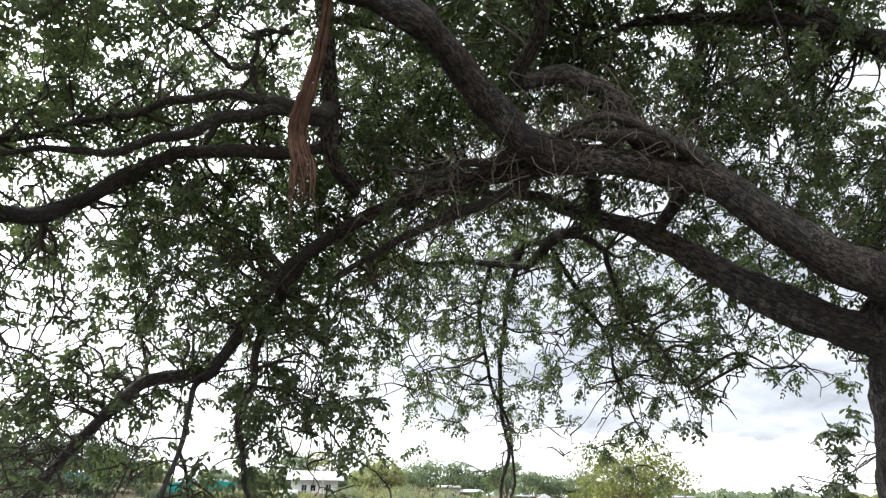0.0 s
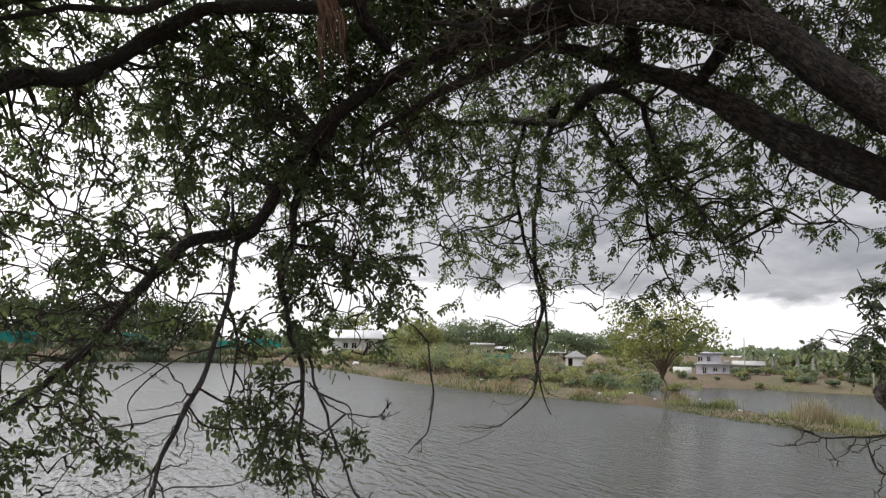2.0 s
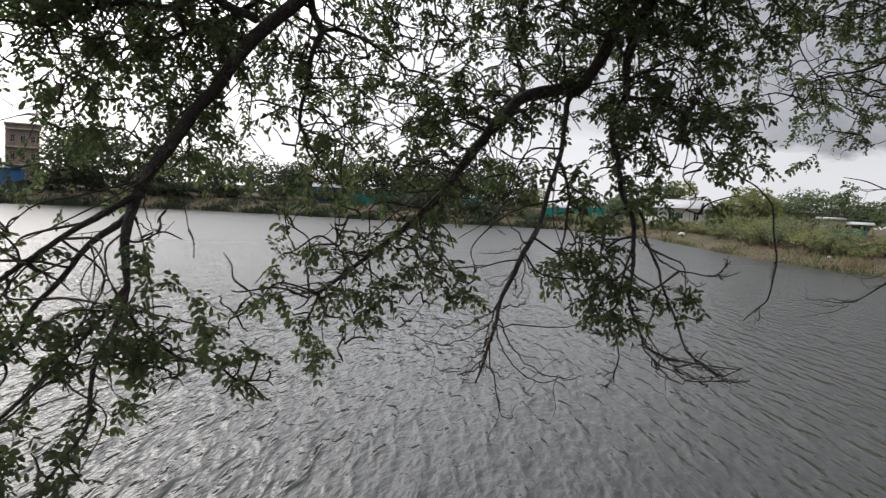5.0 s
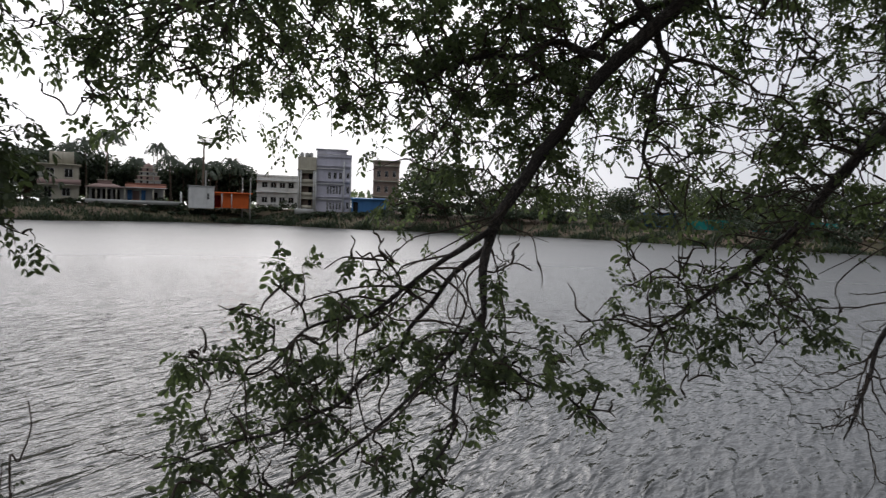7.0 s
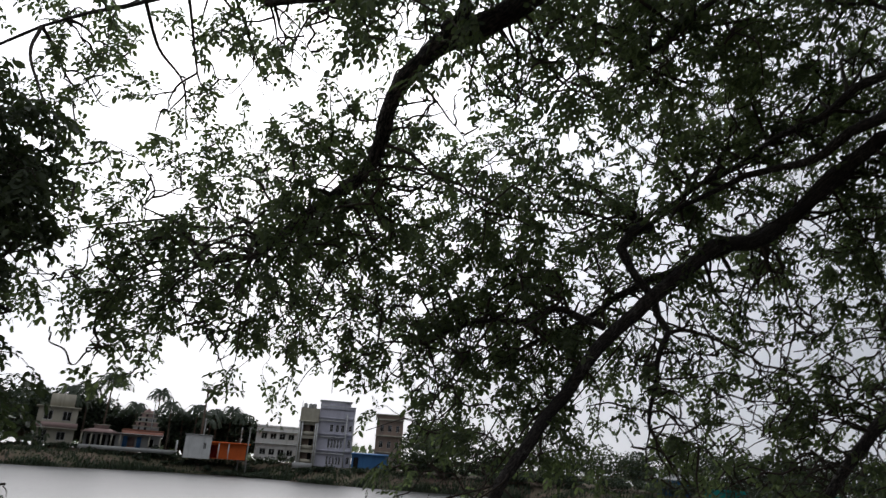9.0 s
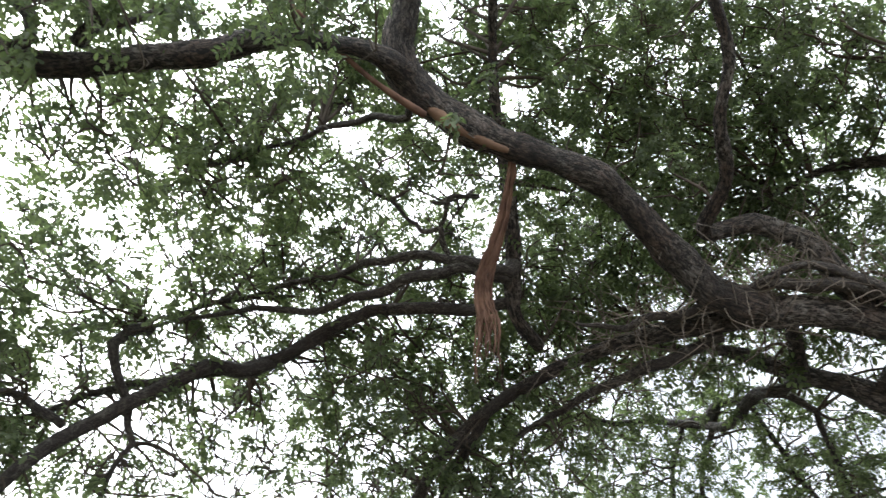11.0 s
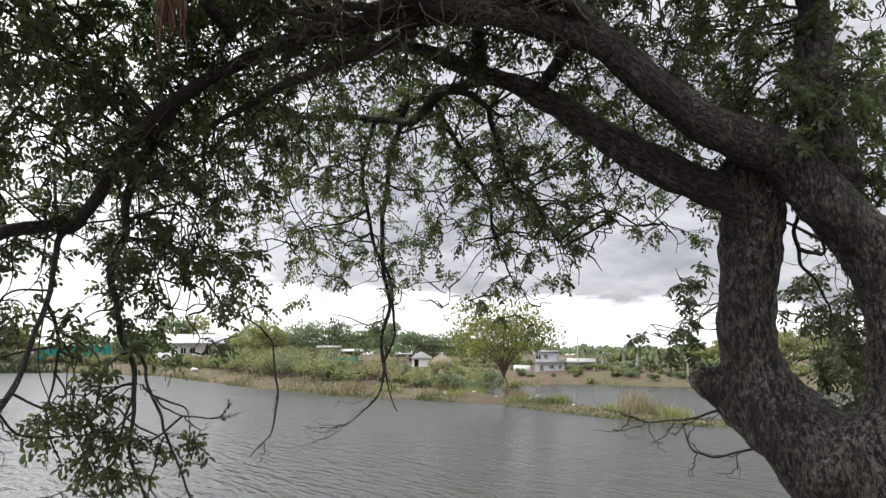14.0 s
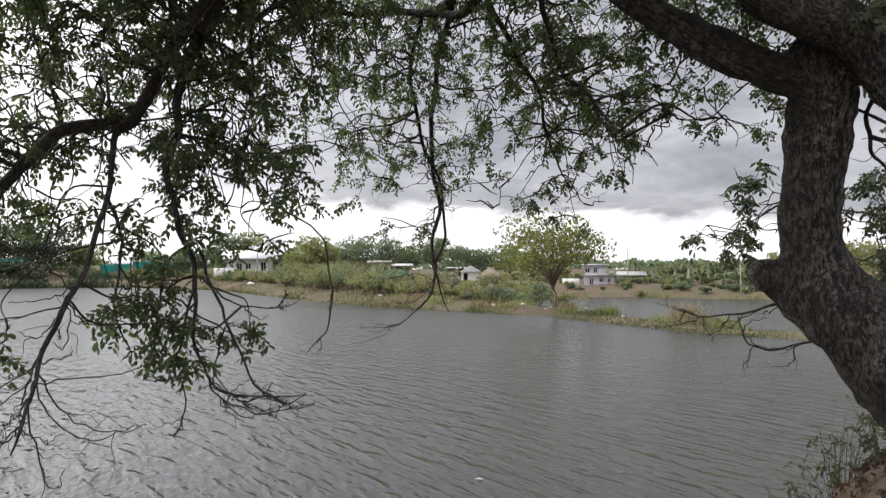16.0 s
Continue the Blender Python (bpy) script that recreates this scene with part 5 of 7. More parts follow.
def grow_sprays(foot, skeleton, sprays, per_twig=12, twig=0.004, hang=0.0, on_twig=9):
    """Twigs run from the nearest limb into each spray; leaves sit along their outer half."""
    tw, lb, la = Shape(), [], []
    for x, y, z, rad, n in sprays:
        c = np.array([x, y, z])
        gap = np.linalg.norm(skeleton - c, axis=1)
        near = skeleton[np.argmin(gap + 0.3 * np.maximum(c[2] - skeleton[:, 2], 0))]
        lead = wander(near, c + rng.normal(size=3) * rad * 0.2, 0.06, 0.07, 5)
        if np.linalg.norm(near - c) > 0.12:
            tw.tube(lead - foot, np.linspace(0.0065 if z < 2.3 else 0.013, 0.004, len(lead)), 5)
        above = skeleton[(gap > 0.3) & (gap < 0.9) & (skeleton[:, 2] > z + 0.2)]
        if z < 2.4 and len(above):      # low sprays hang on a few long thin shoots
            for k in range(1):
                q = wander(above[rng.integers(len(above))], c + unit(rng.normal(size=3)) * rad * 0.8, 0.05, 0.10, 5)
                tw.tube(q - foot, np.linspace(0.007, 0.0025, len(q)), 4, cap=False)
                lead = np.vstack([lead, q[len(q) // 2:]])
        pool = np.vstack([lead, skeleton[gap < rad * 1.3]])
        for _ in range(6):
            tip = c + unit(rng.normal(size=3)) * rad * rng.uniform(0.5, 1.15)
            a = pool[rng.choice(np.argsort(np.linalg.norm(pool - tip, axis=1))[:8])]
            q = wander(a, tip, 0.05, 0.09)
            tw.tube(q - foot, np.linspace(0.0075, 0.003, len(q)), 4, cap=False)
            pool = np.vstack([pool, q[3:]])
        for _ in range(max(2, n // per_twig)):
            tip = c + unit(rng.normal(size=3)) * rad * 1.4 * rng.uniform(0, 1) ** 0.45 - np.array([0, 0, hang * rng.uniform(0, 1)])
            d = np.linalg.norm(pool - tip, axis=1)
            a = pool[rng.choice(np.argsort(d)[:7])]
            p = wander(a, tip, 0.08, 0.08, 3)
            tw.tube(p - foot, np.linspace(twig, twig * 0.4, len(p)), 3, cap=False)
            knots = rng.uniform(0.35, 0.95, 2)
            m = on_twig + (2 if y > 5.1 else -1 if z < 1.25 else -5 if z < 1.9 and x < -2.4 else 0)
            f = rng.choice([knots[0], knots[1], 1.0], m) + rng.normal(size=m) * 0.12
            f = np.clip(f, 0, 0.999) * (len(p) - 1)
            i0 = f.astype(int)
            lb.append(p[i0] + (p[i0 + 1] - p[i0]) * (f - i0)[:, None])
            la.append(unit(p[i0 + 1] - p[i0]) * 0.8 + rng.normal(size=(len(f), 3)) * np.array([0.75, 0.75, 0.5]) + np.array([0, 0, -0.12]))
    return tw, np.vstack(lb) - foot, np.vstack(la)


def bare_twigs(foot, name, count, reach, start=0.3, droop=0.5, fork=2):
    """Leafless twigs off one branch, drooping and curling up at their ends."""
    s = Shape()
    c = glide(BOUGHS[name], 8)[:, :3]
    for _ in range(count):
        i = int(rng.uniform(start, 1.0) * (len(c) - 2))
        a, t = c[i], unit(c[i + 1] - c[i])
        d = unit(t * 0.9 + rng.normal(size=3) * 0.5 + np.array([0, 0, -droop * 0.5]))
        side = unit((d + rng.normal(size=3) * 0.35) * np.array([1, 1, 0.05]))
        L = reach * rng.uniform(0.3, 1.1)
        curl = np.array([0, 0, rng.uniform(-0.02, 0.28) * L])
        q = glide([a, a + d * L * 0.32, a + d * L * 0.5 + side * L * 0.2, a + d * L * 0.55 + side * L * 0.42 + curl * 0.35, a + d * L * 0.55 + side * L * 0.62 + curl], 4)
        q[1:-1] += rng.normal(size=(len(q) - 2, 3)) * 0.006
        s.tube(q - foot, np.linspace(0.0042, 0.0015, len(q)), 4, cap=False)
        for _ in range(fork):
            b = q[rng.integers(3, len(q) - 3)]
            e = unit(d + rng.normal(size=3) * 0.7)
            w = wander(b, b + e * L * rng.uniform(0.15, 0.5), -0.05, 0.1, 3)
            s.tube(w - foot, np.linspace(0.0024, 0.001, len(w)), 3, cap=False)
    return s


def limb_sprays(name, start, end, count, spread, rad, leaves, lift=0.9):
    """Sprays set at random along a stretch of one limb; lift pushes them behind it or before it along the camera's line
    of sight.
    """
    c = glide(BOUGHS[name], 8)[:, :3]
    at = c[(rng.uniform(start, end, count) * (len(c) - 1)).astype(int)] + rng.normal(size=(count, 3)) * spread
    at = at + unit(at - np.array([0, 0, 1.6])) * rad * lift
    return [(*p, rad * rng.uniform(0.75, 1.2), leaves) for p in at]


great, FOOT, BONES = build_great_tree()
for row in [("overhead_limb", 0.5, 1, 9, 0.35, 0.36, 50), ("overhead_limb", 0.75, 1, 6, 0.3, 0.34, 50, 0.2), ("upper_left_limb", 0.1, 1, 16, 0.38, 0.38, 55, 0.5), ("upper_left_fork", 0.2, 1, 6, 0.3, 0.34, 50, 0.8),
            ("upper_left_fork_b", 0.2, 1, 5, 0.3, 0.34, 50, 0.8), ("outer_branch", 0.1, 1, 12, 0.35, 0.38, 60, 0.3), ("arch_limb", 0.0, 0.5, 16, 0.36, 0.36, 60, 1.4), ("drop_limb", 0.5, 1, 5, 0.3, 0.34, 60, 1.2),
            ("hanging_branch", 0.05, 0.5, 8, 0.25, 0.32, 50, 0.3), ("twin_branch", 0.2, 1, 5, 0.3, 0.34, 50, 1.6),
            ("west_limb_b", 0.4, 1.0, 5, 0.3, 0.3, 45, 0.0), ("west_limb_c", 0.2, 1.0, 4, 0.3, 0.28, 40, 0.0), ("west_limb", 0.1, 0.42, 8, 0.3, 0.34, 45, 1.4), ("spray_a", 0.2, 0.9, 5, 0.16, 0.2, 30, 0.0), ("spray_b", 0.2, 0.9, 6, 0.18, 0.22, 30, 0.0), ("spray_c", 0.2, 0.9, 4, 0.16, 0.2, 26, 0.0), ("spray_d", 0.2, 0.9, 3, 0.16, 0.2, 36, 0.0), ("upright_stem", 0.1, 0.3, 6, 0.12, 0.24, 70, -1.0), ("arch_limb", 0.42, 0.75, 7, 0.28, 0.3, 50, 0.9), ("dangle_a", 0.1, 0.45, 3, 0.4, 0.34, 50, 0.0), ("dangle_c", 0.2, 0.9, 4, 0.4, 0.32, 50, 0.0), ("dangle_d", 0.3, 1.0, 5, 0.4, 0.32, 50, 0.0), ("upright_stem", 0.3, 0.8, 6, 0.35, 0.36, 80, 1.2), ("right_stem", 0.5, 0.75, 6, 0.3, 0.34, 70, 1.4),
            ("upper_branch", 0.1, 0.9, 7, 0.25, 0.36, 80, 1.3), ("upper_branch_b", 0.1, 1, 5, 0.25, 0.36, 80, 1.3), ("fork_limb", 0.1, 0.6, 7, 0.3, 0.36, 70, 1.5)]:
    SPRAYS += limb_sprays(*row)
for x, z in [(-2.03, 1.2), (-2.02, 1.06), (-1.85, 0.97), (-1.75, 0.91), (-1.6, 0.91), (-1.52, 1.0), (-1.26, 1.02), (-1.79, 1.06), (-1.72, 1.09), (-1.91, 1.29), (-1.74, 1.31)]:
    SPRAYS.append((x, 4.55, z, 0.065, 12))
SPRAYS += [(0.03, 4.25, 5.6, 0.5, 150), (0.7, 4.17, 5.31, 0.5, 190), (0.37, 4.56, 5.24, 0.45, 130), (0.92, 4.54, 4.98, 0.4, 120), (-2.26, 3.37, 5.24, 0.4, 110), (-1.96, 3.81, 5.45, 0.42, 110), (1.96, 4.31, 4.96, 0.45, 130), (1.36, 4.38, 5.2, 0.48, 130)]
SPRAYS = [row for row in SPRAYS if not (0.4 < row[0] < 2.0 and 4.4 < row[1] < 6.4 and row[2] < 2.1)]      # open air beside the trunk
tw, lb, la = grow_sprays(FOOT, BONES, SPRAYS)
put("twig_growth", tw.mesh("twig_growth"), TWIG, great, "fine dark twigs", "stuff")
V, Q = leaflets(lb, la, 0.043, 0.0205, 4, 0.115, 0.3, np.where(lb[:, 1] + FOOT[1] > 5.1, 0.84, np.where(lb[:, 2] + FOOT[2] < 2.0, 1.06, 0.98)))
put("leaf_canopy", mesh_np("leaf_canopy", V, Q), LEAF, great, "small feathery green leaflets", "stuff")
for name, count, reach, start in [("elbow_twig", 20, 0.55, 0.35), ("hanging_branch", 8, 0.35, 0.6), ("low_shoot", 7, 0.22, 0.3), ("side_shoot", 4, 0.2, 0.3), ("curl_shoot", 6, 0.22, 0.3), ("end_shoot", 8, 0.24, 0.1), ("back_shoot", 4, 0.2, 0.1), ("down_shoot", 4, 0.2, 0.4), ("dangle_a", 15, 0.55, 0.3), ("dangle_b", 13, 0.5, 0.3), ("dangle_c", 14, 0.6, 0.2), ("dangle_d", 14, 0.6, 0.2), ("arch_limb", 26, 0.6, 0.55), ("thin_twig", 3, 0.25, 0.6), ("spray_b", 12, 0.4, 0.3), ("west_limb", 16, 0.5, 0.6), ("grey_branch", 16, 0.6, 0.3), ("right_low_twig", 8, 0.35, 0.2), ("right_low_twig_b", 6, 0.3, 0.2), ("twin_branch", 14, 0.5, 0.2)]:
    put("bare_twig_growth", bare_twigs(FOOT, name, count, reach, start).mesh("bare_twig_growth"), TWIG, great, "leafless drooping twigs", "stuff")


def dead_tangle():
    """Dry pale twigs caught over the fork of the great limb."""
    s = Shape()
    c = np.vstack([glide(BOUGHS["right_stem"], 6)[48:98, :3], glide(BOUGHS["twin_branch"], 6)[:14, :3], glide(BOUGHS["fork_limb"], 6)[:10, :3], glide(BOUGHS["dead_limb"], 6)[:, :3], glide(BOUGHS["dead_limb_b"], 6)[:, :3]])
    for _ in range(240):
        a = c[rng.integers(len(c))] + rng.normal(size=3) * 0.05
        d = unit(rng.normal(size=3) + np.array([0.1, -0.35, 0.15]))
        q = wander(a, a + d * rng.uniform(0.15, 0.55), 0.1, 0.14, 3)
        s.tube(q - FOOT, np.linspace(0.0045, 0.0015, len(q)), 3, cap=False)
    put("dead_twig_tangle", s.mesh("dead_twig_tangle"), DEAD_TWIG, great, "dry pale leafless twigs", "stuff")


dead_tangle()

def torn_bark():
    """The split bough: a bare wood scar, a lifted sliver and a long strip of bark hanging from it, frayed at the end."""
    hang = np.array([(-1.03, 3.33, 4.07), (-1.07, 3.43, 3.90), (-1.15, 3.56, 3.66), (-1.24, 3.66, 3.46), (-1.25, 3.71, 3.34), (-1.22, 3.75, 3.22)])
    c = glide(hang, 6)
    s = Shape()
    across = unit(np.array([0.93, 0.36, 0.1]))
    run = np.linspace(0, 1, len(c))
    for k in range(6):      # the strip is several bands of fibre lying side by side, some of them curling forward
        off = (k - 2.5) * 0.015
        w = np.interp(run, [0, 0.3, 0.6, 0.8, 1], [0.35, 0.6, 1.05, 1.15, 1.5])
        p = c + across * (off * w)[:, None] + np.array([0.1, -0.35, 0.0]) * (0.035 * np.sin(run * 3.0 + k * 1.7))[:, None] + rng.normal(size=(len(c), 3)) * 0.0025
        s.tube(p - FOOT, np.interp(run, [0, 0.5, 0.8, 1], [0.007, 0.012, 0.014, 0.009]) * rng.uniform(0.75, 1.25), 6, 0.3, 16.0)
    put("hanging_bark_strip", s.mesh("hanging_bark_strip", True), STRIP, great, "long tan strip of torn bark hanging down")
    s = Shape()
    for k in range(26):     # frayed fibres
        off = rng.uniform(-1, 1)
        a = c[-1 - rng.integers(0, 5)] + across * off * 0.055
        b = a + np.array([0.93 * off * 0.025 + rng.normal() * 0.008, 0.04 + rng.normal() * 0.015, -rng.uniform(0.12, 0.34)])
        q = wander(a, b, 0.0, 0.05, 3)
        s.tube(q - FOOT, np.linspace(0.008, 0.002, len(q)), 4, cap=False)
    put("frayed_fibre", s.mesh("frayed_fibre"), STRIP, great, "frayed bark fibres", "stuff")
    limb = glide(BOUGHS["fork_limb"], 6)[33:45]
    scar = limb[:, :3] + unit(np.array([0.05, -0.5, -0.86])) * limb[:, 3:] * 0.74
    wide = limb[:, 3] * np.interp(np.linspace(0, 1, len(limb)), [0, 0.2, 0.7, 1], [0.2, 0.36, 0.36, 0.1])
    put("wood_scar", Shape().tube(scar - FOOT, wide, 10, 0.3, 7.0).mesh("wood_scar", True), HEARTWOOD, great, "bare orange-brown wood where the bark tore off")
    sl = glide([(-1.42, 2.98, 4.06), (-1.63, 2.79, 4.15), (-1.82, 2.60, 4.28), (-1.97, 2.43, 4.40), (-2.06, 2.31, 4.52)], 6)
    put("lifted_sliver", Shape().tube(sl - FOOT, np.linspace(0.022, 0.005, len(sl)), 7, 0.3, 9.0).mesh("lifted_sliver", True), STRIP, great, "splintered bark sliver standing off the bough")


torn_bark()


# ---------------------------------------------------------------- other growth near the camera
def side_tree(name, foot, bole, limbs, sprays, leaf, label, blade, per_twig=12, hang=0.0):
    """A tree whose bole stands out of the way and whose limbs carry the given sprays."""
    foot = np.array(foot, float)
    t = thing(name, tuple(foot), label, "tree")
    c = glide(bole, 8)
    put("trunk", Shape().tube(c[:, :3] - foot, c[:, 3], 14, 0.18, 3.0).mesh("trunk", True), BARK, t)
    bones = [c[:, :3]]
    for rows in limbs:
        c = glide(rows, 7)
        put("limb", Shape().tube(c[:, :3] - foot, c[:, 3], 9, 0.14, 5.0).mesh("limb", True), BARK_THIN, t)
        bones.append(c[:, :3])
    tw, lb, la = grow_sprays(foot, np.vstack(bones), sprays, per_twig, hang=hang)
    put("twig_growth", tw.mesh("twig_growth"), TWIG, t, "fine dark twigs", "stuff")
    V, Q = leaflets(lb, la, *blade)
    put("leaf_canopy", mesh_np("leaf_canopy", V, Q), leaf, t, "dense small leaves", "stuff")


side_tree("dense_tree", (-5.0, -2.6, 0.0), [(-5.0, -2.6, -0.6, 0.2), (-5.0, -2.4, 1.2, 0.16), (-4.9, -2.2, 2.6, 0.13), (-4.8, -2.0, 4.2, 0.08)],
          [[(-4.95, -2.3, 1.9, 0.07), (-4.7, -1.4, 2.3, 0.05), (-4.4, -0.5, 2.4, 0.03), (-4.3, 0.2, 2.2, 0.012)], [(-4.9, -2.2, 2.7, 0.07), (-4.6, -1.2, 3.1, 0.045), (-4.3, -0.2, 3.2, 0.025)], [(-5.0, -2.4, 1.2, 0.06), (-4.7, -1.5, 1.4, 0.04), (-4.3, -0.4, 1.3, 0.02)]],
          DARK_SPRAYS, LEAF_DARK, "dense dark-leaved tree drooping over the bank", (0.05, 0.022), 4, 0.1)
side_tree("bank_tree", (6.4, 6.0, -0.6), [(6.4, 6.0, -1.6, 0.16), (6.3, 6.2, 0.4, 0.13), (6.0, 6.5, 2.2, 0.10), (5.8, 6.6, 4.2, 0.05)],
          [[(6.3, 6.2, 0.9, 0.04), (5.3, 6.8, 1.7, 0.016), (4.2, 7.3, 1.8, 0.01), (3.2, 7.6, 2.0, 0.005)], [(6.1, 6.4, 1.8, 0.03), (5.2, 6.9, 2.5, 0.014), (4.0, 7.3, 2.5, 0.006)], [(6.3, 6.2, 0.3, 0.03), (5.2, 6.8, 0.8, 0.014), (4.4, 7.2, 0.9, 0.006)]],
          BACK_SPRAYS, LEAF_DARK, "leafy tree on the bank beyond the great trunk", (0.06, 0.027), 8)


def straggly_shrub(at, height, stems, spread, leaf_n, label):
    t = thing("bank_weed", at, label, "shrub", "weeds by the great tree")
    s, lb, la = Shape(), [], []
    for i in range(stems):
        a = rng.uniform(0, 6.28)
        d = np.array([math.cos(a), math.sin(a), 0]) * spread * rng.uniform(0.2, 1)
        h = height * rng.uniform(0.5, 1.1)
        q = glide([d * 0.1 + np.array([0, 0, -0.1]), d * 0.5 + np.array([0, 0, h * 0.5]), d + rng.normal(size=3) * 0.03 + np.array([0, 0, h])], 5)
        s.tube(q, np.linspace(0.004, 0.0012, len(q)), 4, cap=False)
        for _ in range(leaf_n):
            k = rng.integers(3, len(q))
            lb.append(q[k])
            la.append(rng.normal(size=3))
    put("stem_growth", s.mesh("stem_growth"), DEAD_TWIG, t, kind="stuff")
    if lb:
        V, Q = leaflets(np.array(lb), np.array(la), 0.05, 0.017, 3, 0.06)
        put("leaf_growth", mesh_np("leaf_growth", V, Q), LEAF, t, kind="stuff")


for x, y, h, n, sp, lf in [(2.45, 5.3, 0.55, 13, 0.3, 2), (2.25, 5.35, 0.45, 14, 0.3, 3), (2.6, 5.5, 0.68, 11, 0.35, 1), (2.7, 5.2, 0.4, 13, 0.3, 3), (2.3, 5.55, 0.5, 10, 0.3, 2), (2.9, 5.7, 0.62, 11, 0.35, 1)]:
    straggly_shrub((x, y, float(land_height([(x, y)])[0])), h, n, sp, lf, "straggly dry-stemmed weed on the bank edge")


def crooked_weed(at, top, stems, spread, stalk=None):
    """A thin bare weed whose stems fork crookedly near their tops; some send up one bent stalk."""
    t = thing("bank_weed", at, "thin crooked weed with few leaves on the bank edge", "shrub", "weeds by the great tree")
    foot = np.array(at)
    s, lb, la = Shape(), [], []
    for _ in range(stems):
        a = rng.uniform(0, 6.28)
        e = np.array([math.cos(a) * spread, math.sin(a) * spread, top - foot[2]]) * rng.uniform(0.8, 1.0)
        q = wander(np.array([0, 0, -0.1]), e, 0.02, 0.05, 8)
        s.tube(q, np.linspace(0.004, 0.0015, len(q)), 4, cap=False)
        for _ in range(7):
            b = q[rng.integers(len(q) // 2, len(q) - 1)]
            w = wander(b, b + unit(rng.normal(size=3) + np.array([0, 0, 0.5])) * rng.uniform(0.05, 0.14), -0.02, 0.12, 4)
            s.tube(w, np.linspace(0.002, 0.0009, len(w)), 3, cap=False)
            if rng.random() < 0.6:
                lb.append(w[-1])
                la.append(w[-1] - w[0])
    if stalk:
        q = glide([(0, 0, -0.1), (0.0, 0.03, 0.4)] + [tuple(np.array(p) - foot) for p in stalk], 6)
        s.tube(q, np.linspace(0.004, 0.0016, len(q)), 4, cap=False)
    put("stem_growth", s.mesh("stem_growth"), TWIG, t, kind="stuff")
    V, Q = leaflets(np.array(lb), np.array(la), 0.03, 0.013, 2, 0.04)
    put("leaf_growth", mesh_np("leaf_growth", V, Q), LEAF_DARK, t, kind="stuff")


for x, y, top, stems, spread, stalk in [(-2.2, 0.29, 0.9, 7, 0.09, [(-2.2, 0.27, 0.84), (-2.2, 0.29, 0.9), (-2.2, 0.315, 0.98), (-2.2, 0.308, 1.05)]), (-2.2, 0.13, 0.93, 6, 0.1, None)]:
    crooked_weed((x, y, float(land_height([(x, y)])[0])), top, stems, spread, stalk)


def leaf_litter():
    """Fallen leaves on the bank at the foot of the great tree."""
    n = 1500
    p = np.array([2.6, 5.2]) + rng.normal(size=(n, 2)) * np.array([0.7, 0.55])
    p = p[shore_distance(p) > 0.02]
    n = len(p)
    base = np.concatenate([p, land_height(p)[:, None] + rng.uniform(0.004, 0.05, (n, 1))], 1)
    V, Q = leaflets(base, rng.normal(size=(n, 3)) * np.array([1, 1, 0.25]), 0.06, 0.028, 1, 0.03, 0.0)
    tagged(put("leaf_litter", mesh_np("leaf_litter", V, Q), DRY_LEAF, kind="stuff"), "reddish fallen leaves on the bank", "leaves")


leaf_litter()

# ---------------------------------------------------------------- far shore: planting
def polar(yaw, dist):
    a = radians(yaw * 0.984)
    return np.array([-math.sin(a) * dist, math.cos(a) * dist])


def stand(yaw, dist, sink=0.0):
    p = polar(yaw, dist)
    return (float(p[0]), float(p[1]), float(max(land_height([p])[0], LAKE_Z - 0.1)) - sink)


def crown_points(n, lobes):
    """Points spread over the shells of some lobes (x, y, z, radius), thinner inside and below."""
    L = np.array(lobes, float)
    w = L[:, 3] ** 2
    pick = rng.choice(len(L), n, p=w / w.sum())
    d = unit(rng.normal(size=(n, 3)))
    d[:, 2] = np.where(d[:, 2] < -0.2, d[:, 2] * 0.5, d[:, 2])
    r = L[pick, 3] * rng.uniform(0.45, 1.08, n) ** 0.6
    return L[pick, :3] + d * r[:, None] * np.array([1, 1, 0.8])


def broad_tree(name, at, height, width, leaf, label, leaves=900, size=0.42, bole=0.3, lobes=7, kind_label="tree", group="", turn=0.0, girth=1.0):
    t = thing(name, at, label, kind_label, group, turn=turn)
    r0 = (0.022 * height + 0.03) * girth
    top = height * bole
    c = glide([(0, 0, -0.25), (0.03 * height, 0, top * 0.5), (0, 0.02 * height, top), (0.02 * height, 0, height * 0.7)], 5)
    wood = Shape().tube(c, np.linspace(r0, r0 * 0.25, len(c)), 8, 0.12, 2.0)
    spots = []
    for i in range(lobes):
        a = i * 2.4 + rng.uniform(-0.4, 0.4)
        rr = width * 0.5 * rng.uniform(0.35, 0.72) if i else 0.0
        zz = height * (rng.uniform(bole + 0.18, 0.8) if i else 0.78)
        s = width * 0.5 * rng.uniform(0.36, 0.52)
        s = min(s, (height - zz) / 0.8 + 0.1 * s)
        spots.append((rr * math.cos(a), rr * math.sin(a), zz, s))
        b = glide([(0.01, 0, top * rng.uniform(0.7, 1.1)), (rr * 0.4 * math.cos(a), rr * 0.4 * math.sin(a), (top + zz) * 0.52), (rr * math.cos(a), rr * math.sin(a), zz)], 4)
        wood.tube(b, np.linspace(r0 * 0.5, r0 * 0.1, len(b)), 5)
        for _ in range(3):
            e = np.array(spots[-1][:3]) + unit(rng.normal(size=3)) * s * 0.85
            q = glide([b[-4], (b[-3] + e) / 2 + rng.normal(size=3) * 0.08 * s, e], 3)
            wood.tube(q, np.linspace(r0 * 0.16, r0 * 0.04, len(q)), 4)
    put("trunk", wood.mesh("trunk", True), TIMBER, t)
    V, Q = tufts(crown_points(leaves, spots), size)
    put("crown", mesh_np("crown", V, Q), leaf, t)
    return t


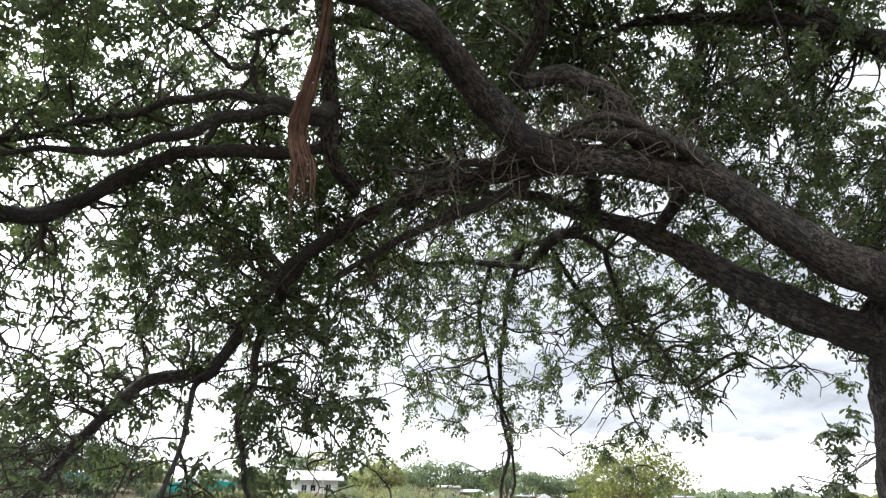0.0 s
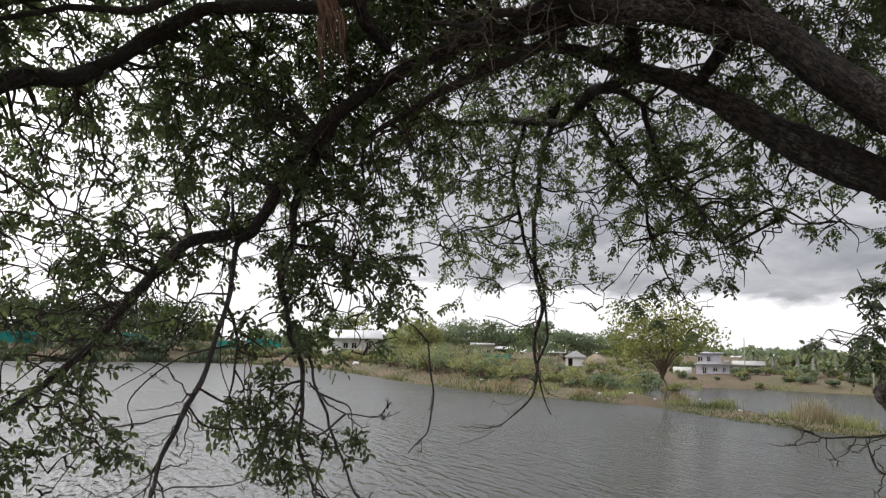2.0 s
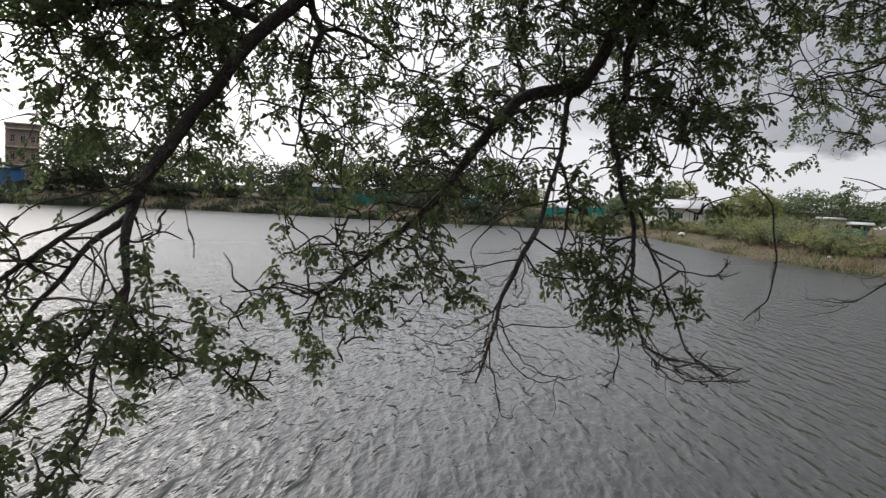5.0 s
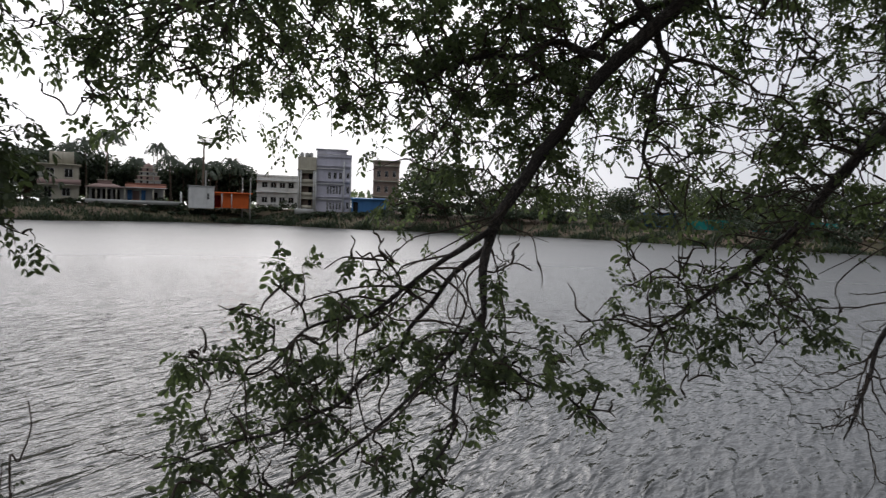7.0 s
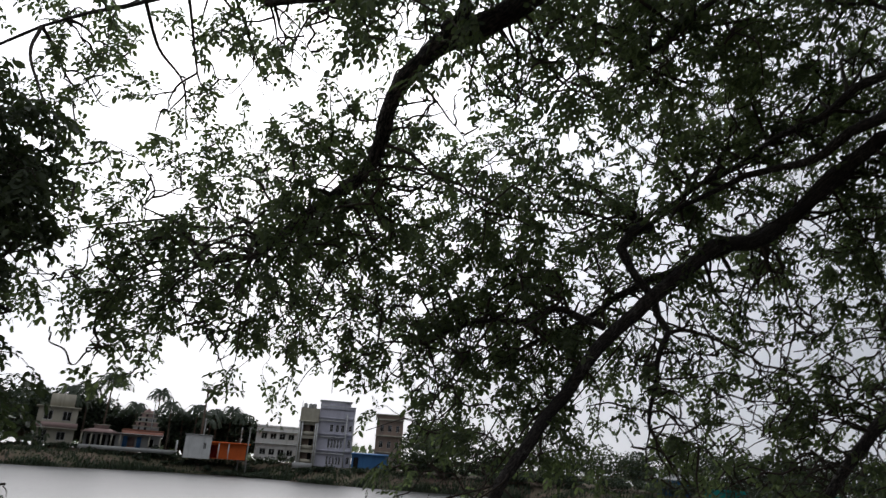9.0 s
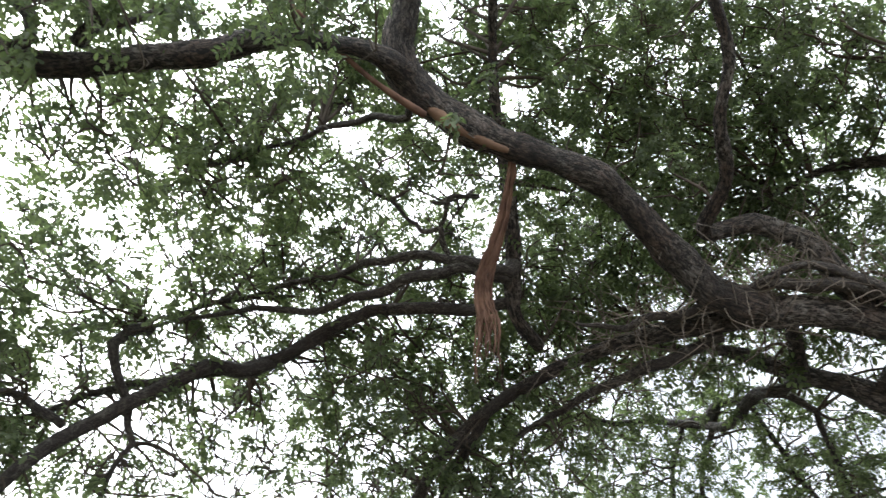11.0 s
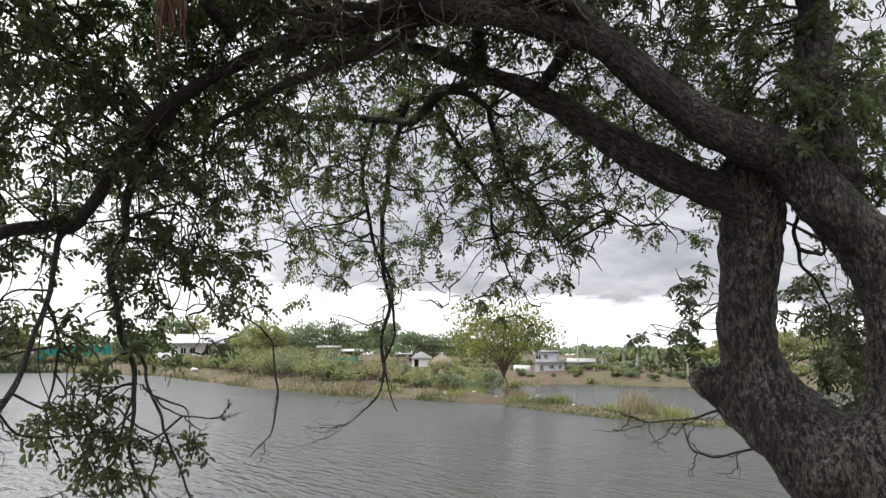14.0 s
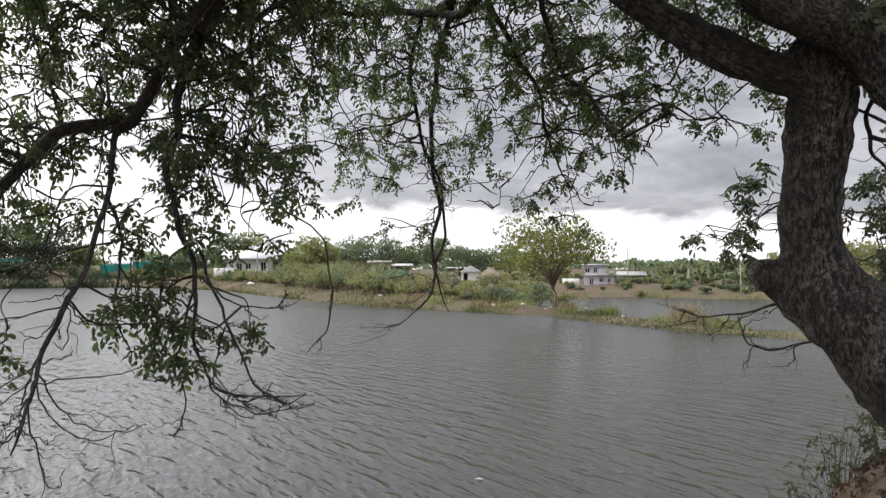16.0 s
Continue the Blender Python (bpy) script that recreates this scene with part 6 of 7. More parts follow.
def shrub(name, at, height, width, leaf, label, n=260, size=0.22, group="", category="bush"):
    t = thing(name, at, label, category, group)
    w = Shape()
    for i in range(7):
        a = rng.uniform(0, 6.28)
        q = glide([(0.05 * math.cos(a), 0.05 * math.sin(a), -0.15), (width * 0.2 * math.cos(a), width * 0.2 * math.sin(a), height * 0.45), (width * 0.36 * math.cos(a), width * 0.36 * math.sin(a), height * 0.8)], 3)
        w.tube(q, np.linspace(0.03, 0.008, len(q)), 4)
    put("stem", w.mesh("stem"), TIMBER, t)
    lob = [(rng.normal() * width * 0.2, rng.normal() * width * 0.2, height * rng.uniform(0.35, 0.65), min(width, height) * rng.uniform(0.28, 0.4)) for _ in range(5)]
    P = crown_points(n, lob)
    P[:, 2] = np.maximum(P[:, 2], 0.08)
    V, Q = tufts(P, size)
    put("foliage", mesh_np("foliage", V, Q), leaf, t)
    return t


def grass_clump(at, height, width, leaf):
    """A tussock: many thin blades that fan out of one foot."""
    t = thing("grass_clump", at, "dense tussock of tall dry grass on the spit", "grass", "tussocks on the spit")
    n = 240
    height = height * 0.6
    foot = rng.normal(size=(n, 2)) * width * 0.22
    out = rng.uniform(0.1, 0.7, n)
    V, Q = blades(np.concatenate([foot, np.zeros((n, 1))], 1), out, height * rng.uniform(0.45, 1.05, n), np.full(n, 0.035))
    put("blade_growth", mesh_np("blade_growth", V, Q), leaf, t, kind="stuff")


def coconut_palm(at, height, lean, label="tall coconut palm with a ragged head of arching fronds", fronds=17, reach=3.2, leaf=None):
    t = thing("coconut_palm", at, label, "palm tree", "palms along the shore")
    top = np.array([lean, lean * 0.3, height])
    c = glide([(0, 0, -0.3), (lean * 0.2, 0, height * 0.4), (lean * 0.65, lean * 0.15, height * 0.75), top], 6)
    put("trunk", Shape().tube(c, np.linspace(0.2, 0.11, len(c)), 8, 0.06, 6.0).mesh("trunk", True), CONCRETE_POST if height < 3 else TIMBER, t)
    sh = Shape()
    for i in range(fronds):
        a, lift = i * 2.399, rng.uniform(-0.35, 1.1)
        d = np.array([math.cos(a), math.sin(a), 0])
        L = reach * rng.uniform(0.8, 1.1)
        p = glide([top, top + d * L * 0.4 + np.array([0, 0, L * 0.34 * lift]), top + d * L * 0.8 + np.array([0, 0, L * (0.2 * lift - 0.22)]), top + d * L + np.array([0, 0, L * (0.05 * lift - 0.55)])], 5)
        sh.tube(p, np.linspace(0.035, 0.01, len(p)), 3, cap=False)
        side = np.array([-d[1], d[0], 0])
        for k in range(2, len(p)):
            for sg in (-1, 1):
                w = L * 0.16 * (1 - 0.5 * abs(k / len(p) - 0.45))
                tip = p[k] + side * sg * w * 0.75 + d * w * 0.4 + np.array([0, 0, -w * rng.uniform(0.35, 0.8)])
                nx = p[k - 1]
                sh.add([nx, p[k], tip + (p[k] - nx) * 0.6, tip], [(0, 1, 2, 3)])
    put("fronds", sh.mesh("fronds"), leaf or PALM_LEAF, t, kind="stuff")
    return t


def fan_palm(at, height):
    t = thing("palmyra_palm", at, "slender palmyra palm with a round tuft of fan leaves", "palm tree", "palms along the shore")
    c = glide([(0, 0, -0.3), (0.1, 0, height * 0.5), (0, 0.1, height)], 6)
    put("trunk", Shape().tube(c, np.linspace(0.25, 0.16, len(c)), 8, 0.05, 5.0).mesh("trunk", True), TIMBER, t)
    sh = Shape()
    for i in range(26):
        d = unit(rng.normal(size=3) + np.array([0, 0, 0.25]))
        s = unit(np.cross(d, (0.2, 0.1, 1)))
        o = np.array([0, 0.1, height])
        stalk = o + d * 0.8
        sh.tube([o, stalk], [0.03, 0.02], 3, cap=False)
        n = np.cross(s, d)
        for k in range(-4, 5, 2):
            f, g = k * 0.24, (k + 2) * 0.24
            a1, b1 = d * math.cos(f) + s * math.sin(f), d * math.cos(g) + s * math.sin(g)
            sh.add([stalk, stalk + a1 * 0.75, stalk + (a1 + b1) * 0.52 + n * 0.12, stalk + b1 * 0.75], [(0, 1, 2, 3)])
    put("fronds", sh.mesh("fronds"), PALM_LEAF, t, kind="stuff")


def banana_plant(at, height):
    t = thing("banana_plant", at, "broad-leaved banana plant with torn drooping leaves", "plant", "banana plants by the inlet")
    put("stem", Shape().tube([(0, 0, -0.2), (0.02, 0, height * 0.5)], [0.12, 0.08], 7).mesh("stem", True), PALM_LEAF, t)
    for i in range(8):
        a = i * 2.4 + rng.uniform(-0.3, 0.3)
        d, L = np.array([math.cos(a), math.sin(a), 0]), height * rng.uniform(0.5, 0.75)
        s = np.array([-d[1], d[0], 0])
        lift = rng.uniform(0.5, 1.3)
        p = glide([(0, 0, height * 0.45), d * L * 0.35 + np.array([0, 0, height * 0.45 + L * 0.45 * lift]), d * L * 0.75 + np.array([0, 0, height * 0.45 + L * 0.45 * lift]), d * L + np.array([0, 0, height * 0.45 + L * (0.45 * lift - 0.3)])], 3)
        w = np.sin(np.linspace(0.25, 3.0, len(p))) * 0.2
        V = np.stack([p - s * w[:, None] + np.array([0, 0, -0.06]), p, p + s * w[:, None] + np.array([0, 0, -0.06])], 1).reshape(-1, 3)
        k = np.arange(len(p) - 1) * 3
        Q = np.concatenate([np.stack([k, k + 1, k + 4, k + 3], 1), np.stack([k + 1, k + 2, k + 5, k + 4], 1)])
        put("leaf", mesh_np("leaf", V, Q), PALM_LEAF, t)


# the lone tree on the spit
spit_at = (5.9, 43.4)
broad_tree("spit_tree", (*spit_at, float(land_height([spit_at])[0])), 6.2, 7.0, LEAF_SPIT, "lone yellow-green tree with a thin crown on the grassy spit", 4000, 0.23, 0.27, 26, girth=0.55)

# tall trees behind the houses on the west shore, then the wooded belt that runs to the north
for yaw, dist, h, w in [(92.5, 158, 11, 12), (89.5, 162, 11.5, 9), (87.6, 165, 12.5, 9), (90.6, 164, 11, 9), (88.5, 165, 11, 8), (86.6, 166, 11, 8), (85.2, 166, 9.5, 8), (84.0, 165, 8.6, 7), (82.8, 166, 9, 7), (81.2, 164, 8.4, 7), (80.0, 163, 9, 7), (78.7, 162, 9, 7), (77.6, 163, 8.6, 6), (76.7, 162, 9, 6), (75.6, 160, 9.5, 6), (96, 156, 10, 12), (100, 150, 10, 14), (104, 150, 11, 12)]:
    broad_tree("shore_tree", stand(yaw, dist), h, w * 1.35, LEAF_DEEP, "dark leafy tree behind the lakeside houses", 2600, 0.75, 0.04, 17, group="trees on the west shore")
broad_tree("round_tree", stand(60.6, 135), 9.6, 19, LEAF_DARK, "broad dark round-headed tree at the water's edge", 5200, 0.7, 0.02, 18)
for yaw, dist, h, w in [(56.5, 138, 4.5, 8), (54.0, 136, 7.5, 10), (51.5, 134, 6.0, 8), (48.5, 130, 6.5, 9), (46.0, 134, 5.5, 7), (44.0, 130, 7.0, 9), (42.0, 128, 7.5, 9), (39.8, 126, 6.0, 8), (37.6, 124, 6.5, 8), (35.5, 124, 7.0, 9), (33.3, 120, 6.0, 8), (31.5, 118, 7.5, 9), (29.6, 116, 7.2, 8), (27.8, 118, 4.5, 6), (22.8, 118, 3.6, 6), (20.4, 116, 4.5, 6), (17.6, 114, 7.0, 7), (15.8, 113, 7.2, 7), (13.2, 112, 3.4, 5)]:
    broad_tree("belt_tree", stand(yaw, dist), h * (1.15 if yaw > 28 else 1.0), w * (1.25 if yaw > 28 else 1.0), (LEAF_DEEP if int(yaw) % 3 else LEAF_DARK) if yaw > 28 else LEAF_HAZE if int(yaw) % 3 else LEAF_HAZE_B, "green shore tree in a wooded belt", 2000, 0.5, 0.04, 14, group="trees on the north shore")
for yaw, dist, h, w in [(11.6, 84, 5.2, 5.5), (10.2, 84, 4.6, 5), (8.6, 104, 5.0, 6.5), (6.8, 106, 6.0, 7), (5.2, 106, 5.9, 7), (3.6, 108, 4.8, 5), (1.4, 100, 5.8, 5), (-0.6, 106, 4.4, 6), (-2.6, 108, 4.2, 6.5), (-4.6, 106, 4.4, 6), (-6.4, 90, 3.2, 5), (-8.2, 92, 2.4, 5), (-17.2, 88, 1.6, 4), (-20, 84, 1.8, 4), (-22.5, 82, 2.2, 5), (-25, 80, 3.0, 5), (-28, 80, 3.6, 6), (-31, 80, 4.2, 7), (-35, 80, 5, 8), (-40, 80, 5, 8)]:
    broad_tree("belt_tree", stand(yaw, dist), h, w, LEAF_HAZE_B if 9 < yaw < 12 or yaw < -5 else LEAF_HAZE, "green tree among the houses across the water", 1900, 0.38, 0.05, 13, group="trees on the north shore")
coconut_palm(stand(85.6, 156), 13.6, 0.8, reach=3.4, fronds=24, leaf=LEAF_DEEP)
coconut_palm(stand(86.9, 158), 11.6, -0.6, reach=3.2, fronds=24, leaf=LEAF_DEEP)
coconut_palm(stand(82.2, 168), 12.6, 0.3, reach=3.0, fronds=22, leaf=LEAF_DEEP)
for yaw, dist, h in [(88.0, 160, 11.0), (87.6, 157, 9.0), (83.6, 160, 8.6), (82.6, 158, 7.6), (81.2, 158, 9.4), (80.3, 160, 8.4), (79.4, 158, 9.4), (78.4, 157, 7.6), (77.9, 158, 9.0), (77.0, 159, 9.6), (76.2, 158, 8.6)]:
    coconut_palm(stand(yaw, dist), h, rng.uniform(-0.7, 0.7), "coconut palm behind the lakeside houses", 24, 2.8, LEAF_DEEP)
fan_palm(stand(78.9, 152), 14.0)
# palms by the inlet are sized to reach the treeline in the camera's view
coconut_palm(stand(-14.2, 80), 1.6, 0.1, "coconut palm scaled down to fit the view beside a low house", 13, 1.4)
for yaw, dist, h in [(-15.6, 78, 1.5), (-17.2, 78, 1.7), (-18.2, 76, 1.9), (-19.6, 75, 1.8), (-20.8, 75, 2.0)]:
    coconut_palm(stand(yaw, dist), h, 0.1, "palm scaled down to fit the view, in a row behind the inlet", 14, 1.15)
for yaw, dist, h in [(-17.6, 72, 1.4), (-19.1, 71, 1.6), (-20.6, 70, 1.5), (-21.6, 69, 1.7), (-22.4, 68, 1.6), (-23.4, 68, 1.5), (-24.5, 67, 1.7)]:
    banana_plant(stand(yaw, dist), h)

# scrub on the banks
for yaw, dist, h, w in [(72.2, 150, 2.6, 5), (73.6, 151, 2.2, 5), (74.6, 150, 3.2, 5), (71.2, 148, 1.8, 4), (75.2, 148, 2.4, 4), (80.6, 148, 2.2, 5), (81.6, 149, 2.6, 4), (90.5, 148, 3.0, 6), (92.5, 147, 3.5, 7), (63.0, 144, 3.0, 6)]:
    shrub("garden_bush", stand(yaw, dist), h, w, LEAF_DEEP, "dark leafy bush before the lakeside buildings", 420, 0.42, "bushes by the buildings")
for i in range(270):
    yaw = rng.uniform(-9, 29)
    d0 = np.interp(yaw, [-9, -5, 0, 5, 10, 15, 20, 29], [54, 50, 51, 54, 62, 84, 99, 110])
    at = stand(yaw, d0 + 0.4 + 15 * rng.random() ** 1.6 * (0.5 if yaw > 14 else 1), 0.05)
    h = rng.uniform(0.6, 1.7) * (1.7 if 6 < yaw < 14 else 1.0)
    mat = (LEAF_HAZE_B, LEAF_HAZE, REED)[rng.choice(3, p=[0.6, 0.32, 0.08])]
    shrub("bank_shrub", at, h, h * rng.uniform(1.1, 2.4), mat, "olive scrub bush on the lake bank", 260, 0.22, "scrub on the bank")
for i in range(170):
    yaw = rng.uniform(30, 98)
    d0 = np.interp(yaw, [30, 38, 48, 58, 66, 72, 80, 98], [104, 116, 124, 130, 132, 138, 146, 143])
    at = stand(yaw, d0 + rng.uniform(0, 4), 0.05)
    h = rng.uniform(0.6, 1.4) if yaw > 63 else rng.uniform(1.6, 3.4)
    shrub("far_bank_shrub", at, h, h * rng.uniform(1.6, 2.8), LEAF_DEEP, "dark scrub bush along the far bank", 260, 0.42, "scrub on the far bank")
for i in range(230):
    yaw = rng.uniform(-33, -13) if i % 3 else rng.uniform(-13, -2)
    at = stand(yaw, rng.uniform(64.5 if yaw < -13 else 65.5, 84 if yaw < -13 else 100), 0.05)
    h = rng.uniform(0.4, 0.95) if yaw < -13 else rng.uniform(0.3, 0.75)
    shrub("inlet_shrub", at, h, h * rng.uniform(1.3, 2.4), LEAF_HAZE_B if rng.random() < 0.5 else LEAF_HAZE, "green scrub bush behind the inlet", 260, 0.26, "scrub by the inlet")
for x, y, h, w, leaf in [(9.2, 43.6, 1.1, 1.9, LEAF_HAZE_B), (11.1, 35.0, 1.9, 2.2, REED), (12.2, 33.2, 1.0, 1.6, LEAF_HAZE_B), (7.2, 46.5, 1.1, 2.0, REED), (4.6, 49, 1.2, 2.2, LEAF_HAZE_B), (15.4, 30.6, 0.7, 1.5, GRASS), (2.8, 50.5, 1.2, 2.5, REED), (11.7, 34.4, 1.2, 1.8, REED), (10.4, 36.4, 0.8, 1.6, LEAF_HAZE_B), (8.0, 40.8, 0.7, 1.8, GRASS), (3.4, 46.2, 0.7, 2.0, LEAF_HAZE_B), (1.8, 47.4, 0.9, 2.0, REED), (-1.0, 49.6, 1.0, 2.4, LEAF_HAZE_B), (-3.6, 51.4, 1.1, 2.4, REED), (6.6, 42.2, 0.6, 1.5, LEAF_HAZE_B)]:
    grass_clump((x, y, float(land_height([(x, y)])[0]) - 0.05), h, w, leaf)


def bank_growth(name, material, n, a0, a1, spread, hmin, hmax, width, label):
    """Blades over a stretch of the shoreline, node a0 to a1 of its outline."""
    seg = LAKE[a0:a1 + 1]
    ln = np.linalg.norm(np.diff(seg, axis=0), axis=1)
    pick = rng.choice(len(ln), n, p=ln / ln.sum())
    f = rng.uniform(0, 1, (n, 1))
    p = seg[pick] * (1 - f) + seg[pick + 1] * f
    d = np.diff(seg, axis=0)[pick]
    out = unit(np.stack([d[:, 1], -d[:, 0]], 1))
    p = p + out * rng.uniform(-0.25, 1.0, (n, 1)) ** 2 * spread + rng.normal(size=(n, 2)) * 0.2
    patch = np.sin(p[:, 0] * 0.8 + 1.3 * np.sin(p[:, 1] * 0.35)) * 0.5 + 0.5
    keep = (shore_distance(p) > -0.3) & (rng.random(n) < 0.35 + 0.65 * patch)
    p, patch = p[keep], patch[keep]
    base = np.concatenate([p, land_height(p)[:, None] - 0.05], 1)
    h = rng.uniform(hmin, hmax, len(p)) * (0.55 + 0.6 * patch)
    V, Q = blades(base, rng.uniform(0.05, 0.5, len(p)), h, np.full(len(p), width))
    tagged(put(name, mesh_np(name, V, Q), material, kind="stuff"), label, "grass")


N0 = len(NEAR_EDGE)
S0 = N0 + len(INLET)
F0 = S0 + len(SPIT)
bank_growth("reeds", REED, 1700, S0 + 7, F0 + 1, 9.0, 0.15, 0.6, 0.07, "tan reeds along the far bank")
bank_growth("bank_grass", GRASS, 8000, S0 + 6, F0 + 1, 5.0, 0.08, 0.32, 0.06, "green grass at the water's edge")
bank_growth("spit_grass", GRASS, 11000, S0 - 1, S0 + 7, 1.8, 0.05, 0.16, 0.04, "short green grass on the spit")
bank_growth("inlet_grass", LEAF_HAZE_B, 4000, N0 + 2, N0 + 8, 1.6, 0.08, 0.28, 0.05, "olive grass round the inlet")
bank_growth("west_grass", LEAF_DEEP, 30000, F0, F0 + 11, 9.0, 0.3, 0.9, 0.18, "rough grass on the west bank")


def far_woods():
    n = 34000
    yaw = rng.uniform(-180, 180, n)
    d = rng.uniform(190, 260, n)
    a = np.radians(yaw)
    prof = 3.2 + 1.4 * np.sin(yaw * 0.21) + 1.2 * np.sin(yaw * 0.57 + 1) + 0.9 * np.sin(yaw * 1.7) + np.where((yaw > 30) | (yaw < -60), 2.0, 0.0)
    low = 0.2 + 1.3 * np.abs(np.sin(yaw * 1.9)) * np.abs(np.sin(yaw * 0.83 + 1)) + 0.7 * np.abs(np.sin(yaw * 6.1))
    z = rng.uniform(0, 1, n) ** 0.7 * np.where((yaw < -5) & (yaw > -40), low, np.maximum(prof, 1.5)) + np.clip((yaw - 60) / 30, 0, 1) * 3
    z = np.where(rng.random(n) < 0.35, rng.uniform(-4, 1.5, n), z)
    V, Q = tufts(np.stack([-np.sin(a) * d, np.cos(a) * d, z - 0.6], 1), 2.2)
    tagged(put("far_woods", mesh_np("far_woods", V, Q), LEAF_HAZE, kind="stuff"), "distant line of woods on the horizon", "woods")


far_woods()


# ---------------------------------------------------------------- far shore: houses
def facade(w, d, h, holes, reveal=0.2, base=0.0):
    """Walls of a block, front at y = 0, with holes (x0, z0, x1, z1) cut through the front."""
    s = Shape()
    xs = sorted({-w / 2, w / 2, *[c for o in holes for c in (o[0], o[2])]})
    zs = sorted({base, h, *[c for o in holes for c in (o[1], o[3])]})
    for x0, x1 in zip(xs, xs[1:]):
        for z0, z1 in zip(zs, zs[1:]):
            cx, cz = (x0 + x1) / 2, (z0 + z1) / 2
            if not any(o[0] < cx < o[2] and o[1] < cz < o[3] for o in holes):
                s.add([(x0, 0, z0), (x1, 0, z0), (x1, 0, z1), (x0, 0, z1)], [(0, 1, 2, 3)])
    for x0, z0, x1, z1 in holes:
        s.add([(x0, 0, z0), (x1, 0, z0), (x1, 0, z1), (x0, 0, z1), (x0, reveal, z0), (x1, reveal, z0), (x1, reveal, z1), (x0, reveal, z1)], [(0, 4, 5, 1), (1, 5, 6, 2), (2, 6, 7, 3), (3, 7, 4, 0)])
    s.add([(-w / 2, 0, base), (w / 2, 0, base), (w / 2, d, base), (-w / 2, d, base), (-w / 2, 0, h), (w / 2, 0, h), (w / 2, d, h), (-w / 2, d, h)], [(1, 2, 6, 5), (2, 3, 7, 6), (3, 0, 4, 7), (4, 5, 6, 7)])
    return s


def add_windows(parent, holes, reveal=0.2, frame_mat=None, y=0.0, name="window", glass=None):
    for x0, z0, x1, z1 in holes:
        f, t = Shape(), 0.07
        yy = y + reveal - 0.08
        for a in ((x0, z0, x1, z0 + t), (x0, z1 - t, x1, z1), (x0, z0 + t, x0 + t, z1 - t), (x1 - t, z0 + t, x1, z1 - t), ((x0 + x1) / 2 - t / 2, z0 + t, (x0 + x1) / 2 + t / 2, z1 - t)):
            f.box(a[0], yy, a[1], a[2], yy + 0.05, a[3])
        w = put(name, f.mesh(name), frame_mat or WHITEWASH, parent)
        put("pane", Shape().box(x0, y + reveal - 0.02, z0, x1, y + reveal + 0.02, z1).mesh("pane"), glass or PANE, w)


def slab(parent, name, mat, *dims, label="", slope=0.0):
    return put(name, Shape().box(*dims, slope=slope).mesh(name), mat, parent, label)


def house(name, yaw, dist, base, label, category="house"):
    p = polar(yaw, dist)
    return thing(name, (float(p[0]), float(p[1]), base), label, category, turn=radians(yaw * 0.984))


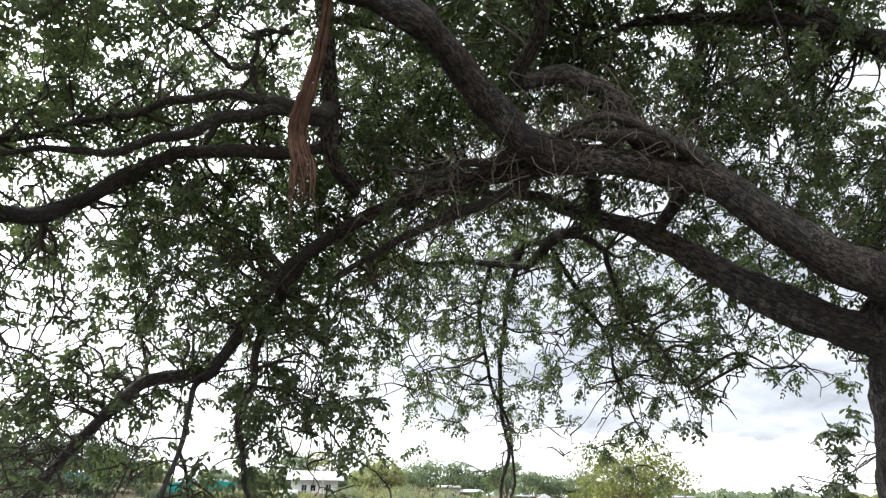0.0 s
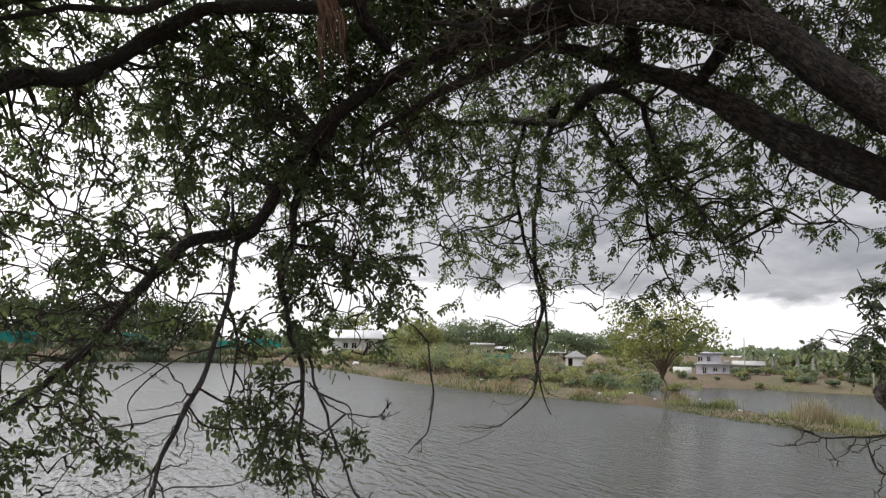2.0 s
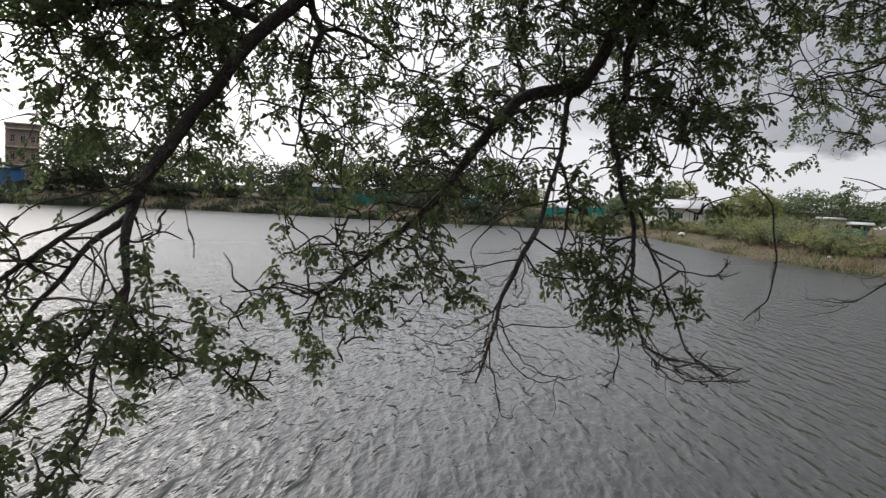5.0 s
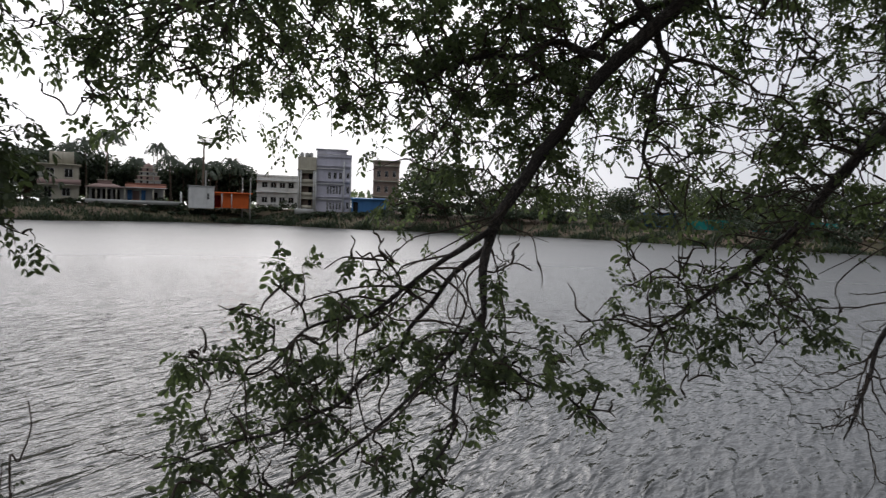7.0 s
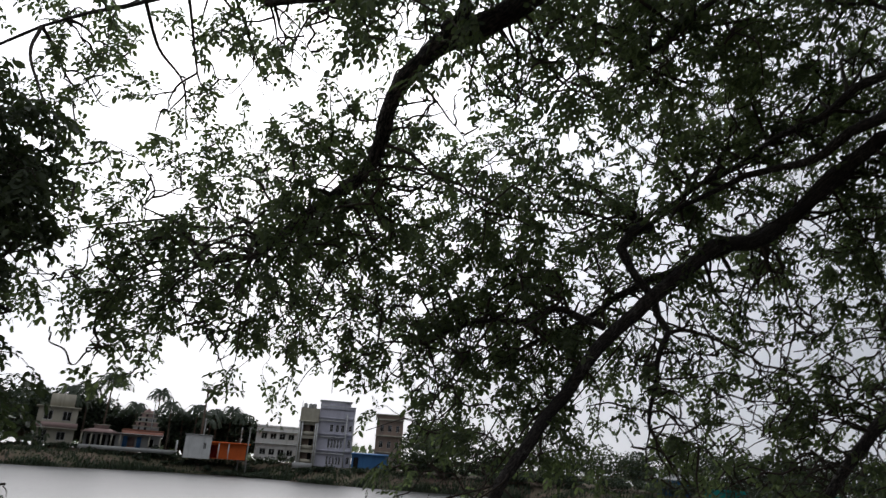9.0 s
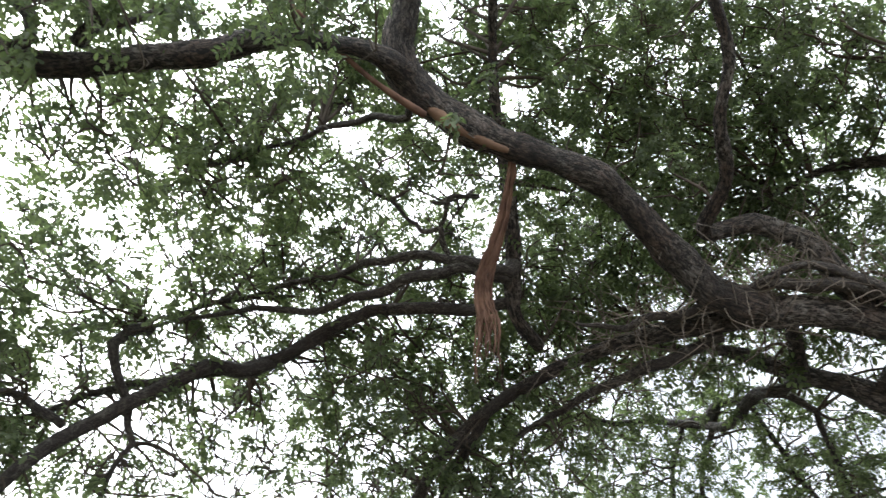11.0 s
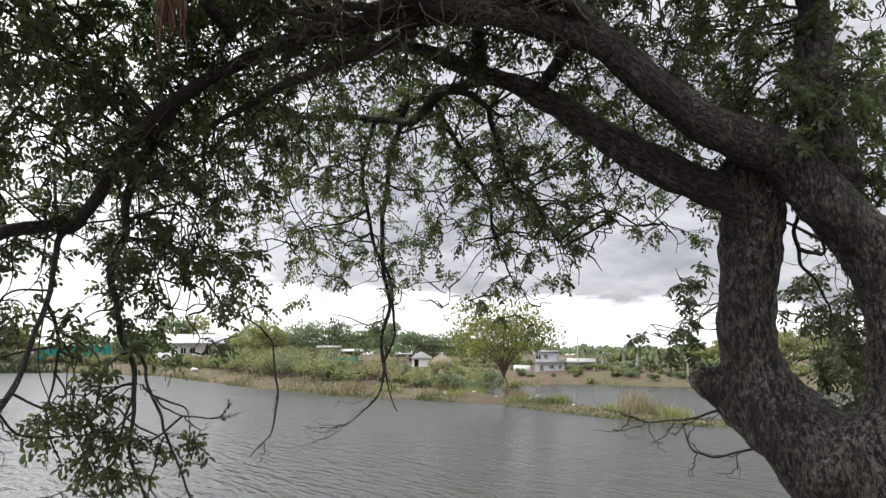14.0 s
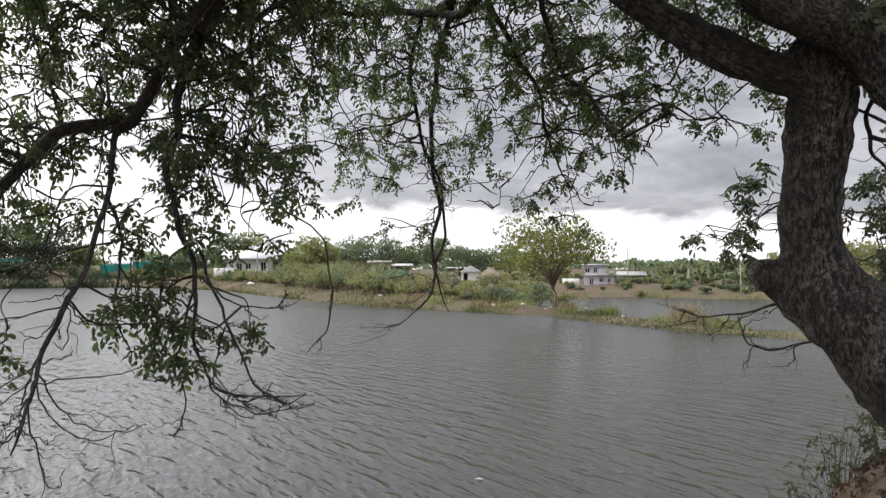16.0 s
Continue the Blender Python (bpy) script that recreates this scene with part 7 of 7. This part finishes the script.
def apartment():
    b = house("apartment_building", 69.75, 146, 1.0, "lavender three-storey building with a cream balcony tower and roof tanks", "building")
    b.scale = (0.8, 1, 0.95)
    rows = [(0.5, 2.1), (3.7, 5.5), (6.9, 8.3)]
    holes = [(x, z0, x + 0.46, z1) for z0, z1 in rows[:2] for x in (-1.7, -0.95, -0.2, 0.55, 1.3)] + [(x, rows[2][0], x + 0.75, rows[2][1]) for x in (-1.5, -0.1, 1.2)] + [(3.1, z0 + 0.2, 3.75, z1) for z0, z1 in rows]
    put("main_wall", facade_shift(facade(8.6, 9.0, 11.2, holes), 2.3).mesh("main_wall"), LAVENDER, b)
    add_windows(b, [(a + 2.3, z0, c + 2.3, z1) for a, z0, c, z1 in holes], glass=DARK_OPENING)
    for z in (2.5, 3.05, 5.75, 6.3, 8.9, 9.45):
        slab(b, "ledge", WHITEWASH if z in (2.5, 5.75, 8.9) else LAVENDER, -2.0, -0.4, z, 4.6, 0.0, z + 0.16, label="thin concrete ledge band")
    for x in (4.7, 6.45):
        slab(b, "column", WHITEWASH, x - 0.13, -0.35, 0.0, x + 0.13, 0.0, 10.6)
    for z in (2.9, 6.1, 9.3):
        slab(b, "side_balcony", LAVENDER, 4.85, -0.3, z, 6.3, 0.0, z + 0.7)
    slab(b, "parapet", LAVENDER, -2.0, -0.1, 11.2, 6.6, 0.15, 11.9)
    slab(b, "roof_coping", WHITEWASH, -2.1, -0.18, 11.9, 6.7, 0.2, 12.0)
    slab(b, "roof_room", LAVENDER, -2.0, 2.0, 11.2, 5.4, 6.0, 13.1)
    slab(b, "roof_room_slab", WHITEWASH, -2.3, 1.6, 13.1, 5.8, 6.2, 13.25)
    # balcony tower: blank upper wall, open balconies below between tall columns
    holes = [(-5.6, z, -2.7, z + 2.1) for z in (0.4, 3.1, 5.8)]
    put("balcony_tower", facade(4.5, 7.0, 11.2, [(a + 4.3, z0, c + 4.3, z1) for a, z0, c, z1 in holes], 1.2).mesh("balcony_tower"), CREAM, b).location = (-4.3, -0.6, 0)
    for a, z0, c, z1 in holes:
        slab(b, "balcony_back", BROWN_WALL, a, 0.55, z0, c, 0.65, z1)
        slab(b, "balcony_rail", CREAM, a, -0.7, z0, c, -0.6, z0 + 0.8)
        slab(b, "balcony_door", DARK_OPENING, a + 1.7, 0.45, z0 + 0.05, a + 2.5, 0.55, z1 - 0.1)
    for x in (-6.35, -5.75, -2.6, -2.15):
        slab(b, "column", WHITEWASH, x - 0.14, -0.95, 0.0, x + 0.14, -0.67, 8.4)
    slab(b, "tower_ledge", CREAM, -6.7, -1.05, 8.4, -1.9, -0.6, 8.65)
    for x, y in ((-5.6, 1.0), (-4.4, 1.4), (-3.4, 1.2)):
        put("water_tank", Shape().tube([(x, y, 11.2), (x, y, 12.1), (x, y, 12.25)], [0.5, 0.5, 0.2], 12).mesh("water_tank", True), GREY_WALL, b)
    put("roof_spike", Shape().tube([(-6.3, -0.4, 11.2), (-6.3, -0.4, 12.6)], [0.08, 0.04], 6).mesh("roof_spike"), GREY_WALL, b)
    slab(b, "rubble_step", GREY_WALL, -7.0, -2.4, -0.6, -2.4, -1.0, 0.5)


def facade_shift(s, dx):
    s.v = [v + np.array([dx, 0, 0]) for v in s.v]
    return s


def west_row():
    apartment()
    b = house("brown_building", 64.9, 152, 1.2, "stained brown three-storey building half hidden by leaves", "building")
    holes = [(x, z, x + 0.9, z + 1.3) for z in (1.0, 4.2, 7.4) for x in (-2.4, -0.4, 1.6)]
    b.scale = (0.8, 1, 1)
    put("main_wall", facade(6.8, 8, 10.6, holes).mesh("main_wall"), BROWN_WALL, b)
    add_windows(b, holes)
    for z in (3.2, 6.4, 9.6):
        slab(b, "ledge", CREAM, -3.5, -0.6, z, 3.5, 0.0, z + 0.25)
    slab(b, "roof_slab", CREAM, -3.7, -0.5, 10.6, 3.7, 8.2, 10.85)

    b = house("blue_shed", 66.2, 141, 0.9, "blue-painted metal shed on the bank", "shed")
    holes = [(-3.6, 0.05, -2.5, 2.2)]
    b.scale = (0.85, 1, 1)
    put("wall", facade(8.0, 4, 2.7, holes).mesh("wall"), BLUE, b)
    slab(b, "doorway", DARK_OPENING, -3.6, 0.25, 0.05, -2.5, 0.3, 2.2)
    slab(b, "roof", BLUE, -4.2, -0.4, 2.7, 4.2, 4.3, 2.85, slope=0.3)

    b = house("long_white_building", 73.0, 156, 1.6, "long white two-storey building with a row of windows", "building")
    holes = [(x, 4.0, x + 1.2, 5.2) for x in (-4.2, -2.4, -0.6, 1.2, 3.0)] + [(x, 0.9, x + 1.2, 2.1) for x in (-4.2, -2.4, -0.6, 1.2, 3.0)]
    put("wall", facade(10.4, 7, 6.2, holes).mesh("wall"), WHITEWASH, b)
    add_windows(b, holes, glass=DARK_OPENING)
    slab(b, "sunshade", WHITEWASH, -5.4, -0.7, 5.4, 5.4, 0, 5.55)
    slab(b, "floor_band", WHITEWASH, -5.4, -0.5, 3.0, 5.4, 0, 3.2)
    slab(b, "parapet", WHITEWASH, -5.2, -0.05, 6.2, 5.2, 0.15, 6.7)

    b = house("orange_shop", 77.3, 147, 1.1, "orange lakeside shop with an open red front", "shop")
    holes = [(-4.0, 0.1, -2.4, 2.4), (-2.1, 0.1, -0.7, 2.4)]
    put("wall", facade(9.0, 5, 2.8, holes, 1.6).mesh("wall"), ORANGE, b)
    for a, z0, c, z1 in holes:
        slab(b, "inner_wall", RED, a, 1.6, z0, c, 1.7, z1)
    slab(b, "roof", ORANGE, -4.7, -0.8, 2.8, 5.2, 5.2, 3.0, slope=0.15)
    for x in (-4.3, -0.5, 1.3):
        slab(b, "post", WHITEWASH, x - 0.09, -0.7, 0, x + 0.09, -0.52, 2.8)

    b = house("white_hut", 79.0, 146, 0.9, "plain white box hut with one small window", "hut")
    holes = [(1.0, 1.7, 1.5, 2.9)]
    put("wall", facade(4.7, 4, 4.1, holes).mesh("wall"), WHITEWASH, b)
    add_windows(b, holes, glass=DARK_OPENING)
    slab(b, "roof_slab", GREY_WALL, -2.5, -0.15, 4.1, 2.5, 4.2, 4.28)

    b = house("awning_house", 84.2, 150, 1.3, "faded pink house with a hipped porch, red awning and temple-like gable", "house")
    holes = [(-6.0, 0.5, -4.6, 2.6), (-4.2, 0.5, -2.8, 2.6), (-2.4, 0.5, -1.2, 2.6), (1.0, 0.6, 2.2, 2.5), (4.5, 0.9, 5.4, 2.3)]
    put("wall", facade(13.0, 7, 3.2, holes, 0.8).mesh("wall"), GREY_WALL, b)
    for k, (a, z0, c, z1) in enumerate(holes):
        slab(b, "inner_wall", DARK_OPENING if k != 3 else PINK, a, 0.8, z0, c, 0.86, z1)
    for x in (0.1, 2.5):
        slab(b, "painted_panel", BLUE, x, -0.06, 0.7, x + 0.8, 0.0, 2.6, label="blue painted panel")
    slab(b, "painted_panel", TILE_ROOF, 1.0, -0.05, 0.4, 2.2, 0.0, 0.9, label="red painted panel")
    # porch roof: a low hip with a small raised cap
    hip = Shape().add([(-7.3, -2.0, 2.9), (-0.3, -2.0, 2.9), (-0.3, 2.0, 2.9), (-7.3, 2.0, 2.9), (-5.4, -0.4, 3.6), (-2.2, -0.4, 3.6), (-2.2, 0.8, 3.6), (-5.4, 0.8, 3.6)], [(0, 1, 5, 4), (1, 2, 6, 5), (2, 3, 7, 6), (3, 0, 4, 7), (4, 5, 6, 7), (3, 2, 1, 0)])
    put("porch_roof", hip.mesh("porch_roof"), PINK, b, "faded pink hipped porch roof")
    slab(b, "porch_cap", PINK, -5.0, -0.3, 3.6, -2.6, 0.7, 4.2)
    slab(b, "porch_cap_slab", CREAM, -5.2, -0.5, 4.2, -2.4, 0.9, 4.35)
    slab(b, "awning", TILE_ROOF, -0.3, -1.9, 2.95, 6.9, 0.0, 3.1, slope=0.7)
    slab(b, "fascia", WHITEWASH, -0.3, -1.95, 3.0, 7.0, -1.85, 3.12)
    slab(b, "upper_fascia", TILE_ROOF, -0.3, -0.3, 3.75, 7.0, 0.0, 3.95)
    for x in (-6.8, -5.2, -3.5, -1.8, -0.4, 4.6, 6.5):
        slab(b, "pillar", CREAM, x - 0.12, -1.7, 0, x + 0.12, -1.46, 2.9)
    for i in range(4):
        slab(b, "gable_step", PINK if i % 2 else GREY_WALL, 1.5 + i * 0.35, 0.6, 3.9 + i * 0.8, 6.0 - i * 0.35, 3.6 - i * 0.3, 4.55 + i * 0.8, label="stepped temple-like gable tier")
        slab(b, "gable_ledge", CREAM, 1.35 + i * 0.35, 0.45, 4.55 + i * 0.8, 6.15 - i * 0.35, 3.7 - i * 0.3, 4.7 + i * 0.8)
        for x in (2.2, 3.3, 4.4):
            # dark slab on the tier, painted as the shade of a niche
            slab(b, "gable_niche_shade", DARK_OPENING, x + 0.1, 0.56, 4.0 + i * 0.8, x + 0.45, 0.62, 4.45 + i * 0.8)
    put("gable_crown", Shape().tube([(3.0, 1.4, 7.1), (3.75, 1.4, 7.45), (4.5, 1.4, 7.1)], [0.3, 0.5, 0.3], 10).mesh("gable_crown", True), PINK, b)
    slab(b, "low_wall", GREY_WALL, -7.0, -3.2, 0, 9.5, -3.0, 0.7)
    slab(b, "gate_post", WHITEWASH, 9.3, -3.25, 0, 9.6, -2.95, 2.6)

    b = house("balcony_house", 88.6, 149, 1.5, "cream two-storey house with a rooftop room and pink balcony band", "house")
    holes = [(-2.4, 0.5, -1.2, 2.5), (0.4, 0.8, 1.8, 2.3), (-2.2, 4.2, -0.8, 5.8), (0.8, 4.2, 2.2, 5.8)]
    put("wall", facade(6.4, 7, 6.4, holes).mesh("wall"), CREAM, b)
    add_windows(b, holes, glass=DARK_OPENING)
    slab(b, "balcony_band", PINK, -3.5, -1.1, 2.9, 3.5, -0.9, 3.8)
    slab(b, "balcony_floor", CREAM, -3.5, -1.1, 2.75, 3.5, 0, 2.9)
    slab(b, "roof_slab", CREAM, -3.6, -0.6, 6.4, 3.6, 7.2, 6.6)
    slab(b, "roof_room", CREAM, -1.6, 1.0, 6.6, 2.4, 5.0, 8.9)
    for yaw, dist, h in [(75.4, 146, 9.0), (78.7, 148, 8.5), (82.4, 150, 10.0), (76.0, 149, 8.0)]:
        p = thing("utility_pole", stand(yaw, dist), "slim concrete utility pole", "pole", "poles along the west shore")
        put("shaft", Shape().tube([(0, 0, -0.2), (0, 0, h)], [0.14, 0.09], 8).mesh("shaft", True), CONCRETE_POST, p)
        slab(p, "crossarm", TIMBER, -0.7, -0.05, h - 0.7, 0.7, 0.05, h - 0.58)


def teal_fence(yaw0, yaw1, dist, h, z):
    f = None
    a, b = polar(yaw0, dist), polar(yaw1, dist)
    L = np.linalg.norm(b - a)
    f = thing("shade_net_fence", (float(a[0]), float(a[1]), z), "teal shade-net fence on posts along the far bank", "fence", "net fences", turn=math.atan2(b[1] - a[1], b[0] - a[0]))
    n = max(2, int(L / 2.5))
    for i in range(n + 1):
        slab(f, "post", TIMBER, i * L / n - 0.05, -0.05, -0.4, i * L / n + 0.05, 0.05, h + 0.15)
    for i in range(n):
        x = np.linspace(i * L / n, (i + 1) * L / n, 5)
        y = np.sin(np.linspace(0, math.pi, 5)) * 0.12
        sag = np.sin(np.linspace(0, math.pi, 5)) * rng.uniform(0.05, 0.25)
        V = np.vstack([np.stack([x, y + 0.06, np.full(5, 0.1)], 1), np.stack([x, y + 0.06, h - sag], 1)])
        k = np.arange(4)
        put("net", mesh_np("net", V, np.stack([k, k + 1, k + 6, k + 5], 1)), TEAL, f)


def north_row():
    for y0, y1, d, h, z in [(41.5, 38.2, 120, 1.7, 0.2), (36.8, 35.2, 120, 1.6, 0.2), (33.0, 31.2, 114, 2.0, 0.0), (26.4, 24.4, 108, 1.6, -0.4), (24.2, 21.6, 110, 1.9, -0.4), (5.6, 3.6, 88, 0.9, -0.6)]:
        teal_fence(y0, y1, d, h, z)
    b = house("sheet_roof_house", 24.0, 116, -0.9, "low house with a pale metal roof behind the net fence", "house")
    put("wall", facade(6.5, 4, 2.0, [(-1.8, 0.6, -0.8, 1.6)]).mesh("wall"), WHITEWASH, b)
    add_windows(b, [(-1.8, 0.6, -0.8, 1.6)])
    slab(b, "roof", SHEET_ROOF, -3.7, -0.7, 2.0, 3.7, 4.4, 2.1, slope=0.9)
    b = house("blue_wall_house", 43.4, 124, 0.4, "small pale house with a blue wall under trees", "house")
    put("wall", facade(5.0, 4, 2.4, [(0.4, 0.6, 1.4, 1.7)]).mesh("wall"), BLUE, b)
    add_windows(b, [(0.4, 0.6, 1.4, 1.7)])
    slab(b, "roof", SHEET_ROOF, -2.9, -0.6, 2.4, 2.9, 4.4, 2.5, slope=0.8)

    b = house("sheet_roof_house", 15.9, 97, -0.3, "white single-storey house with a pale metal roof", "house")
    holes = [(-1.6, 0.7, -0.9, 1.5), (-0.5, 0.7, 0.2, 1.5), (1.4, 0.5, 2.1, 1.6)]
    put("wall", facade(5.8, 5, 2.1, holes).mesh("wall"), WHITEWASH, b)
    add_windows(b, holes, glass=DARK_OPENING)
    slab(b, "roof", SHEET_ROOF, -3.5, -0.9, 2.0, 3.6, 5.4, 2.12, slope=1.1, label="pale corrugated metal roof")
    slab(b, "low_wall", WHITEWASH, -4.3, -2.0, -0.2, -1.9, -1.8, 0.9)
    p = thing("utility_pole", stand(15.3, 95), "slim utility pole beside the white house", "pole")
    put("shaft", Shape().tube([(0, 0, -0.2), (0, 0, 4.1)], [0.09, 0.06], 8).mesh("shaft", True), CONCRETE_POST, p)

    b = house("flat_roof_house", 5.7, 90, -0.5, "pale flat-roofed house among trees", "house")
    holes = [(-0.9, 0.5, -0.3, 1.3), (0.3, 0.5, 0.9, 1.3)]
    put("wall", facade(2.4, 4, 1.7, holes).mesh("wall"), CREAM, b)
    add_windows(b, holes, glass=DARK_OPENING)
    slab(b, "roof_slab", WHITEWASH, -1.7, -0.5, 1.7, 1.3, 4.2, 1.95)
    slab(b, "side_roof", SHEET_ROOF, 1.3, -0.6, 1.25, 4.0, 3.0, 1.35, slope=0.2)
    for x in (1.5, 2.7, 3.8):
        slab(b, "post", TIMBER, x - 0.05, -0.5, 0, x + 0.05, -0.4, 1.25)

    b = house("white_tent_hut", -1.4, 78, -0.75, "small white-walled hut with a pitched sheet roof", "hut")
    put("wall", facade(1.9, 2.4, 1.0, [(-0.7, 0.0, -0.25, 0.8)]).mesh("wall"), WHITEWASH, b)
    slab(b, "doorway", DARK_OPENING, -0.7, 0.3, 0, -0.25, 0.34, 0.8)
    g = Shape().add([(-1.1, -0.3, 0.95), (1.2, -0.3, 0.95), (0.1, -0.3, 1.6), (-1.1, 2.6, 0.95), (1.2, 2.6, 0.95), (0.1, 2.6, 1.6)], [(0, 2, 5, 3), (1, 4, 5, 2), (0, 1, 2, 2), (3, 5, 5, 4)][:2])
    g.add([(-1.1, -0.3, 0.95), (1.2, -0.3, 0.95), (0.12, -0.3, 1.6), (0.08, -0.3, 1.6)], [(0, 1, 2, 3)])
    put("roof", g.mesh("roof"), SHEET_ROOF, b)
    slab(b, "lean_to", SHEET_ROOF, -2.6, -0.2, 1.35, -0.9, 2.0, 1.42)
    for x in (-2.5, -1.7):
        slab(b, "post", TIMBER, x - 0.05, -0.1, 0, x + 0.05, 0.0, 1.35)

    b = house("thatched_hut", -3.0, 77, -0.75, "low round-shouldered thatched hut", "hut")
    put("wall", Shape().box(-0.9, 0.2, 0, 0.9, 2.0, 0.7).mesh("wall"), BROWN_WALL, b)
    put("thatch", Shape().tube([(0, 1.1, 0.3), (0, 1.1, 0.75), (0, 1.1, 1.15), (0, 1.1, 1.35)], [1.5, 1.1, 0.5, 0.06], 14, 0.12, 2.0).mesh("thatch", True), THATCH, b)

    b = house("lilac_house", -11.5, 71, -1.05, "pale lilac two-storey house beyond the inlet", "house")
    holes = [(-0.9, 0.1, -0.5, 0.75), (0.0, 0.3, 0.45, 0.75), (0.8, 0.3, 1.15, 0.75), (-1.0, 1.2, -0.5, 1.7), (-0.2, 1.2, 0.2, 1.7)]
    put("wall", facade(2.8, 4, 1.0, holes[:3]).mesh("wall"), LAVENDER, b)
    put("upper_wall", facade_shift(facade(2.0, 3, 1.95, holes[3:], base=1.0), -0.3).mesh("upper_wall"), LAVENDER, b)
    add_windows(b, holes[:3] + [(x0 - 0.3, z0, x1 - 0.3, z1) for x0, z0, x1, z1 in holes[3:]], glass=DARK_OPENING)
    slab(b, "sunshade", GREY_WALL, -1.6, -0.4, 0.98, 1.6, 0.0, 1.06)
    slab(b, "roof_slab", LAVENDER, -1.55, -0.35, 1.95, 0.95, 3.2, 2.05)
    slab(b, "roof_rail", GREY_WALL, 0.9, -0.02, 1.06, 1.4, 0.06, 1.4)
    slab(b, "low_wall", WHITEWASH, -3.4, -0.8, 0, -1.8, -0.65, 0.7)
    b = house("low_sheet_house", -14.0, 74, -1.0, "low house with a pale sheet roof", "house")
    put("wall", facade(2.8, 3, 0.9, [(-0.8, 0.2, -0.3, 0.7)]).mesh("wall"), WHITEWASH, b)
    add_windows(b, [(-0.8, 0.2, -0.3, 0.7)], glass=DARK_OPENING)
    slab(b, "roof", GREY_WALL, -1.5, -0.4, 0.85, 1.4, 3.2, 0.93, slope=0.3)
    for yaw, dist, h in [(-13.7, 68, 3.4), (-21.8, 64, 2.6)]:
        p = thing("utility_pole", stand(yaw, dist), "thin pale pole near the inlet", "pole", "poles by the inlet")
        put("shaft", Shape().tube([(0, 0, -0.2), (0, 0, h)], [0.05, 0.04], 8).mesh("shaft", True), CONCRETE_POST, p)


west_row()
north_row()

# litter washed up on the banks
for x, y, s in [(2.6, 47.2, 0.5), (4.4, 46.2, 0.3), (3.4, 46.8, 0.25), (9.3, 40.4, 0.25), (-0.4, 50.5, 0.3), (5.6, 44.6, 0.22), (8.9, 49.0, 0.2), (-5.5, 55, 0.4), (-22.0, 79, 0.9), (7.3, 43.2, 0.2)]:
    z = float(land_height([(x, y)])[0])
    V = np.array([(-1, -0.5, 0), (1, -0.6, 0), (0.9, 0.6, 0), (-0.8, 0.5, 0), (-0.6, -0.2, 0.5), (0.5, -0.3, 0.65), (0.4, 0.3, 0.45), (-0.5, 0.2, 0.6)]) * s * 0.5
    ob = put("plastic_litter", Shape().add(V, [(4, 5, 6, 7), (0, 1, 5, 4), (1, 2, 6, 5), (2, 3, 7, 6), (3, 0, 4, 7), (0, 3, 2, 1)]).mesh("plastic_litter"), LITTER)
    ob.location, ob.rotation_euler = (x, y, max(z, LAKE_Z)), (0, 0, x * 3)
    tagged(ob, "crumpled white plastic litter on the bank", "litter", "litter on the bank")
ob = put("plastic_litter", Shape().tube([(-0.06, 0, 0.015), (0, 0.015, 0.025), (0.06, 0, 0.012)], [0.005, 0.012, 0.004], 8, 0.2, 9.0).mesh("plastic_litter", True), LITTER)
ob.location = (0.28, 11.05, LAKE_Z)
tagged(ob, "scrap of white plastic afloat on the lake", "litter")
